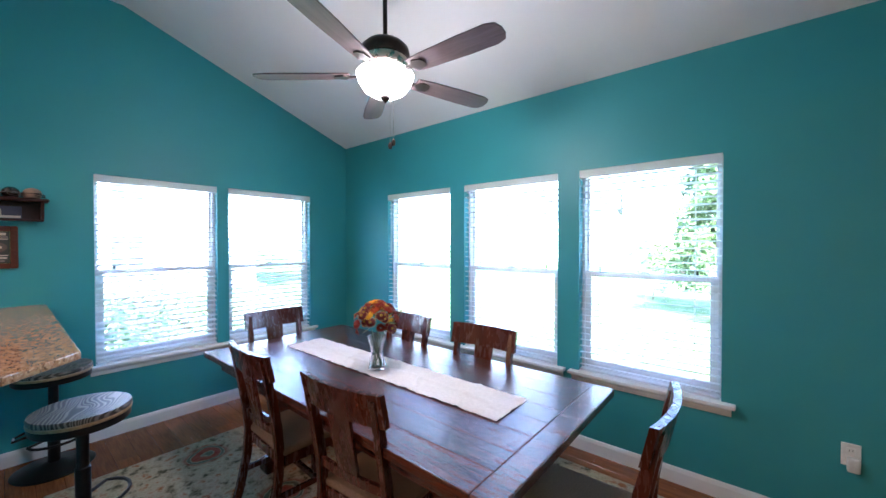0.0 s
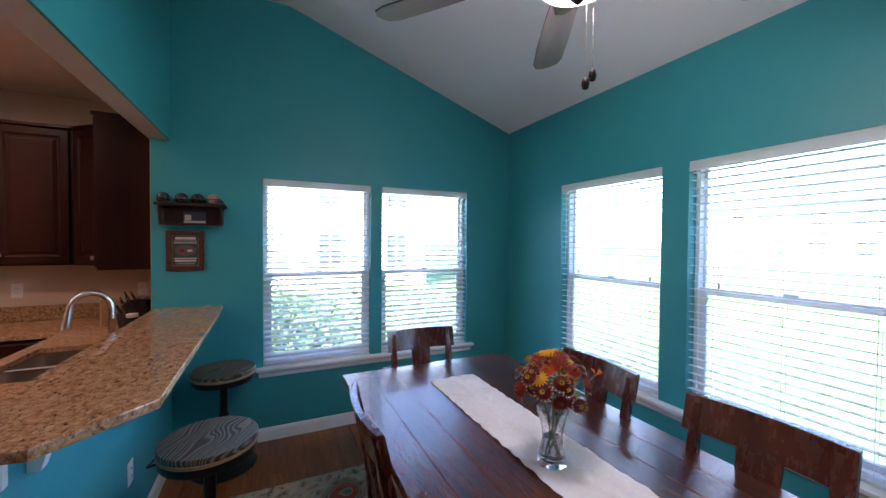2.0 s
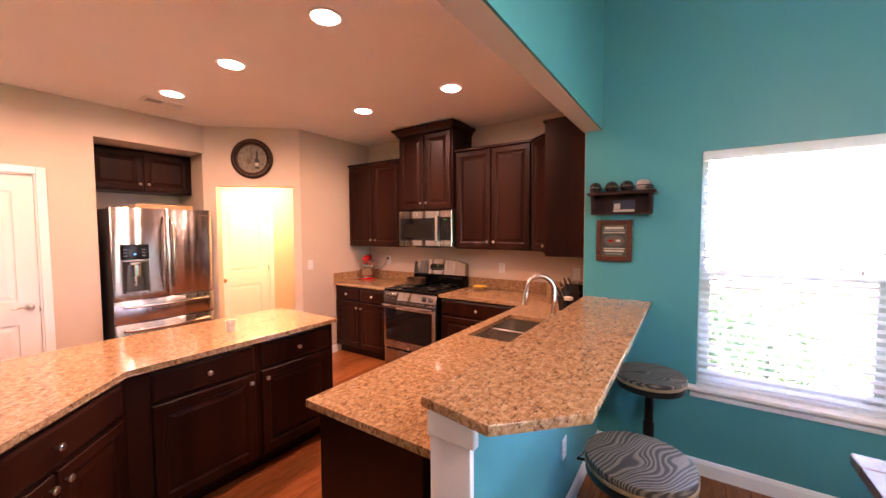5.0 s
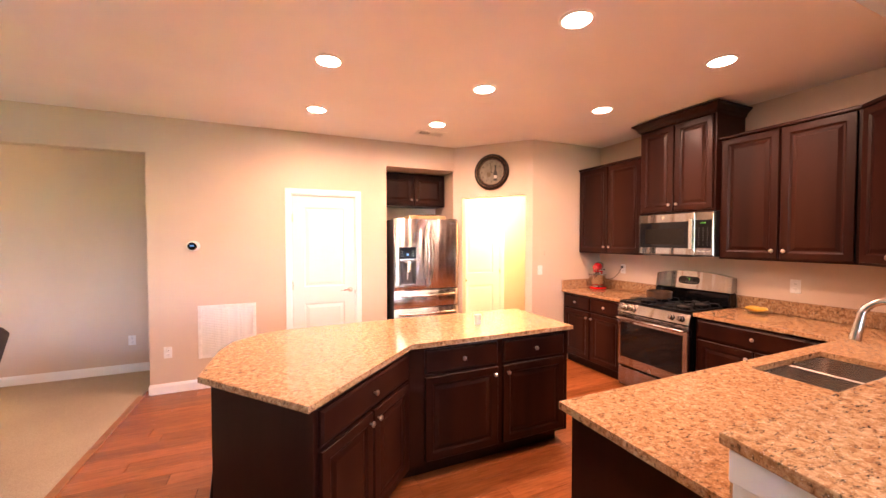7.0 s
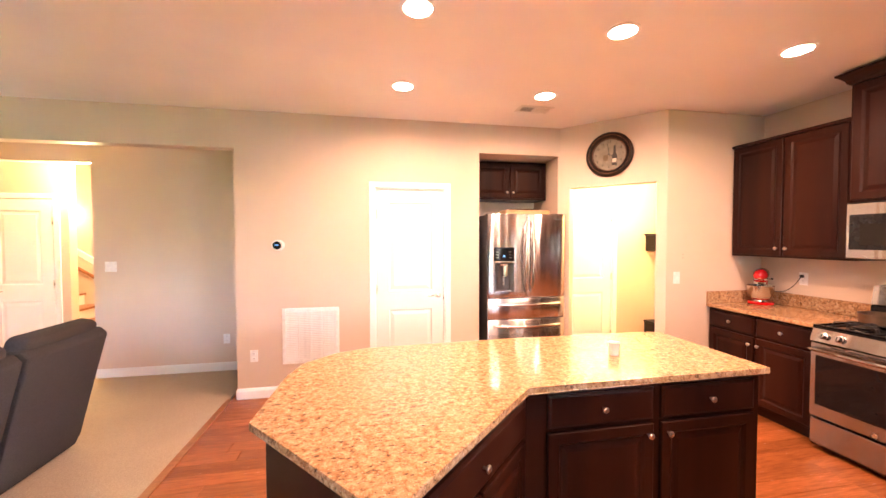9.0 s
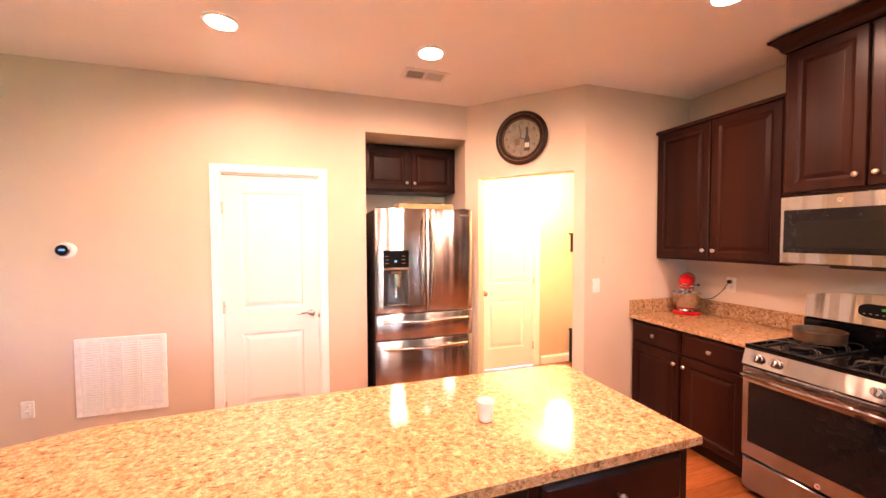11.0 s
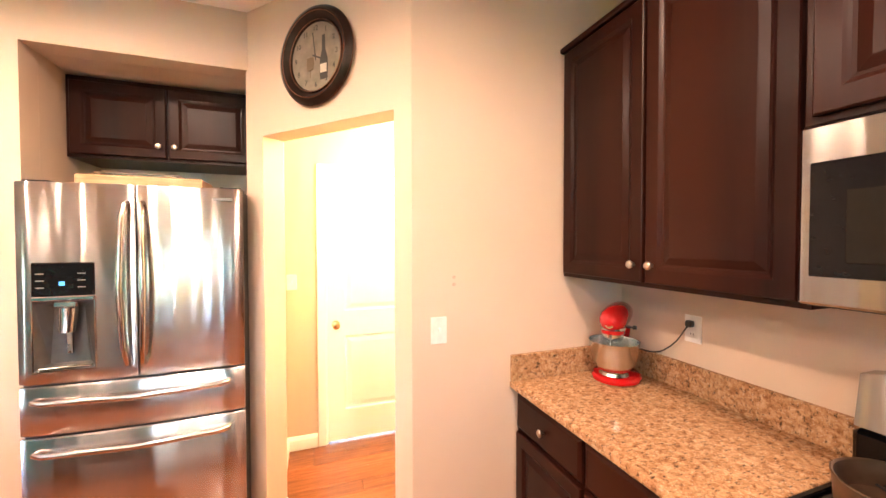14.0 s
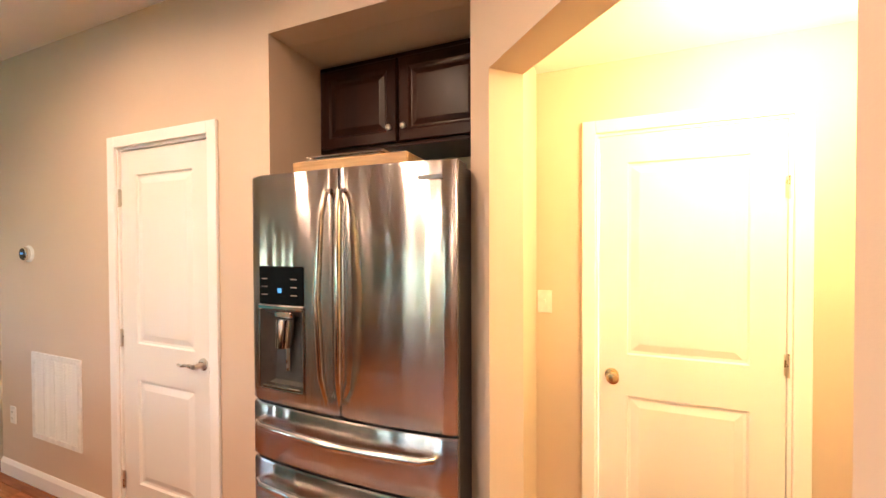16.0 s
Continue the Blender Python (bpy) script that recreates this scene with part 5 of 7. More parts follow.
part("head_collar", bm, RED, mx, smooth=True)
bm = bmesh.new()
lathe(bm, [(0.030, 0.205), (0.046, 0.210), (0.049, 0.242), (0.03, 0.243)], (0, -0.085, 0), 28)
part("planetary_hub", bm, CHROME, mx, smooth=True)
bm = bmesh.new()
for k in range(5):
    t_ = math.pi * k / 5
    tube(bm, [(0.012 * math.cos(t_), -0.085 + 0.012 * math.sin(t_), 0.206), (0.040 * math.cos(t_), -0.085 + 0.040 * math.sin(t_), 0.12), (0, -0.085, 0.075), (-0.040 * math.cos(t_), -0.085 - 0.040 * math.sin(t_), 0.12), (-0.012 * math.cos(t_), -0.085 - 0.012 * math.sin(t_), 0.206)], 0.0018, 5)
part("wire_whisk", bm, CHROME, mx, smooth=True)
bm = bmesh.new()
lathe(bm, [(0.040, 0.036), (0.068, 0.038), (0.060, 0.050), (0.074, 0.066), (0.100, 0.105), (0.111, 0.155), (0.116, 0.200), (0.120, 0.204), (0.114, 0.202), (0.108, 0.155), (0.092, 0.09), (0.03, 0.066)], (0, -0.06, 0), 44)
part("bowl", bm, SATIN, mx, "brushed steel mixing bowl", smooth=True)
bm = bmesh.new()
cyl(bm, (0.055, -0.05, 0.272), (0.088, -0.05, 0.276), 0.005, 10)
cyl(bm, (0.083, -0.05, 0.275), (0.099, -0.05, 0.277), 0.010, 12)
part("speed_lever", bm, BLACKPLASTIC, mx, smooth=True)
bm = bmesh.new()
lathe(bm, [(0.018, 0.0), (0.020, 0.004), (0.014, 0.007)], (0, -0.148, 0.296), 20, TURN_OUT)
part("front_cap", bm, CHROME, mx, smooth=True)


def outlet(m, label="white duplex outlet plate", slots=True, w=0.072, h=0.116):
    """A wall plate whose back lies at local y = 0 and which faces -y."""
    t = thing("wall_outlet" if slots else "light_switch", label, "outlet" if slots else "switch", m, "wall plates")
    bm = bmesh.new()
    box(bm, (-w / 2, -0.006, -h / 2), (w / 2, 0, h / 2), 0.003, 2)
    plate = part("plate", bm, PLASTIC, t)
    if slots:
        for z in (-0.022, 0.022):
            bm = bmesh.new()
            box(bm, (-0.016, -0.0085, z - 0.015), (0.016, -0.005, z + 0.015), 0.004)
            s = part("socket", bm, PLASTIC, t)
            for x in (-0.006, 0.006):
                bpart("slot", DARKINK, s, (x - 0.001, -0.0092, z - 0.004), (x + 0.001, -0.0083, z + 0.006), 0)
    else:
        bpart("toggle", PLASTIC, t, (-0.005, -0.016, -0.006), (0.005, -0.005, 0.012), 0.002)
    return t


RW_FACE = lambda y, z: pose(RX, y, z, 0, 0, 90)
outlet(RW_FACE(-2.98, 1.202))
outlet(RW_FACE(-1.25, 1.18))
outlet(RW_FACE(-0.42, 1.16))
outlet(pose(-3.562, SWY, 1.192, 0, 0, 180), "white toggle light switch on the cream wall", False)
for z in (1.418, 1.387):                           # two small patched screw holes
    bm = bmesh.new()
    lathe(bm, [(0.0088, 0.0), (0.0082, 0.0006), (0.003, 0.0008)], (-3.634, SWY, z), 18, Euler((radians(-90), 0, 0)).to_matrix())
    setting("wall_patch", bm, PATCH, "small grey patched hole in the cream wall")
outlet(pose(0.52, SY, 0.42, 0, 0, 180))
outlet(pose(2.27, BACKY, 1.265, 0, 0, 180), "white double light switch plate", False, 0.115)
outlet(pose(1.085, BACKY, 0.385, 0, 0, 180))
outlet(pose(WX, 1.609, 0.40, 0, 0, 90))
outlet(pose(-2.70, TEALY, 0.42, 0, 0, 180), "white outlet plate on the teal half wall")
outlet(pose(-2.905, HALLY, 1.27, 0, 0, 180), "white toggle light switch beside the hall door", False)
nl = outlet(pose(0.755, NY, 0.465))
nl2 = thing("night_light", "white plug-in night light", "night light", pose(0.762, NY - 0.0095, 0.430))
bm = bmesh.new()
box(bm, (-0.024, -0.03, -0.045), (0.024, 0, 0.03), 0.012, 3)
part("lamp_body", bm, PLASTIC, nl2)
# mixer cord to the outlet
cord = thing("power_cord", "black cord from the mixer to the outlet", "cord", pose(0, -0.025, 0.017))
bm = bmesh.new()
pts = [Vector(p) for p in ((-4.50, -3.26, 0.99), (-4.535, -3.225, 1.035), (-4.545, -3.16, 1.036), (-4.548, -3.09, 1.055), (-4.55, -3.02, 1.115), (-4.553, -2.975, 1.185), (-4.555, -2.957, 1.208))]
way = []
for i in range(len(pts) - 1):
    p0, p1, p2, p3 = pts[max(i - 1, 0)], pts[i], pts[i + 1], pts[min(i + 2, len(pts) - 1)]
    for k in range(5):
        u = k / 5
        way.append(0.5 * (2 * p1 + (p2 - p0) * u + (2 * p0 - 5 * p1 + 4 * p2 - p3) * u * u + (3 * p1 - p0 - 3 * p2 + p3) * u ** 3))
tube(bm, way + [pts[-1]], 0.0032, 8)
part("cable", bm, BLACKPLASTIC, cord, smooth=True)
bpart("plug", BLACKPLASTIC, cord, (-4.563, -2.97, 1.195), (-4.535, -2.942, 1.222), 0.005)

# plate of bananas and a knife block with small things in the corner
bn = thing("fruit_plate", "small plate holding yellow bananas", "fruit", pose(-4.42, -1.44, 0.9305))
bm = bmesh.new()
lathe(bm, [(0.05, 0), (0.06, 0.002), (0.095, 0.014), (0.097, 0.017), (0.06, 0.008), (0.02, 0.006)], seg=28)
part("plate", bm, OAKPLAIN, bn, smooth=True)
YELLOW = plain("banana_skin", (0.62, 0.36, 0.035), 0.45, var=0.2, scale=25)
for k, (ox, oy, rz) in enumerate(((-0.03, -0.01, 80), (0.01, 0.0, 95), (0.045, 0.01, 110))):
    bm = bmesh.new()
    pts = [(0.085 * math.cos(a), 0.085 * math.sin(a) - 0.06, 0.02 + 0.018 * abs(math.cos(a))) for a in [radians(25 + 13 * i) for i in range(11)]]
    tube(bm, pts, [0.004, 0.010, 0.015, 0.017, 0.018, 0.018, 0.018, 0.017, 0.014, 0.008, 0.004], 8)
    part("banana", bm, YELLOW, bn, smooth=True, m=pose(ox, oy, 0.01, 0, 0, rz))
kb = thing("knife_block", "dark knife block with steel-capped knives", "knife block", pose(-3.86, -0.30, 0.9305, 0, 0, -20))
bm = bmesh.new()
pts = [(-0.08, 0), (0.07, 0), (0.10, 0.13), (-0.02, 0.22), (-0.06, 0.20)]
a = [bm.verts.new((x, -0.05, z)) for x, z in pts]
b = [bm.verts.new((x, 0.05, z)) for x, z in pts]
bm.faces.new(a)
bm.faces.new(list(reversed(b)))
for i in range(5):
    bm.faces.new((a[i], a[(i + 1) % 5], b[(i + 1) % 5], b[i]))
part("block", bm, BLACKPLASTIC, kb)
for i in range(3):
    for j in range(2):
        x, z, y = 0.0 + 0.045 * i, 0.215 - 0.034 * i, -0.022 + 0.044 * j
        bm = bmesh.new()
        box(bm, (-0.008, -0.006, 0), (0.008, 0.006, 0.085), 0.003)
        part("knife_handle", bm, BLACKPLASTIC, kb, m=pose(x, y, z - 0.01, 0, 34))
        bpart("knife_cap", CHROME, kb, (-0.008, -0.006, 0.0), (0.008, 0.006, 0.01), 0.001, m=pose(x, y, z - 0.01, 0, 34) @ pose(0, 0, 0.0855))
jr = thing("jar", "small dark jar with a pale lid", "jar", pose(-3.72, -0.27, 0.9305))
bm = bmesh.new()
lathe(bm, [(0.035, 0), (0.04, 0.004), (0.04, 0.10), (0.033, 0.115)], seg=20)
part("jar_body", bm, BLACKGLASS, jr, smooth=True)
bm = bmesh.new()
lathe(bm, [(0.035, 0.115), (0.036, 0.117), (0.036, 0.137), (0.03, 0.14)], seg=20)
part("lid", bm, PAPER, jr, smooth=True)

# black toaster and a wooden utensil box in the corner behind the tap
ts = thing("toaster", "black two-slot toaster in the worktop corner", "toaster", pose(-4.16, -0.285, 0.9305, 0, 0, 8))
bm = bmesh.new()
box(bm, (-0.15, -0.085, 0.012), (0.15, 0.085, 0.195), 0.022, 3)
part("shell", bm, BLACKENAMEL, ts, smooth=True)
for y in (-0.032, 0.032):
    bpart("slot", SATIN, ts, (-0.10, y - 0.015, 0.1955), (0.10, y + 0.015, 0.198), 0.001)
bpart("lever", BLACKPLASTIC, ts, (0.15, -0.018, 0.12), (0.172, 0.018, 0.135), 0.004)
for x in (-0.11, 0.11):
    for y in (-0.06, 0.06):
        bpart("foot", BLACKPLASTIC, ts, (x - 0.012, y - 0.012, 0), (x + 0.012, y + 0.012, 0.013), 0.002)
ub = thing("utensil_box", "light wooden utensil box beside the toaster", "box", pose(-4.12, -0.52, 0.9305, 0, 0, 20))
for p0, p1 in (((-0.055, -0.055, 0), (0.055, -0.045, 0.2)), ((-0.055, 0.045, 0), (0.055, 0.055, 0.2)), ((-0.055, -0.045, 0), (-0.045, 0.045, 0.2)), ((0.045, -0.045, 0), (0.055, 0.045, 0.2)), ((-0.045, -0.045, 0), (0.045, 0.045, 0.01))):
    bpart("side_board", OAKPLAIN, ub, p0, p1, 0.002)

# ---- doors and wall fixtures ----
def casing(parent, w, h, cw=0.062, y=-0.016):
    """Door casing round an opening from x = 0 to w, facing -y."""
    for p0, p1 in (((-cw, y, 0), (0, 0, h + cw)), ((w, y, 0), (w + cw, 0, h + cw)), ((0, y, h), (w, 0, h + cw))):
        bm = bmesh.new()
        box(bm, p0, p1, 0.005, 2)
        part("casing", bm, WHITE, parent)


def panel_leaf(parent, w, h, y):
    """A white two-panel door leaf with its face at y, facing -y."""
    s, lock = 0.125, 0.92
    zs = [(0.24, lock - 0.10), (lock + 0.10, h - 0.135)]
    bm = bmesh.new()
    for p0, p1 in (((0, y, 0), (s, y + 0.035, h)), ((w - s, y, 0), (w, y + 0.035, h)), ((s, y, 0), (w - s, y + 0.035, zs[0][0])),
                   ((s, y, zs[0][1]), (w - s, y + 0.035, zs[1][0])), ((s, y, zs[1][1]), (w - s, y + 0.035, h))):
        box(bm, p0, p1)
    bmesh.ops.remove_doubles(bm, verts=bm.verts[:], dist=1e-5)
    leaf = part("leaf", bm, DOORWHITE, parent)
    for z0, z1 in zs:
        bm = bmesh.new()
        ring_panel(bm, s, z0, w - s, z1, [(0.0, y + 0.001), (0.006, y + 0.010), (0.018, y + 0.011), (0.048, y + 0.003), (0.052, y + 0.002)], y + 0.03)
        part("panel", bm, DOORWHITE, leaf)
    return leaf


def hinge(parent, x, z, y):
    bm = bmesh.new()
    box(bm, (x - 0.012, y - 0.003, z - 0.045), (x + 0.012, y, z + 0.045), 0.001)
    cyl(bm, (x, y - 0.006, z - 0.05), (x, y - 0.006, z + 0.05), 0.006, 8)
    part("hinge", bm, NICKEL, parent, "satin nickel hinge", smooth=True)


def round_knob(parent, x, y, z, mat):
    bm = bmesh.new()
    lathe(bm, [(0.032, 0), (0.031, 0.006), (0.012, 0.010), (0.011, 0.035), (0.024, 0.045), (0.029, 0.056), (0.026, 0.066), (0.012, 0.071)], (x, y, z), 24, TURN_OUT)
    part("door_knob", bm, mat, parent, "round brass door knob", smooth=True)


def lever(parent, x, y, z, s):
    bm = bmesh.new()
    lathe(bm, [(0.031, 0), (0.030, 0.007), (0.013, 0.011), (0.012, 0.05)], (x, y, z), 24, TURN_OUT)
    tube(bm, [(x, y - 0.05, z), (x + 0.02 * s, y - 0.055, z + 0.004), (x + 0.06 * s, y - 0.055, z + 0.004), (x + 0.09 * s, y - 0.054, z - 0.004), (x + 0.115 * s, y - 0.052, z + 0.002)], [0.011, 0.010, 0.008, 0.007, 0.006], 10)
    part("door_handle", bm, NICKEL, parent, "curved satin nickel lever handle", smooth=True)


# closet door in the south wall (local x runs towards -x of the room)
d1 = thing("door_1", "closed white two-panel closet door with lever handle", "door", pose(-0.664, SY, 0, 0, 0, 180), "", "structure")
casing(d1, 0.736, 2.105)
bm = bmesh.new()
for p0, p1 in (((0, 0, 0), (0.014, 0.12, 2.105)), ((0.722, 0, 0), (0.736, 0.12, 2.105)), ((0.014, 0, 2.091), (0.722, 0.12, 2.105))):
    box(bm, p0, p1)
part("jamb", bm, WHITE, d1)
lf = panel_leaf(d1, 0.704, 2.082, 0.012)
lf.matrix_basis = pose(0.016, 0, 0.006)
for z in (0.25, 1.05, 1.83):
    hinge(d1, 0.012, z, 0.010)
lever(lf, 0.645, 0.012, 0.965, -1)
bpart("latch_plate", NICKEL, d1, (0.716, -0.002, 0.91), (0.724, 0.012, 0.97), 0.001)

# hall door
d2 = thing("door_2", "closed white two-panel hall door with brass knob", "door", pose(-3.146, HALLY, 0, 0, 0, 180), "", "structure")
casing(d2, 0.76, 2.10)
bm = bmesh.new()
for p0, p1 in (((0, 0, 0), (0.014, 0.11, 2.10)), ((0.746, 0, 0), (0.76, 0.11, 2.10)), ((0.014, 0, 2.086), (0.746, 0.11, 2.10))):
    box(bm, p0, p1)
part("jamb", bm, WHITE, d2)
lf = panel_leaf(d2, 0.728, 2.076, 0.010)
lf.matrix_basis = pose(0.016, 0, 0.012)
for z in (0.25, 1.05, 1.80):
    hinge(d2, 0.748, z, 0.008)
round_knob(lf, 0.058, 0.010, 0.915, BRASS)

# return-air grille
gr = thing("air_grille", "white louvred return-air grille in the wall", "vent", pose(0.255, SY, 0.322, 0, 0, 180))
GW, GH = 0.55, 0.56
bpart("backing", PLASTIC, gr, (0.02, -0.004, 0.02), (GW - 0.02, -0.001, GH - 0.02), 0)
bm = bmesh.new()
for p0, p1 in (((0, -0.012, 0), (0.035, 0, GH)), ((GW - 0.035, -0.012, 0), (GW, 0, GH)), ((0.035, -0.012, 0), (GW - 0.035, 0, 0.035)), ((0.035, -0.012, GH - 0.035), (GW - 0.035, 0, GH))):
    box(bm, p0, p1, 0.003)
for k in (1, 2, 3):
    x = 0.035 + (GW - 0.07) * k / 4
    box(bm, (x - 0.003, -0.013, 0.035), (x + 0.003, -0.002, GH - 0.035))
part("frame", bm, PLASTIC, gr)
bm = bmesh.new()
box(bm, (0.036, -0.001, -0.0012), (GW - 0.036, 0.015, 0.0012))
first = None
for i in range(27):
    mm = pose(0, -0.0125, 0.046 + i * (GH - 0.092) / 26, 45)
    if first is None:
        first = part("slat", bm, PLASTIC, gr, m=mm)
    else:
        again(first, gr, mm)

# thermostat
th = thing("thermostat", "round black thermostat on a white wall plate", "thermostat", pose(0.290, SY, 1.514, 0, 0, 180))
bm = bmesh.new()
lathe(bm, [(0.058, 0.0), (0.058, 0.004), (0.055, 0.006), (0.03, 0.0062)], (0.008, 0, 0), 36, TURN_OUT, (1.08, 0.94))
part("wall_plate", bm, PLASTIC, th, smooth=True)
bm = bmesh.new()
lathe(bm, [(0.042, 0.005), (0.044, 0.010), (0.043, 0.026), (0.038, 0.030)], (0, 0, 0), 32, TURN_OUT)
part("dial_ring", bm, CHROME, th, smooth=True)
bm = bmesh.new()
lathe(bm, [(0.037, 0.029), (0.036, 0.0315), (0.02, 0.0325)], (0, 0, 0), 32, TURN_OUT)
part("display", bm, BLACKGLASS, th, smooth=True)
bpart("display_glow", BLUELED, th, (-0.018, -0.0332, -0.004), (0.018, -0.0326, 0.010), 0)

# wall clock on the diagonal wall
ck = thing("wall_clock", "round dark bronze wall clock with vintage bottle face", "clock", pose(0, 0, 0))
NC = Vector((0.734, 0.679, 0)).normalized()
ck.matrix_basis = pose(-3.0875 + NC.x * 0.003, -3.753 + NC.y * 0.003, 2.455, 0, 0, dang)
bm = bmesh.new()
lathe(bm, [(0.15, 0.0), (0.228, 0.004), (0.232, 0.018), (0.222, 0.034), (0.206, 0.040), (0.192, 0.034), (0.180, 0.020), (0.172, 0.014), (0.166, 0.020), (0.160, 0.012), (0.10, 0.010)], (0, 0, 0), 56, TURN_OUT)
part("frame", bm, BRONZE, ck, smooth=True)
bm = bmesh.new()
lathe(bm, [(0.160, 0.0115), (0.158, 0.0125), (0.10, 0.0128)], (0, 0, 0), 48, TURN_OUT)
part("clock_face", bm, CLOCKPAPER, ck)
for k in range(12):
    a = radians(90 - 30 * (k + 1))
    text_part("numeral", str(k + 1), 0.034, DARKINK, ck, pose(0.132 * math.cos(a), -0.0132, 0.132 * math.sin(a), 90))
for ang, ln, wd in ((-8, 0.115, 0.005), (115, 0.075, 0.007)):
    bm = bmesh.new()
    box(bm, (-wd / 2, -0.016, -0.02), (wd / 2, -0.0145, ln), 0)
    part("clock_hand", bm, DARKINK, ck, m=pose(0, 0, 0, 0, ang))
bm = bmesh.new()
for r, z in ((1, 0),):
    lathe(bm, [(0.024, -0.115), (0.025, -0.02), (0.012, 0.02), (0.009, 0.09)], (0.052, -0.0135, 0.0), 12, None, (1, 0.06))
part("bottle_print", bm, DARKINK, ck)
bpart("bottle_label", PAPER, ck, (0.032, -0.0162, -0.085), (0.072, -0.0155, -0.045), 0)
bm = bmesh.new()
lathe(bm, [(0.020, -0.05), (0.026, -0.02), (0.022, 0.01)], (-0.035, -0.0135, -0.01), 12, None, (1, 0.06))
part("glass_print", bm, TANINK, ck)
bpart("glass_stem", TANINK, ck, (-0.0365, -0.0142, -0.095), (-0.0335, -0.0134, -0.058), 0)
# copper inner ring; the outer rings colour in the frame bevel's highlight
bm = bmesh.new()
for r_, z_ in ((0.166, 0.021), (0.199, 0.0385), (0.231, 0.012)):
    tube(bm, [(r_ * math.cos(2 * math.pi * k / 56), -z_, r_ * math.sin(2 * math.pi * k / 56)) for k in range(56)], 0.0022, 6, True)
part("inner_ring", bm, COPPER, ck, smooth=True)

# recessed lamps
for x, y in CANS:
    c = thing("recessed_light", "lit recessed ceiling light with white trim", "ceiling light", pose(x, y, CEIL), "recessed kitchen lights")
    bm = bmesh.new()
    prof = [(0.098, 0.0), (0.096, -0.006), (0.082, -0.009), (0.076, -0.004), (0.076, 0.0)]
    lathe(bm, prof, seg=36)
    part("trim_ring", bm, WHITE, c, smooth=True)
    bm = bmesh.new()
    lathe(bm, [(0.077, -0.0075), (0.070, -0.0092), (0.03, -0.0098)], seg=32)
    part("bulb", bm, CANGLOW, c, smooth=True)

# ceiling vent
cv = thing("ceiling_vent", "white slotted ceiling vent", "vent", pose(-2.172, -3.605, CEIL))
bpart("backing", GREYINK, cv, (-0.145, -0.065, -0.003), (0.145, 0.065, -0.0005), 0)
bm = bmesh.new()
for p0, p1 in (((-0.17, -0.09, -0.010), (-0.14, 0.09, 0)), ((0.14, -0.09, -0.010), (0.17, 0.09, 0)), ((-0.14, -0.09, -0.010), (0.14, -0.06, 0)), ((-0.14, 0.06, -0.010), (0.14, 0.09, 0)), ((-0.01, -0.06, -0.010), (0.01, 0.06, 0))):
    box(bm, p0, p1, 0.002)
part("frame", bm, PLASTIC, cv)
bm = bmesh.new()
box(bm, (-0.001, -0.06, -0.007), (0.001, 0.06, 0.005))
first = None
for i in range(15):
    x = -0.133 + 0.019 * i
    mm = pose(x, 0, -0.006, 0, 38 if x < 0 else -38)
    if first is None:
        first = part("slat", bm, PLASTIC, cv, m=mm)
    else:
        again(first, cv, mm)

# ---- hall: small wall shelf and bench ----
ws = thing("coat_rack", "small dark wall shelf with hooks in the hall", "shelf", pose(-4.515, HALLY, 1.40, 0, 0, 180))
bpart("top_board", BLACKMETAL, ws, (-0.12, -0.20, 0.22), (0.75, 0, 0.24), 0.003)
bpart("side_board", BLACKMETAL, ws, (-0.09, -0.16, 0.0), (-0.07, 0, 0.219), 0.002)
bpart("side_board", BLACKMETAL, ws, (0.70, -0.16, 0.0), (0.72, 0, 0.219), 0.002)
bpart("back_board", BLACKMETAL, ws, (-0.069, -0.02, 0.0), (0.699, 0, 0.219), 0.002)
for k in range(3):
    bm = bmesh.new()
    tube(bm, [(0.05 + 0.25 * k, -0.02, 0.06), (0.05 + 0.25 * k, -0.06, 0.04), (0.05 + 0.25 * k, -0.08, 0.07)], 0.006, 8)
    part("hook", bm, NICKEL, ws, smooth=True)
sh = thing("shoe_bench", "low black shoe bench against the hall wall", "bench", pose(-4.475, HALLY, 0, 0, 0, 180))
bpart("bench_top", BLACKMETAL, sh, (-0.08, -0.32, 0.40), (0.80, -0.016, 0.425), 0.003)
bpart("side_panel", BLACKMETAL, sh, (-0.07, -0.31, 0.0), (-0.05, -0.02, 0.399), 0.002)
bpart("side_panel", BLACKMETAL, sh, (0.76, -0.31, 0.0), (0.78, -0.02, 0.399), 0.002)
bpart("shelf", BLACKMETAL, sh, (-0.049, -0.30, 0.16), (0.759, -0.03, 0.18), 0.002)
bg_ = thing("spray_bottle", "blue-green bottle standing on the shoe bench", "bottle", pose(-4.505, HALLY + 0.17, 0.425))
bm = bmesh.new()
lathe(bm, [(0.03, 0), (0.034, 0.01), (0.034, 0.12), (0.012, 0.16), (0.013, 0.2)], seg=20)
part("bottle_body", bm, plain("teal_plastic", (0.05, 0.22, 0.25), 0.3), bg_, smooth=True)

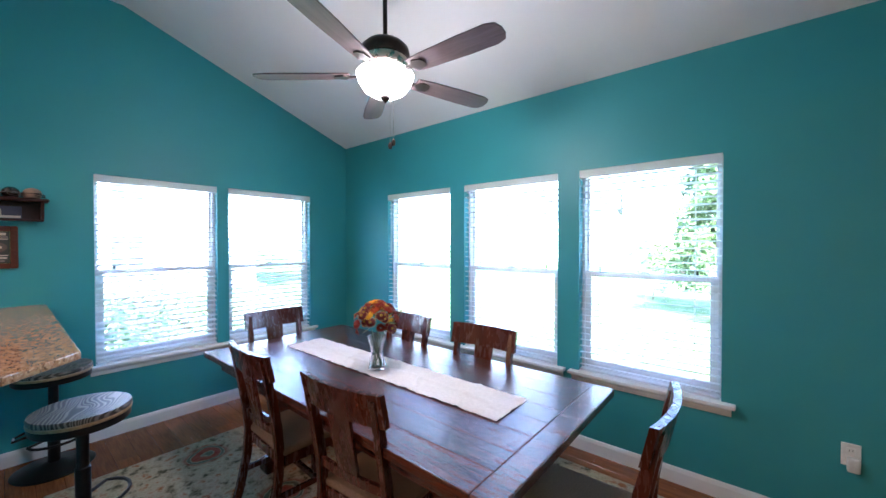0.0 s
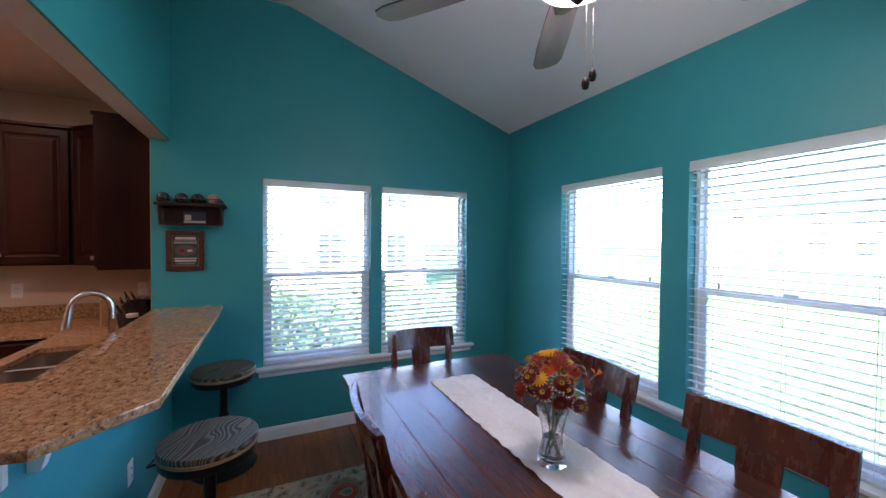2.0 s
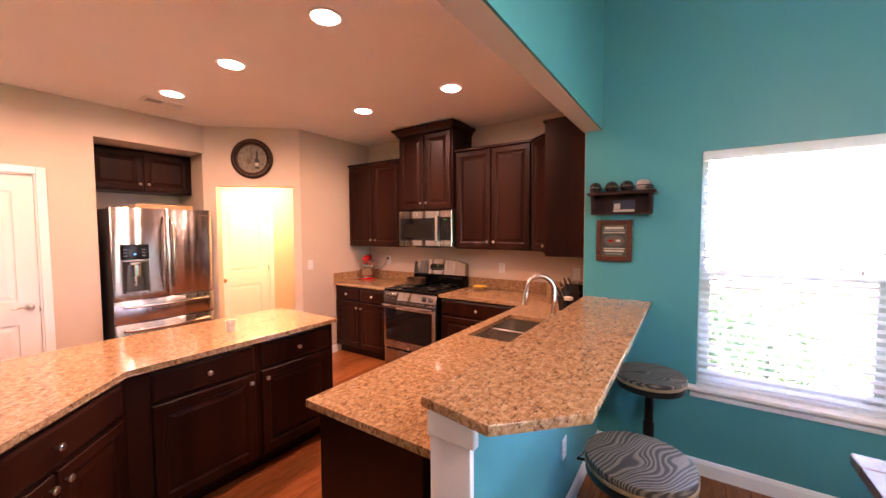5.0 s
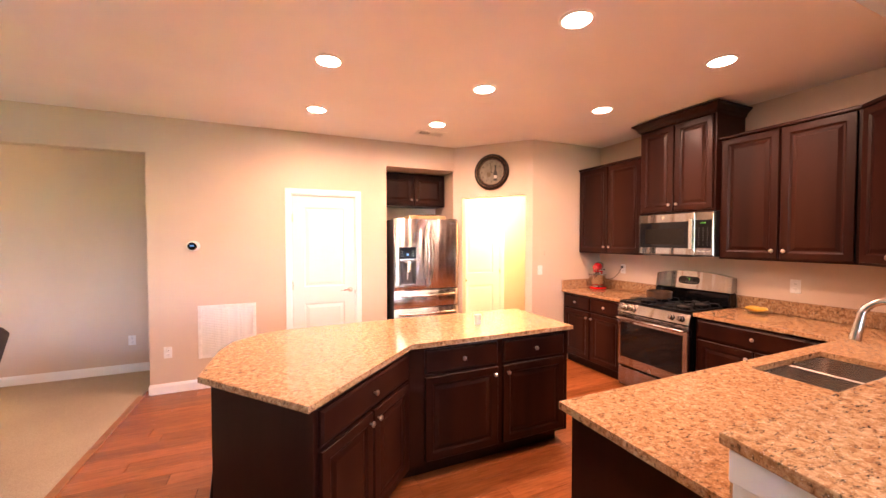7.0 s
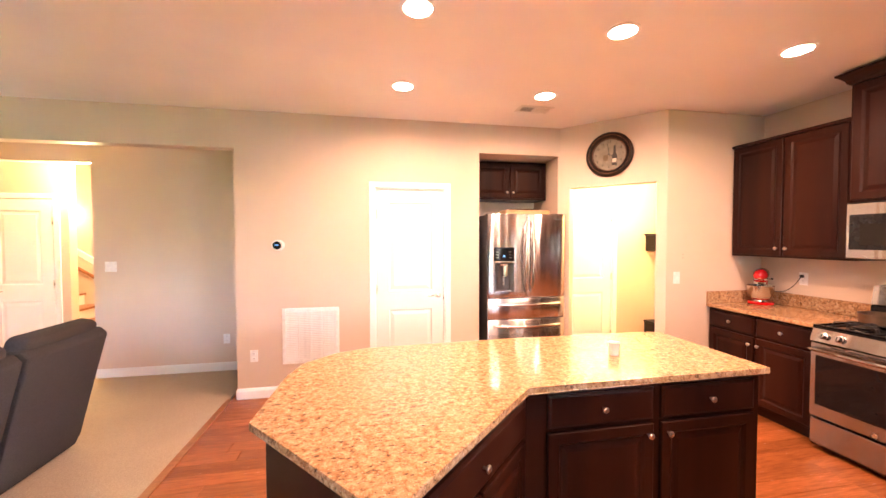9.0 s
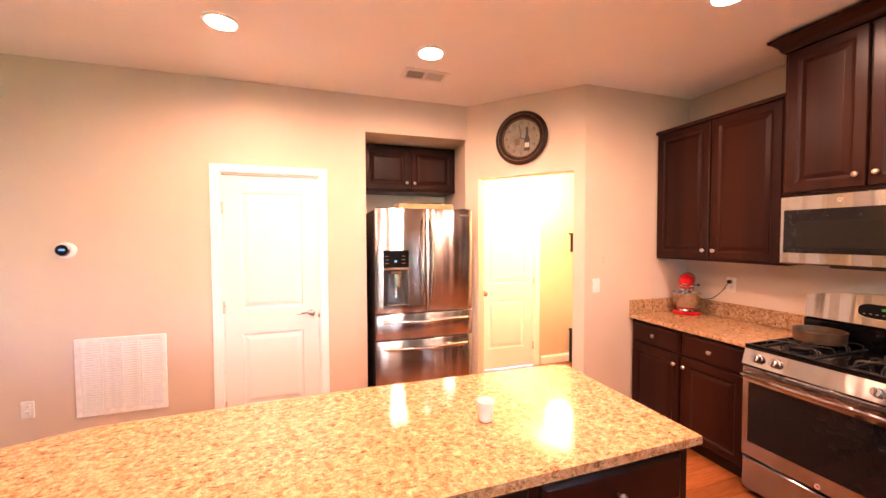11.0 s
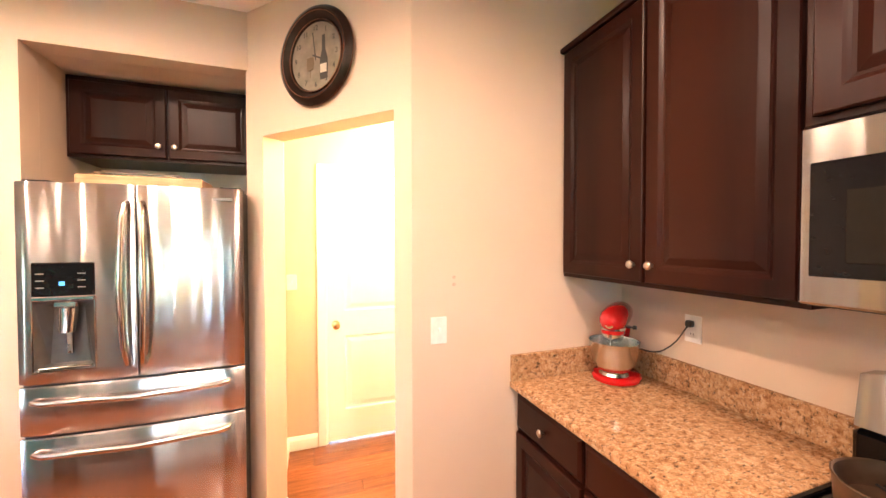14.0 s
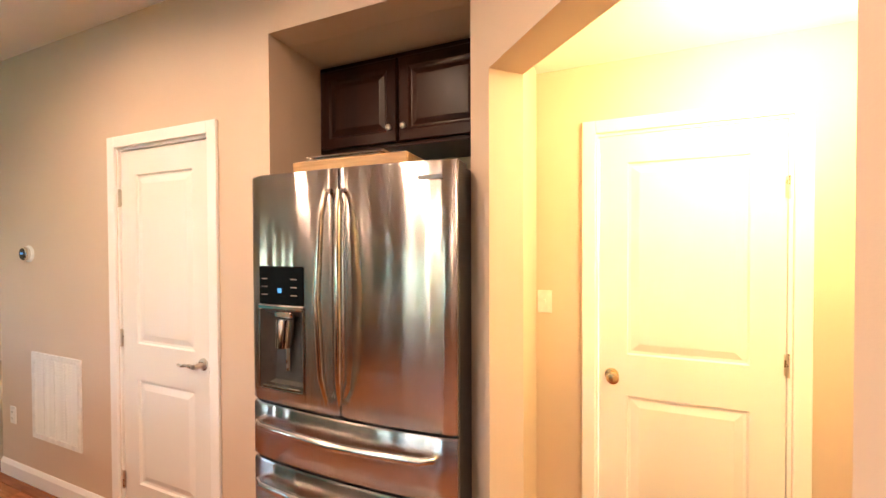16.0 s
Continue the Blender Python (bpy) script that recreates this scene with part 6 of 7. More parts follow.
# ---- living room and foyer ----
def sofa_seat(y0, y1):
    t = thing("recliner", "dark grey upholstered recliner sofa seat, seen from behind", "sofa", pose(1.58, (y0 + y1) / 2, 0.004), "sofa seats")
    w = (y1 - y0) / 2 - 0.012
    bm = bmesh.new()
    box(bm, (0.05, -w, 0.03), (0.95, w, 0.46), 0.03, 3)
    part("seat_base", bm, SOFACLOTH, t, smooth=True)
    bm = bmesh.new()
    pts = [(0.0, 0.02), (-0.03, 0.10), (-0.235, 0.865), (-0.19, 0.915), (-0.02, 0.91), (0.10, 0.80), (0.30, 0.42), (0.28, 0.05)]
    a = [bm.verts.new((x, -w, z)) for x, z in pts]
    b = [bm.verts.new((x, w, z)) for x, z in pts]
    bm.faces.new(a)
    bm.faces.new(list(reversed(b)))
    for i in range(len(pts)):
        bm.faces.new((a[i], a[(i + 1) % len(pts)], b[(i + 1) % len(pts)], b[i]))
    bmesh.ops.bevel(bm, geom=bm.edges[:], offset=0.022, segments=3, affect="EDGES", profile=0.6)
    part("backrest", bm, SOFACLOTH, t, smooth=True)
    bm = bmesh.new()
    box(bm, (0.10, -w + 0.03, 0.60), (0.24, w - 0.03, 0.975), 0.06, 4)
    part("back_cushion", bm, SOFACLOTH, t, smooth=True, m=pose(-0.07, 0, 0, 0, -14))
    bm = bmesh.new()
    box(bm, (0.25, -w + 0.02, 0.42), (0.97, w - 0.02, 0.52), 0.05, 3)
    part("seat_cushion", bm, SOFACLOTH, t, smooth=True)
    bm = bmesh.new()
    box(bm, (0.08, -w + 0.04, -0.004), (0.9, w - 0.04, 0.035))
    part("skid_base", bm, BLACKPLASTIC, t)
    bm = bmesh.new()
    tube(bm, [(0.0, w + 0.004, 0.42), (-0.02, w + 0.004, 0.34), (0.03, w + 0.004, 0.26), (-0.01, w + 0.004, 0.10)], 0.026, 8)
    part("side_strap", bm, BLACKPLASTIC, t, smooth=True)


sofa_seat(-3.48, -2.80)
sofa_seat(-2.79, -2.11)
sofa_seat(-2.10, -1.42)
bm = bmesh.new()
box(bm, (1.72, -3.66, 0.004), (2.58, -3.50, 0.62), 0.05, 3)
tagged(part("sofa_arm", bm, SOFACLOTH, None, "", True), "padded dark grey sofa arm", "sofa")

# foyer beyond the far doorway
wall("wall_foyer_door", CREAM, "x", 2.99, EAST, -5.50, -5.62, 0, 2.88, (), "cream foyer wall with a white door")
wall("wall_foyer_west", CREAM, "y", -7.1, BACKY - 0.1, 1.75, 1.63, 0, 2.88)
wall("wall_foyer_back", CREAM, "x", 1.6, EAST + 0.1, -7.0, -7.1, 0, 2.88)
d3 = thing("door_3", "closed white two-panel foyer door with lever handle", "door", pose(3.82, -5.50, 0.012, 0, 0, 180), "", "structure")
casing(d3, 0.68, 2.05)
lf = panel_leaf(d3, 0.67, 2.04, -0.012)
lf.matrix_basis = pose(0.005, 0, 0)
lever(lf, 0.07, -0.012, 0.95, 1)
for z in (0.25, 1.02, 1.78):
    hinge(d3, 0.672, z, -0.010)
st = thing("staircase", "wooden staircase with white skirt and oak handrail", "stairs", pose(0, 0, 0.012), "", "structure")
for i in range(5):
    x0 = 3.05 + 0.25 * i
    riser = bpart("riser", WHITE, st, (x0 + 0.03, -6.975, 0.0), (4.29, -6.05, 0.18 * (i + 1) - 0.03), 0) if i == 0 else bpart("riser", WHITE, st, (x0 + 0.03, -6.975, 0.18 * i), (4.29, -6.05, 0.18 * (i + 1) - 0.03), 0)
    bpart("tread", HANDRAIL, st, (x0, -6.975, 0.18 * (i + 1) - 0.03), (4.29, -6.03, 0.18 * (i + 1)), 0.006)


def sloped_board(name, x0, z0, x1, z1, h, y0, y1, mat):
    bm = bmesh.new()
    v = [bm.verts.new(p) for y in (y0, y1) for p in ((x0, y, z0 - h), (x0, y, z0), (x1, y, z1), (x1, y, z1 - h))]
    for f in ((0, 1, 2, 3), (7, 6, 5, 4), (1, 5, 6, 2), (0, 4, 5, 1), (3, 2, 6, 7), (0, 3, 7, 4)):
        bm.faces.new([v[k] for k in f])
    return part(name, bm, mat, st)


sloped_board("skirt_board", 3.0, -0.44 + 0.55, 4.29, 0.57 + 0.20, 0.26, -6.998, -6.978, WHITE)
sloped_board("upper_trim", 3.0, 0.78, 4.29, 1.68, 0.10, -6.998, -6.96, WHITE)
bm = bmesh.new()
tube(bm, [(3.2, -6.93, 0.66), (4.28, -6.93, 1.375)], 0.025, 12)
rail = part("handrail", bm, HANDRAIL, st, smooth=True)
for x in (3.5, 4.0):
    bm = bmesh.new()
    z = 0.66 + 0.662 * (x - 3.2)
    tube(bm, [(x, -6.999, z - 0.06), (x, -6.95, z - 0.06), (x, -6.93, z - 0.02)], 0.007, 8)
    part("rail_bracket", bm, NICKEL, st, smooth=True)
fl = thing("foyer_lamp", "lit white glass wall lamp by the stairs", "lamp", pose(4.02, -6.9, 1.95))
bm = bmesh.new()
lathe(bm, [(0.03, -0.06), (0.07, -0.03), (0.085, 0.02), (0.08, 0.05)], seg=24)
part("shade", bm, LAMPGLASS, fl, smooth=True)
bpart("bracket", NICKEL, fl, (-0.02, -0.1, -0.02), (0.02, -0.04, 0.02), 0.004)

# ---- dining room ----
tb = thing("dining_table", "long dark distressed plank dining table", "table", pose(-1.43, 1.635, 0))
TL, TW, TZ = 2.46, 1.17, 0.780
tt = bpart("tabletop", TABLEWOOD, tb, (-TL / 2 + 0.012, -TW / 2 + 0.012, TZ - 0.045), (TL / 2 - 0.012, TW / 2 - 0.012, TZ - 0.012), 0.004)
nb = 8
for k in range(nb):
    y0 = -TW / 2 + TW * k / nb
    bm = bmesh.new()
    box(bm, (-TL / 2 + 0.109, y0 + 0.0007, TZ - 0.040), (TL / 2 - 0.109, y0 + TW / nb - 0.0007, TZ - random.uniform(0, 0.001)), 0.002)
    part("plank", bm, TABLEWOOD, tt)
for s in (-1, 1):
    bm = bmesh.new()
    box(bm, (s * (TL / 2 - 0.108), -TW / 2, TZ - 0.045), (s * TL / 2, TW / 2, TZ - 0.0005), 0.005)
    part("end_board", bm, TABLEWOOD, tt)
for s in (-1, 1):
    bpart("apron", TABLEWOOD, tb, (-TL / 2 + 0.10, s * (TW / 2 - 0.09) - 0.012, TZ - 0.135), (TL / 2 - 0.10, s * (TW / 2 - 0.09) + 0.012, TZ - 0.046), 0.003)
    bpart("apron", TABLEWOOD, tb, (s * (TL / 2 - 0.10) - 0.012, -TW / 2 + 0.105, TZ - 0.135), (s * (TL / 2 - 0.10) + 0.012, TW / 2 - 0.105, TZ - 0.046), 0.003)
for s in (-1, 1):
    x = s * 0.72
    bm = bmesh.new()
    lathe(bm, [(0.075, 0.10), (0.075, 0.18), (0.055, 0.22), (0.085, 0.34), (0.09, 0.42), (0.055, 0.56), (0.075, 0.62), (0.075, 0.655)], (x, -0.20, 0), 20)
    lathe(bm, [(0.075, 0.10), (0.075, 0.18), (0.055, 0.22), (0.085, 0.34), (0.09, 0.42), (0.055, 0.56), (0.075, 0.62), (0.075, 0.655)], (x, 0.20, 0), 20)
    part("pedestal", bm, TABLEWOOD, tb, smooth=True)
    bm = bmesh.new()
    box(bm, (x - 0.06, -0.40, 0.014), (x + 0.06, 0.40, 0.10), 0.02, 2)
    part("foot", bm, TABLEWOOD, tb)
    bm = bmesh.new()
    box(bm, (x - 0.06, -0.38, 0.655), (x + 0.06, 0.38, TZ - 0.046), 0.008)
    part("cross_beam", bm, TABLEWOOD, tb)
bpart("stretcher", TABLEWOOD, tb, (-0.655, -0.05, 0.13), (0.655, 0.05, 0.20), 0.008)


def dining_chair(m, label):
    """Mahogany chair: front at -y, back at +y, curved posts, wide crest rail and centre splat."""
    t = thing("dining_chair", label, "chair", m, "chairs round the table")
    bm = bmesh.new()
    box(bm, (-0.225, -0.22, 0.435), (0.225, 0.21, 0.475), 0.018, 3)
    part("seat", bm, UPHOLST, t, "tan upholstered seat", smooth=True)
    bm = bmesh.new()
    for p0, p1 in (((-0.21, -0.225, 0.385), (0.21, -0.20, 0.437)), ((-0.21, 0.19, 0.385), (0.21, 0.215, 0.437)), ((-0.225, -0.2, 0.385), (-0.20, 0.19, 0.437)), ((0.20, -0.2, 0.385), (0.225, 0.19, 0.437))):
        box(bm, p0, p1, 0.003)
    part("seat_frame", bm, CHAIRWOOD, t)
    for s in (-1, 1):
        bm = bmesh.new()
        lathe(bm, [(0.020, 0.002), (0.022, 0.02), (0.027, 0.39)], (s * 0.20, -0.20, 0), 4, Matrix.Rotation(radians(45), 3, "Z"))
        part("leg", bm, CHAIRWOOD, t)
        # back post: sweeps back below and above the seat
        prof = [(0.30, 0.002), (0.265, 0.12), (0.225, 0.30), (0.215, 0.44), (0.225, 0.58), (0.250, 0.74), (0.285, 0.90), (0.298, 0.955)]
        bm = bmesh.new()
        loops = []
        for y, z in prof:
            d = 0.022 if z < 0.8 else 0.017
            loops.append([bm.verts.new((s * 0.205 + ex * 0.017, y + ey * d, z)) for ex, ey in ((-1, -1), (1, -1), (1, 1), (-1, 1))])
        for a, b in zip(loops, loops[1:]):
            for i in range(4):
                bm.faces.new((a[i], a[(i + 1) % 4], b[(i + 1) % 4], b[i]))
        bm.faces.new(loops[-1])
        bm.faces.new(list(reversed(loops[0])))
        bmesh.ops.bevel(bm, geom=[e for e in bm.edges if abs(e.verts[0].co.z - e.verts[1].co.z) > 0.03], offset=0.004, segments=1, affect="EDGES")
        part("back_post", bm, CHAIRWOOD, t)

    def curved_rail(name, z0, z1, half, thick, y_low, y_high, curve):
        bm = bmesh.new()
        n = 10
        cols = []
        for k in range(n + 1):
            u = 2 * k / n - 1
            x = u * half
            dy = curve * (1 - u * u)
            cols.append([bm.verts.new((x, y + dy + o, z)) for y, z, o in ((y_low, z0, -thick), (y_high, z1, -thick), (y_high, z1, thick), (y_low, z0, thick))])
        for a, b in zip(cols, cols[1:]):
            for i in range(4):
                bm.faces.new((a[i], a[(i + 1) % 4], b[(i + 1) % 4], b[i]))
        bm.faces.new(cols[0])
        bm.faces.new(list(reversed(cols[-1])))
        bmesh.ops.bevel(bm, geom=[e for e in bm.edges if e.calc_face_angle(0) > 0.6], offset=0.004, segments=2, affect="EDGES")
        return part(name, bm, CHAIRWOOD, t, smooth=True)

    curved_rail("crest_rail", 0.845, 0.980, 0.245, 0.013, 0.262, 0.292, 0.034)
    curved_rail("lower_rail", 0.545, 0.585, 0.190, 0.010, 0.222, 0.226, 0.014)
    bm = bmesh.new()
    lo = [(-0.062, 0.583, 0.240), (0.062, 0.583, 0.240)]
    hi = [(-0.068, 0.850, 0.292), (0.068, 0.850, 0.292)]
    pts = lo + [hi[1], hi[0]]
    a = [bm.verts.new((x, y - 0.007, z)) for x, z, y in pts]
    b = [bm.verts.new((x, y + 0.007, z)) for x, z, y in pts]
    bm.faces.new(a)
    bm.faces.new(list(reversed(b)))
    for i in range(4):
        bm.faces.new((a[i], a[(i + 1) % 4], b[(i + 1) % 4], b[i]))
    part("centre_splat", bm, CHAIRWOOD, t)
    bpart("stretcher", CHAIRWOOD, t, (-0.19, -0.01, 0.20), (0.19, 0.01, 0.235), 0.003)
    for s in (-1, 1):
        bpart("side_stretcher", CHAIRWOOD, t, (s * 0.20 - 0.010, -0.185, 0.205), (s * 0.20 + 0.010, 0.235, 0.235), 0.003)
    return t


LBL = "mahogany dining chair with wide crest rail tucked under the table"
SEATZ = 0.0135
chair = dining_chair(pose(-1.02, 1.935, SEATZ, 0, 0, 3), LBL)
copy_thing(chair, pose(-1.755, 1.92, SEATZ, 0, 0, -2))
copy_thing(chair, pose(-1.705, 1.262, SEATZ, 0, 0, 178))
copy_thing(chair, pose(-0.95, 1.292, SEATZ, 0, 0, 185))
e = copy_thing(chair, pose(-2.47, 1.61, SEATZ, 0, 0, 90))
e["label"] = "mahogany dining chair at the table's head by the windows"
e = copy_thing(chair, pose(-0.165, 1.630, SEATZ, 0, 0, -88))
e["label"] = "mahogany dining chair at the table's end, slightly turned"

# table runner, slightly creased cloth
bm = bmesh.new()
nx, ny = 200, 24
x0, x1, y0, y1 = -2.33, -0.485, 1.50, 1.79
for j in range(ny + 1):
    for i in range(nx + 1):
        u, v_ = i / nx, j / ny
        x, y = x0 + (x1 - x0) * u, y0 + (y1 - y0) * v_
        if j in (0, ny):
            y += 0.0022 * math.sin(u * 150)
        fold = sum(math.exp(-((u - c + 0.02 * math.sin(9 * v_ + 5 * c)) / 0.006) ** 2) for c in (0.14, 0.33, 0.48, 0.69, 0.86)) + math.exp(-((v_ - 0.5 + 0.05 * math.sin(7 * u)) / 0.05) ** 2)
        h = 0.006 * fold + 0.009 * abs(noise.noise(Vector((x * 9 + y * 6, y * 11 - x * 4, 0)))) + 0.0016 * noise.noise(Vector((x * 26, y * 30, 3)))
        bm.verts.new((x, y, TZ + 0.004 + h))
bm.verts.ensure_lookup_table()
for j in range(ny):
    for i in range(nx):
        k = j * (nx + 1) + i
        bm.faces.new((bm.verts[k], bm.verts[k + 1], bm.verts[k + nx + 2], bm.verts[k + nx + 1]))
r = bmesh.ops.extrude_face_region(bm, geom=bm.faces[:])
for q in r["geom"]:
    if isinstance(q, bmesh.types.BMVert):
        q.co.z -= 0.0025
tagged(part("table_runner", bm, LINEN, None, "", True), "off-white linen runner along the dining table", "table runner")

# vase with autumn flowers
vs = thing("vase", "clear glass vase of autumn chrysanthemums on the runner", "vase", pose(-1.400, 1.60, TZ + 0.006) @ Matrix.Diagonal((1.1, 1.1, 1.0, 1)))
bm = bmesh.new()
lathe(bm, [(0.042, 0), (0.050, 0.004), (0.046, 0.03), (0.034, 0.09), (0.036, 0.13), (0.050, 0.19), (0.054, 0.205), (0.0515, 0.205), (0.047, 0.19), (0.033, 0.13), (0.031, 0.09), (0.042, 0.03), (0.03, 0.014)], seg=32)
part("glass_body", bm, GLASS, vs, smooth=True)
bm = bmesh.new()
lathe(bm, [(0.029, 0.0155), (0.0405, 0.032), (0.0305, 0.09), (0.0305, 0.10)], seg=24)
part("water", bm, glass_material("vase_water", (0.96, 0.98, 0.97)), vs, smooth=True)
STEM = plain("flower_stem", (0.10, 0.17, 0.06), 0.6)
bm = bmesh.new()
for k in range(6):
    a = 2.4 * k
    tube(bm, [(0.02 * math.cos(a + 2), 0.02 * math.sin(a + 2), 0.02), (0.012 * math.cos(a), 0.012 * math.sin(a), 0.13), (0.04 * math.cos(a), 0.04 * math.sin(a), 0.24)], 0.0022, 5)
part("stems", bm, STEM, vs)


def petal(name, heart, body, tip, size=0.033):
    """Petal colours run from the flower's heart to its tips."""
    m, nt, b = material(name, 0.6, 0, 0.25)
    far = nt.nodes.new("ShaderNodeVectorMath")
    far.operation = "LENGTH"
    nt.links.new(coords(nt, (1, 1, 0)), far.inputs[0])
    span = nt.nodes.new("ShaderNodeMath")
    span.operation = "DIVIDE"
    span.inputs[1].default_value = size
    nt.links.new(far.outputs["Value"], span.inputs[0])
    nt.links.new(ramp(nt, span.outputs[0], [(0.16, heart), (0.30, body), (0.72, body), (0.95, tip)]), b.inputs["Base Color"])
    return m


FLOWERS = [petal("petal_rust", (0.20, 0.05, 0.006), (0.21, 0.015, 0.005), (0.33, 0.035, 0.007)), petal("petal_yellow", (0.55, 0.20, 0.004), (0.72, 0.36, 0.006), (0.80, 0.45, 0.02)), petal("petal_burgundy", (0.50, 0.32, 0.02), (0.10, 0.006, 0.005), (0.55, 0.30, 0.10)), petal("petal_orange", (0.25, 0.05, 0.005), (0.45, 0.06, 0.006), (0.50, 0.10, 0.01))]


def flower_mesh(r, petals, mat, center_mat=None):
    bm = bmesh.new()
    for ring, (n, rr, up) in enumerate(((petals, r, 0.004), (petals - 3, r * 0.8, 0.010), (petals - 6, r * 0.58, 0.016), (6, r * 0.35, 0.020))):
        for k in range(n):
            a = 2 * math.pi * (k + 0.4 * ring) / n
            w = 0.72 * math.pi * rr / n
            c, s = math.cos(a), math.sin(a)
            lift = 0.35 * r * (rr / r) ** 2 * (0.5 if ring == 0 else 0.2)
            p = [(0.1 * r, 0, up), (0.6 * rr, -w, up + 0.004), (rr, -0.35 * w, up + lift), (rr, 0.35 * w, up + lift), (0.6 * rr, w, up + 0.004)]
            bm.faces.new([bm.verts.new((x * c - y * s, x * s + y * c, z)) for x, y, z in p])
    return bm


meshes = []
for i, mt in enumerate(FLOWERS):
    meshes.append(part("flower_head", flower_mesh(0.033, 15, mt), mt, vs, m=pose(0, 0, 0.25)))
random.seed(5)
heads = []
bm = bmesh.new()
for k in range(26):
    a, el, l = 2.4 * k, radians(-30 + 4 * k), 0.085 + 0.012 * (k % 3)
    u = Vector((math.cos(el) * math.cos(a), math.cos(el) * math.sin(a), math.sin(el)))
    w = u.orthogonal().normalized() * 0.011
    c = Vector((0, 0, 0.285))
    bm.faces.new([bm.verts.new(c + q) for q in (u * l * 0.4, u * l * 0.75 + w, u * l * 1.12, u * l * 0.75 - w)])
part("leaves", bm, STEM, vs)
for k in range(56):
    u, a = random.random(), random.uniform(0, 2 * math.pi)
    el = radians(-35 + 122 * math.sqrt(u))
    R = 0.114 + random.uniform(-0.014, 0.014)
    heads.append((Vector((R * 1.05 * math.cos(el) * math.cos(a), R * 1.05 * math.cos(el) * math.sin(a), 0.288 + R * 0.92 * math.sin(el))), a, el))
for k, (p, a, el) in enumerate(heads):
    q = (p - Vector((0, 0, 0.265))).to_track_quat("Z", "Y").to_matrix().to_4x4()
    ob = meshes[0] if k == 0 else None
    i = random.choices((0, 1, 2, 3), (4, 2, 7, 1))[0]
    mm = Matrix.Translation(p) @ q @ pose(0, 0, 0, 0, 0, random.uniform(0, 360)) @ Matrix.Scale(random.uniform(0.75, 1.05), 4)
    if k < 4:
        meshes[k].matrix_basis = mm
    else:
        again(meshes[i], vs, mm)
sp = thing("flower_sprig", "single rust flower reaching out of the vase", "flower", pose(-1.400, 1.60, TZ + 0.006) @ Matrix.Diagonal((1.1, 1.1, 1.0, 1)))
bm = bmesh.new()
tube(bm, [(0, 0, 0.15), (0.05, 0.06, 0.27), (0.085, 0.105, 0.345)], 0.002, 5)
part("stem", bm, STEM, sp)
bm = bmesh.new()
for k in range(5):
    a = 1.26 * k
    bm.faces.new([bm.verts.new(p) for p in ((0.085, 0.105, 0.343), (0.085 + 0.022 * math.cos(a), 0.105 + 0.022 * math.sin(a), 0.355), (0.085 + 0.024 * math.cos(a + 0.6), 0.105 + 0.024 * math.sin(a + 0.6), 0.362))])
part("petals", bm, FLOWERS[3], sp)

# rug
bm = bmesh.new()
box(bm, (-2.94, 0.27, 0.001), (0.10, 2.70, 0.013), 0.004)
tagged(part("area_rug", bm, RUG), "beige floral wool rug under the dining table", "rug")


def bar_stool(m):
    t = thing("bar_stool", "round bar stool with zebra-grain wood seat and black pedestal", "stool", m, "breakfast bar stools")
    bm = bmesh.new()
    lathe(bm, [(0.19, 0.672), (0.200, 0.674), (0.203, 0.690), (0.198, 0.700), (0.10, 0.7005)], seg=48)
    part("seat", bm, STOOLWOOD, t, smooth=True)
    bm = bmesh.new()
    lathe(bm, [(0.15, 0.655), (0.198, 0.655), (0.203, 0.660), (0.203, 0.672), (0.15, 0.6725)], seg=48)
    part("seat_rim", bm, OAKPLAIN, t, smooth=True)
    bm = bmesh.new()
    lathe(bm, [(0.14, 0.612), (0.192, 0.616), (0.198, 0.625), (0.198, 0.655), (0.15, 0.656)], seg=40)
    part("seat_pan", bm, BLACKMETAL, t, smooth=True)
    bm = bmesh.new()
    lathe(bm, [(0.032, 0.012), (0.032, 0.38), (0.026, 0.385), (0.026, 0.613)], seg=20)
    part("column", bm, BLACKMETAL, t, smooth=True)
    bm = bmesh.new()
    lathe(bm, [(0.205, 0.0), (0.21, 0.006), (0.20, 0.014), (0.08, 0.026), (0.034, 0.05)], seg=40)
    part("base", bm, BLACKMETAL, t, smooth=True)
    bm = bmesh.new()
    ring = [(0.15 * math.cos(a), -0.06 + 0.13 * math.sin(a), 0.215) for a in [radians(-190 + 20 * k) for k in range(11)]]
    tube(bm, [(0.03, 0.0, 0.215)] + ring[::-1] + [(-0.03, 0.0, 0.215)], 0.009, 8)
    part("footrest", bm, BLACKMETAL, t, smooth=True)
    bm = bmesh.new()
    tube(bm, [(-0.02, 0.08, 0.625), (-0.10, 0.22, 0.60), (-0.02, 0.26, 0.585), (0.04, 0.22, 0.60), (0.02, 0.16, 0.615)], 0.006, 8)
    part("height_lever", bm, BLACKMETAL, t, smooth=True)
    return t


s = bar_stool(pose(-2.330, 0.388, 0.0, 0, 0, 150))
copy_thing(s, pose(-3.350, 0.342, 0.0, 0, 0, 110))

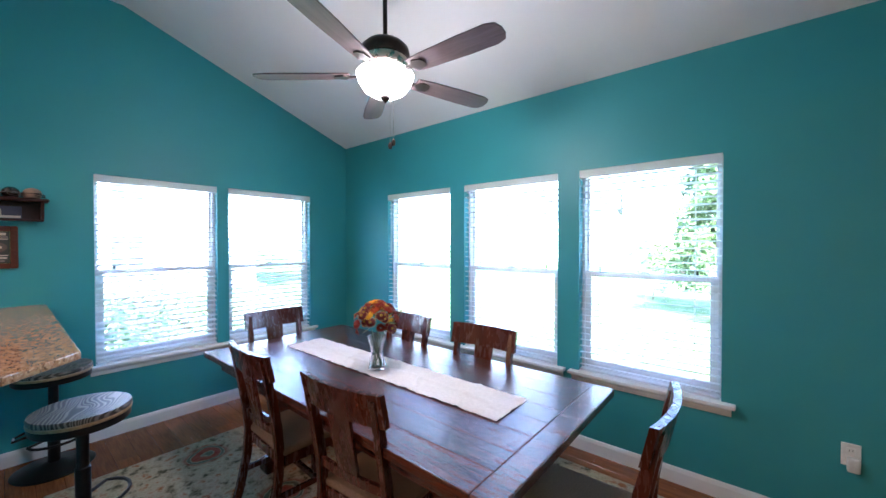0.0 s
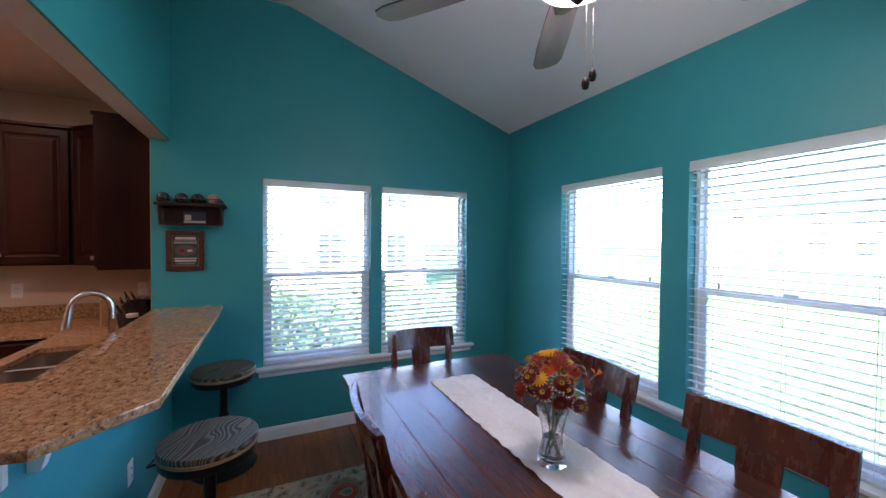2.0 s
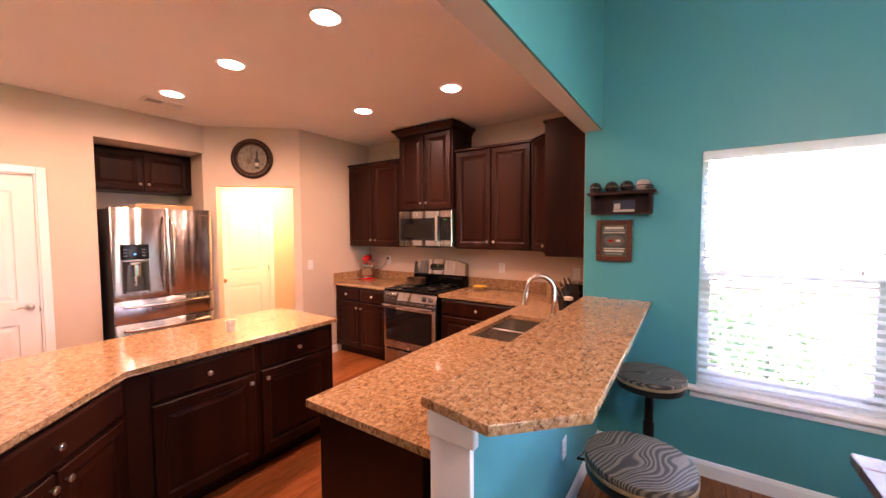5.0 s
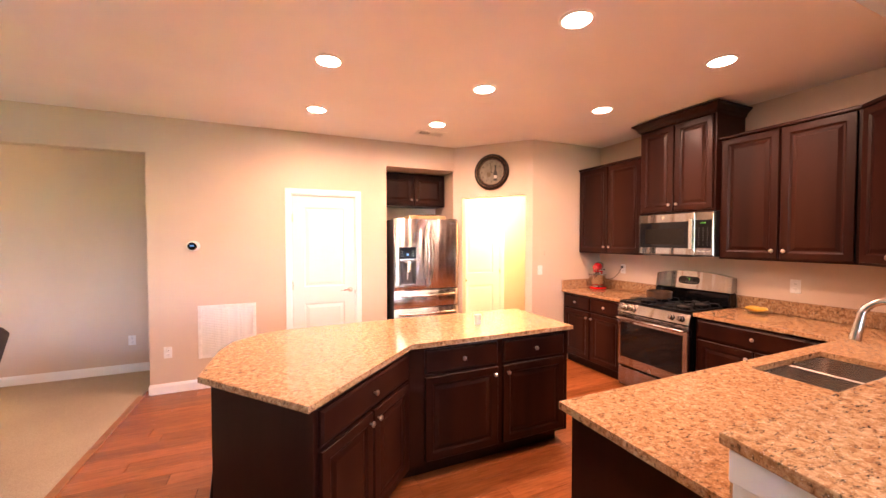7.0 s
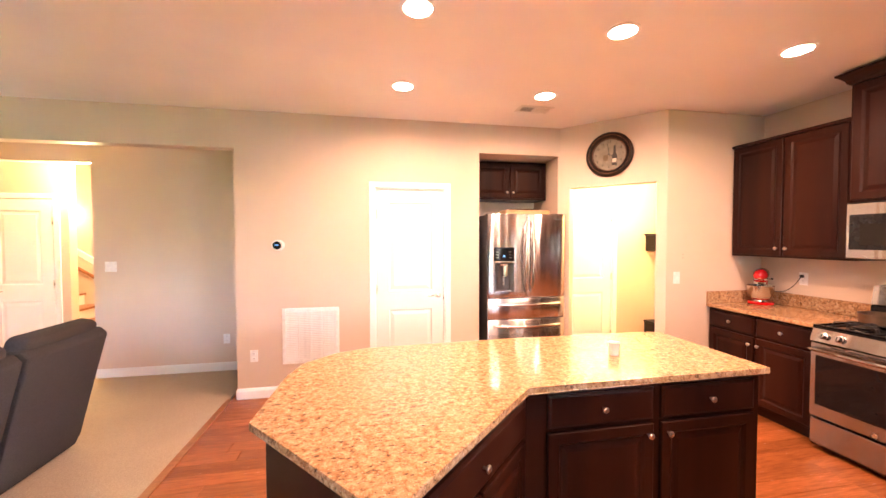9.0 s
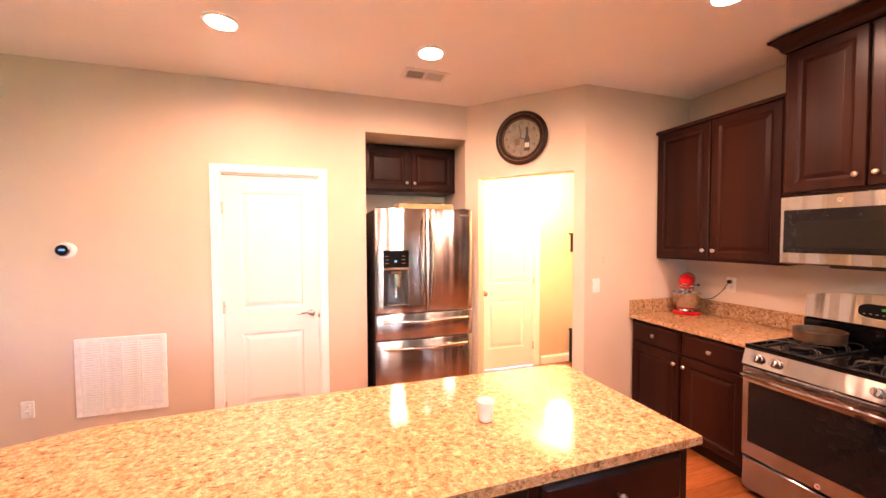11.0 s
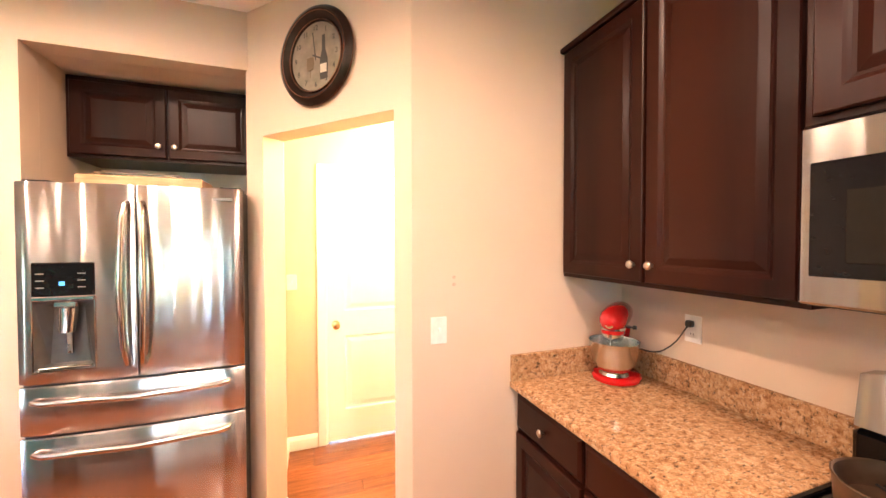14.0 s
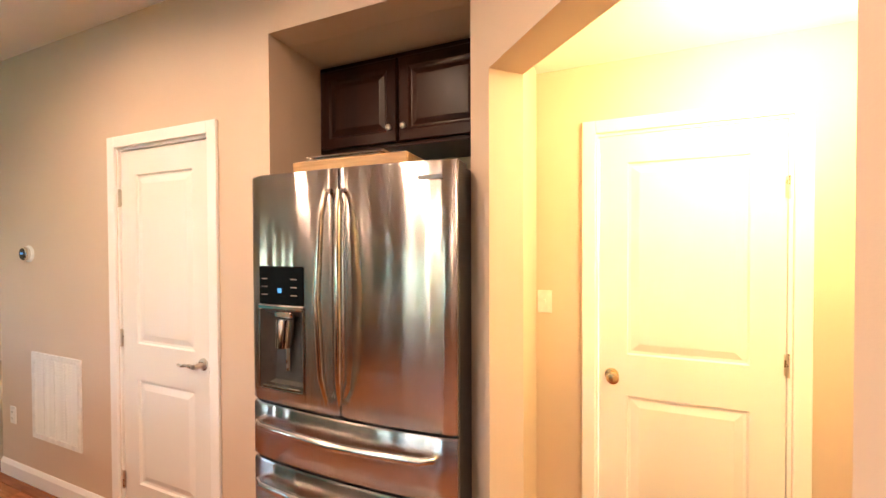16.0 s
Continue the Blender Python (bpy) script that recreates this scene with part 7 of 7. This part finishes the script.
# ceiling fan
fan = thing("ceiling_fan", "five-blade bronze ceiling fan with lit glass bowl", "ceiling fan", pose(-1.175, 1.475, 0.125) @ Matrix.Scale(0.94, 4))
bm = bmesh.new()
lathe(bm, [(0.075, 3.215), (0.07, 3.26), (0.05, 3.34)], seg=24)
part("canopy", bm, BRONZE, fan, smooth=True)
bm = bmesh.new()
cyl(bm, (0, 0, 2.66), (0, 0, 3.24), 0.013, 14)
part("downrod", bm, BRONZE, fan, smooth=True)
bm = bmesh.new()
lathe(bm, [(0.05, 2.580), (0.132, 2.586), (0.142, 2.606), (0.136, 2.640), (0.108, 2.668), (0.06, 2.684), (0.02, 2.70)], seg=40)
part("motor_housing", bm, BRONZE, fan, smooth=True)
bm = bmesh.new()
lathe(bm, [(0.06, 2.49), (0.12, 2.492), (0.128, 2.505), (0.110, 2.530), (0.128, 2.556), (0.130, 2.578), (0.05, 2.582)], seg=40)
part("switch_housing", bm, NICKEL, fan, smooth=True)
bm = bmesh.new()
lathe(bm, [(0.020, 2.366), (0.07, 2.372), (0.122, 2.402), (0.152, 2.450), (0.166, 2.490), (0.158, 2.500)], seg=40)
bowl = part("glass_bowl", bm, LAMPGLASS, fan, "glowing frosted glass bowl", smooth=True)
bowl.visible_shadow = False
bm = bmesh.new()
lathe(bm, [(0.004, 2.333), (0.012, 2.340), (0.028, 2.358), (0.026, 2.367), (0.01, 2.370)], seg=18)
part("finial", bm, BRONZE, fan, smooth=True)
blade_mesh = None
for k in range(5):
    m = pose(0, 0, 2.490, 0, 0, 3 + 72 * k)
    bm = bmesh.new()
    pts = [(0.20, 0.052), (0.30, 0.060), (0.55, 0.070), (0.70, 0.070), (0.745, 0.055), (0.762, 0.02), (0.762, -0.02), (0.745, -0.055), (0.70, -0.070), (0.55, -0.070), (0.30, -0.060), (0.20, -0.052)]
    prism(bm, list(reversed(pts)), -0.004, 0.004, 0.0015)
    blade = part("blade", bm, BLADEWOOD, fan, m=m @ pose(0, 0, 0, -11))
    bm = bmesh.new()
    box(bm, (0.115, -0.014, -0.010), (0.22, 0.014, -0.002), 0.003)
    prism(bm, [(0.205, -0.012), (0.235, -0.042), (0.285, -0.030), (0.30, 0.0), (0.285, 0.030), (0.235, 0.042), (0.205, 0.012)], -0.011, -0.005, 0.001)
    part("blade_iron", bm, BRONZE, fan, m=m @ pose(0, 0, 0, -11))
for dx, z in ((-0.004, 2.085), (0.024, 2.10)):
    bm = bmesh.new()
    cyl(bm, (dx, 0.04, 2.50), (dx, 0.04, z + 0.03), 0.0012, 6)
    ch = part("pull_chain", bm, NICKEL, fan)
    bm = bmesh.new()
    lathe(bm, [(0.003, z + 0.032), (0.010, z + 0.022), (0.013, z + 0.008), (0.010, z - 0.006), (0.003, z - 0.010)], (dx, 0.04, 0), 14)
    part("pull_knob", bm, BRONZE, ch, smooth=True)

# wall shelf with small helmets, and the framed plaque below it
wsf = thing("wall_shelf", "dark cherry wall shelf with a small picture", "shelf", pose(WX, 0.13, 1.715, 0, 0, 90))
bpart("top_board", SHELFWOOD, wsf, (-0.215, -0.13, 0.135), (0.215, 0, 0.158), 0.006)
bpart("back_board", SHELFWOOD, wsf, (-0.19, -0.016, 0.0), (0.19, -0.001, 0.134), 0.003)
bpart("lower_board", SHELFWOOD, wsf, (-0.19, -0.11, 0.0), (0.19, -0.017, 0.014), 0.003)
for s in (-1, 1):
    bm = bmesh.new()
    pts = [(-0.018, 0.015), (-0.10, 0.015), (-0.125, 0.134), (-0.018, 0.134)]
    a = [bm.verts.new((s * 0.182 - 0.008, y, z)) for y, z in pts]
    b = [bm.verts.new((s * 0.182 + 0.008, y, z)) for y, z in pts]
    bm.faces.new(a)
    bm.faces.new(list(reversed(b)))
    for i in range(4):
        bm.faces.new((a[i], a[(i + 1) % 4], b[(i + 1) % 4], b[i]))
    part("side_bracket", bm, SHELFWOOD, wsf)
pc = thing("small_picture", "small dark photo card on the wall shelf", "picture", pose(WX + 0.05, 0.145, 1.73, 0, 0, 90))
bpart("card", plain("photo_navy", (0.035, 0.04, 0.075), 0.4), pc, (-0.07, -0.004, 0), (0.07, 0, 0.085), 0.001)
bpart("pale_stripe", PAPER, pc, (-0.066, -0.0048, 0.004), (0.066, -0.0042, 0.020), 0)
bpart("pale_patch", PAPER, pc, (-0.062, -0.0048, 0.022), (-0.022, -0.0042, 0.062), 0)
HELM = [plain("helmet_black", (0.010, 0.010, 0.012), 0.2, 0, 0.5, coat=0.6), plain("helmet_tan", (0.30, 0.24, 0.19), 0.3)]


def mini_helmet(y, shell, rz):
    t = thing("miniature_helmet", "small glossy model sports helmet on the shelf", "helmet", pose(WX + 0.07, y - 0.01, 1.8735, 0, 0, rz), "model helmets")
    bm = bmesh.new()
    prof = [(0.034, 0.004), (0.041, 0.018), (0.043, 0.034), (0.039, 0.052), (0.027, 0.066), (0.010, 0.073), (0.002, 0.0735)]
    lathe(bm, prof, (0, 0, 0), 24, None, (1.15, 0.95))
    part("shell", bm, shell, t, smooth=True)
    bm = bmesh.new()
    for z in (0.010, 0.024):
        tube(bm, [(0.03, -0.036, z + 0.01), (0.058, -0.026, z), (0.066, 0, z - 0.002), (0.058, 0.026, z), (0.03, 0.036, z + 0.01)], 0.0028, 6)
    tube(bm, [(0.064, 0, 0.006), (0.064, 0, 0.03)], 0.0028, 6)
    part("face_guard", bm, BLACKPLASTIC, t, smooth=True)
    bm = bmesh.new()
    lathe(bm, [(0.0405, 0.03), (0.0445, 0.031), (0.0445, 0.037), (0.0405, 0.038)], (0, 0, 0), 24, None, (1.15, 0.95))
    part("stripe", bm, plain("helmet_stripe", (0.05, 0.045, 0.045), 0.3), t, smooth=True)


for y, shell, rz in ((-0.028, HELM[0], 20), (0.078, HELM[0], 35), (0.175, HELM[0], 35), (0.275, HELM[1], 60)):
    mini_helmet(y, shell, rz)

pq = thing("framed_plaque", "wooden plaque frame with pale lettered card", "picture", pose(WX, 0.08, 1.531, 0, 0, 90))
PW, PH = 0.235, 0.295
bpart("backing", plain("plaque_backing", (0.035, 0.05, 0.045), 0.5), pq, (-PW / 2 + 0.02, -0.012, -PH / 2 + 0.02), (PW / 2 - 0.02, -0.002, PH / 2 - 0.02), 0)
REDWOOD = wood("plaque_wood", (0.05, 0.014, 0.008), (0.12, 0.036, 0.019), 0, 0.3)
for p0, p1 in (((-PW / 2, -0.024, -PH / 2), (-PW / 2 + 0.036, -0.001, PH / 2)), ((PW / 2 - 0.036, -0.024, -PH / 2), (PW / 2, -0.001, PH / 2)), ((-PW / 2 + 0.036, -0.024, -PH / 2), (PW / 2 - 0.036, -0.001, -PH / 2 + 0.036)), ((-PW / 2 + 0.036, -0.024, PH / 2 - 0.036), (PW / 2 - 0.036, -0.001, PH / 2))):
    bpart("frame_bar", REDWOOD, pq, p0, p1, 0.005)
for p0, p1, mt in (((-0.062, 0.082), (0.062, 0.100), PAPER), ((-0.070, 0.066), (0.070, 0.076), GREYINK), ((-0.072, 0.054), (0.072, 0.060), PAPER),
                   ((-0.070, -0.060), (0.070, -0.053), PAPER), ((-0.066, -0.080), (0.066, -0.067), PAPER), ((-0.055, -0.100), (0.055, -0.088), GREYINK)):
    bpart("lettering_bar", mt, pq, (p0[0], -0.0135, p0[1]), (p1[0], -0.0122, p1[1]), 0)
bm = bmesh.new()
for p0, p1 in (((-0.082, -0.112), (-0.078, 0.112)), ((0.078, -0.112), (0.082, 0.112)), ((-0.078, -0.112), (0.078, -0.108)), ((-0.078, 0.108), (0.078, 0.112))):
    box(bm, (p0[0], -0.0132, p0[1]), (p1[0], -0.0121, p1[1]))
part("gilt_border", bm, BRASS, pq)
bm = bmesh.new()
lathe(bm, [(0.052, 0.0122), (0.052, 0.0132), (0.02, 0.0134)], (0, 0, 0), 28, TURN_OUT, (1.3, 0.75))
part("oval_print", bm, plain("oval_print", (0.10, 0.085, 0.07), 0.5), pq)
bpart("red_mark", RED, pq, (-0.035, -0.0142, -0.008), (-0.008, -0.0136, 0.008), 0)
bpart("white_mark", PAPER, pq, (0.012, -0.0142, -0.008), (0.042, -0.0136, 0.008), 0)

# ---- outdoors ----
bm = bmesh.new()
box(bm, (-400, -400, -0.9), (400, 400, -0.45))
tagged(part("ground", bm, LAWN), "mown green lawn", "ground", "", "structure")
LEAFSEED = random.Random(11)


def leaf_cloud(bm, center, radius, n, size, squash=0.8):
    """Many small leaf blades in an uneven clump."""
    for _ in range(n):
        d = Vector((LEAFSEED.gauss(0, 1), LEAFSEED.gauss(0, 1), LEAFSEED.gauss(0, 1))).normalized()
        r = radius * LEAFSEED.random() ** 0.45
        p = Vector(center) + Vector((d.x * r, d.y * r, d.z * r * squash))
        s = size * LEAFSEED.uniform(0.6, 1.3)
        a = Vector((LEAFSEED.uniform(-1, 1), LEAFSEED.uniform(-1, 1), LEAFSEED.uniform(-1, 1))).normalized()
        b = a.orthogonal().normalized() * 0.45
        bm.faces.new([bm.verts.new(p + q * s) for q in (a * -0.5, b * 0.5, a * 0.5, b * -0.5)])


def tree(x, y, h, crown, n, size, label):
    t = thing("tree", label, "tree", pose(x, y, -0.45), "garden trees")
    bm = bmesh.new()
    tube(bm, [(0, 0, 0), (0.04, 0.02, h * 0.3), (0.0, 0.05, h * 0.6), (0.03, 0.0, h * 0.9)], [h * 0.035, h * 0.027, h * 0.018, h * 0.006], 10)
    for k in range(9):
        a = 2.4 * k
        z = h * (0.25 + 0.07 * k)
        tube(bm, [(0, 0, z), (0.2 * crown * math.cos(a), 0.2 * crown * math.sin(a), z + 0.06 * h), (0.7 * crown * math.cos(a) * (1 - 0.07 * k), 0.7 * crown * math.sin(a) * (1 - 0.07 * k), z + 0.12 * h)], [h * 0.011, h * 0.008, h * 0.003], 6)
    part("trunk", bm, BARK, t, smooth=True)
    bm = bmesh.new()
    for k in range(26):
        f = k / 25
        a = 2.4 * k
        rr = crown * (0.95 - 0.75 * f) * LEAFSEED.uniform(0.5, 0.95)
        leaf_cloud(bm, (rr * math.cos(a), rr * math.sin(a), h * (0.2 + 0.78 * f)), crown * 0.36 * (1.1 - 0.6 * f), n // 26, size)
    part("crown", bm, LEAF, t)


tree(-0.20, 12.4, 5.0, 2.0, 18000, 0.14, "leafy green garden tree behind the lawn")
tree(4.3, 15.5, 6.5, 2.2, 7000, 0.16, "broad green tree at the far edge of the lawn")
tree(-2.6, 24.0, 3.2, 0.9, 2600, 0.16, "young tree far out on the lawn")
tree(-9.5, 7.5, 3.0, 0.9, 2600, 0.12, "small tree beside the neighbouring house")


def bush(x, y, r, h):
    t = thing("bush", "light green garden bush below the window", "bush", pose(x, y, -0.45), "bushes under the window")
    bm = bmesh.new()
    tube(bm, [(0, 0, 0), (0.02, 0, h * 0.5)], [0.03, 0.015], 8)
    part("stem", bm, BARK, t)
    bm = bmesh.new()
    for k in range(10):
        a = 2.4 * k
        leaf_cloud(bm, (r * 0.55 * math.cos(a), r * 0.55 * math.sin(a), h * (0.25 + 0.06 * k)), r * 0.55, 230, 0.075)
    part("leaves", bm, HEDGE, t)


for x, y, r, h in ((-5.6, 0.35, 0.75, 1.7), (-5.9, 1.25, 0.8, 1.65), (-5.5, -0.6, 0.7, 1.6), (-7.2, 3.4, 0.6, 1.2), (3.6, 14.0, 0.7, 1.1), (0.9, 19.0, 0.6, 1.0), (-2.35, 15.0, 0.6, 1.3)):
    bush(x, y, r, h)


plain_pane = plain("far_window_glass", (0.10, 0.12, 0.14), 0.1)


def house(m, w, d, h, label):
    """A pale two-storey house with gabled roof and a row of windows on each storey."""
    t = thing("house", label, "house", m, "neighbouring houses")
    bm = bmesh.new()
    box(bm, (-w / 2, 0, 0), (w / 2, d, h))
    wl = part("wall", bm, SIDING, t)
    bm = bmesh.new()
    for y0, y1 in ((-0.4, d / 2), (d + 0.4, d / 2)):
        v = [bm.verts.new(p) for p in ((-w / 2 - 0.4, y0, h - 0.1), (w / 2 + 0.4, y0, h - 0.1), (w / 2 + 0.4, y1, h + d * 0.32), (-w / 2 - 0.4, y1, h + d * 0.32), (-w / 2 - 0.4, y0, h + 0.1), (w / 2 + 0.4, y0, h + 0.1), (w / 2 + 0.4, y1, h + d * 0.32 + 0.2), (-w / 2 - 0.4, y1, h + d * 0.32 + 0.2))]
        for f in ((0, 1, 2, 3), (7, 6, 5, 4), (0, 4, 5, 1), (0, 3, 7, 4), (1, 5, 6, 2)):
            bm.faces.new([v[i] for i in f])
    part("roof", bm, ROOFING, t)
    n = max(3, int(w / 2.6))
    for z in (0.9, 3.5):
        if z + 1.5 > h:
            continue
        for k in range(n):
            x = -w / 2 + w * (k + 0.5) / n
            bm = bmesh.new()
            for p0, p1 in (((x - 0.55, -0.06, z), (x - 0.45, 0.01, z + 1.5)), ((x + 0.45, -0.06, z), (x + 0.55, 0.01, z + 1.5)), ((x - 0.45, -0.06, z), (x + 0.45, 0.01, z + 0.1)), ((x - 0.45, -0.06, z + 1.4), (x + 0.45, 0.01, z + 1.5)), ((x - 0.45, -0.05, z + 0.7), (x + 0.45, 0.01, z + 0.78)), ((x - 0.03, -0.05, z + 0.1), (x + 0.03, 0.01, z + 1.4))):
                box(bm, p0, p1)
            win = part("window", bm, WHITE, t)
            bpart("pane", plain_pane, win, (x - 0.45, -0.03, z + 0.1), (x + 0.45, -0.005, z + 1.4), 0)
    return t


house(pose(-17.0, 1.5, -0.45, 0, 0, 90), 12, 8, 5.6, "pale two-storey neighbouring house with white windows")
house(pose(-17.0, 40.0, -0.45, 0, 0, 12), 13, 9, 5.6, "pale distant house across the lawn")

# ---- hardwood planks, last ----
random.seed(21)
PW_ = 0.127
made = {}


def plank(x0, x1, y0, y1):
    key = (round(x1 - x0, 2), round(y1 - y0, 3))
    m = pose((x0 + x1) / 2, (y0 + y1) / 2, 0)
    if key not in made:
        bm = bmesh.new()
        l, w = key[0] / 2 - 0.0006, key[1] / 2 - 0.0006
        box(bm, (-l, -w, -0.015), (l, w, 0.0), 0.0012)
        made[key] = part("plank", bm, OAK, hardwood, m=m)
    else:
        again(made[key], hardwood, m)


y = HALLY
row = 0
while y < NY - 0.01:
    y1 = min(y + PW_, NY)
    x = -4.572 if y > -3.4 else -5.35
    if y > -0.14:
        x = WX
    first = True
    while x < 0.735:
        ln = random.choice((0.9, 1.2, 1.5, 1.8)) if not first else random.choice((0.5, 0.9, 1.3))
        first = False
        x1 = min(x + ln, 0.74)
        if 0.74 - x1 < 0.25:
            x1 = 0.74
        plank(x, x1, y, y1)
        x = x1
    y = y1
    row += 1
# a thin oak strip where the hardwood meets the carpet
bm = bmesh.new()
box(bm, (0.715, SY, 0.0005), (0.775, NY, 0.009), 0.004)
setting("trim_threshold", bm, HANDRAIL, "oak threshold strip beside the carpet")
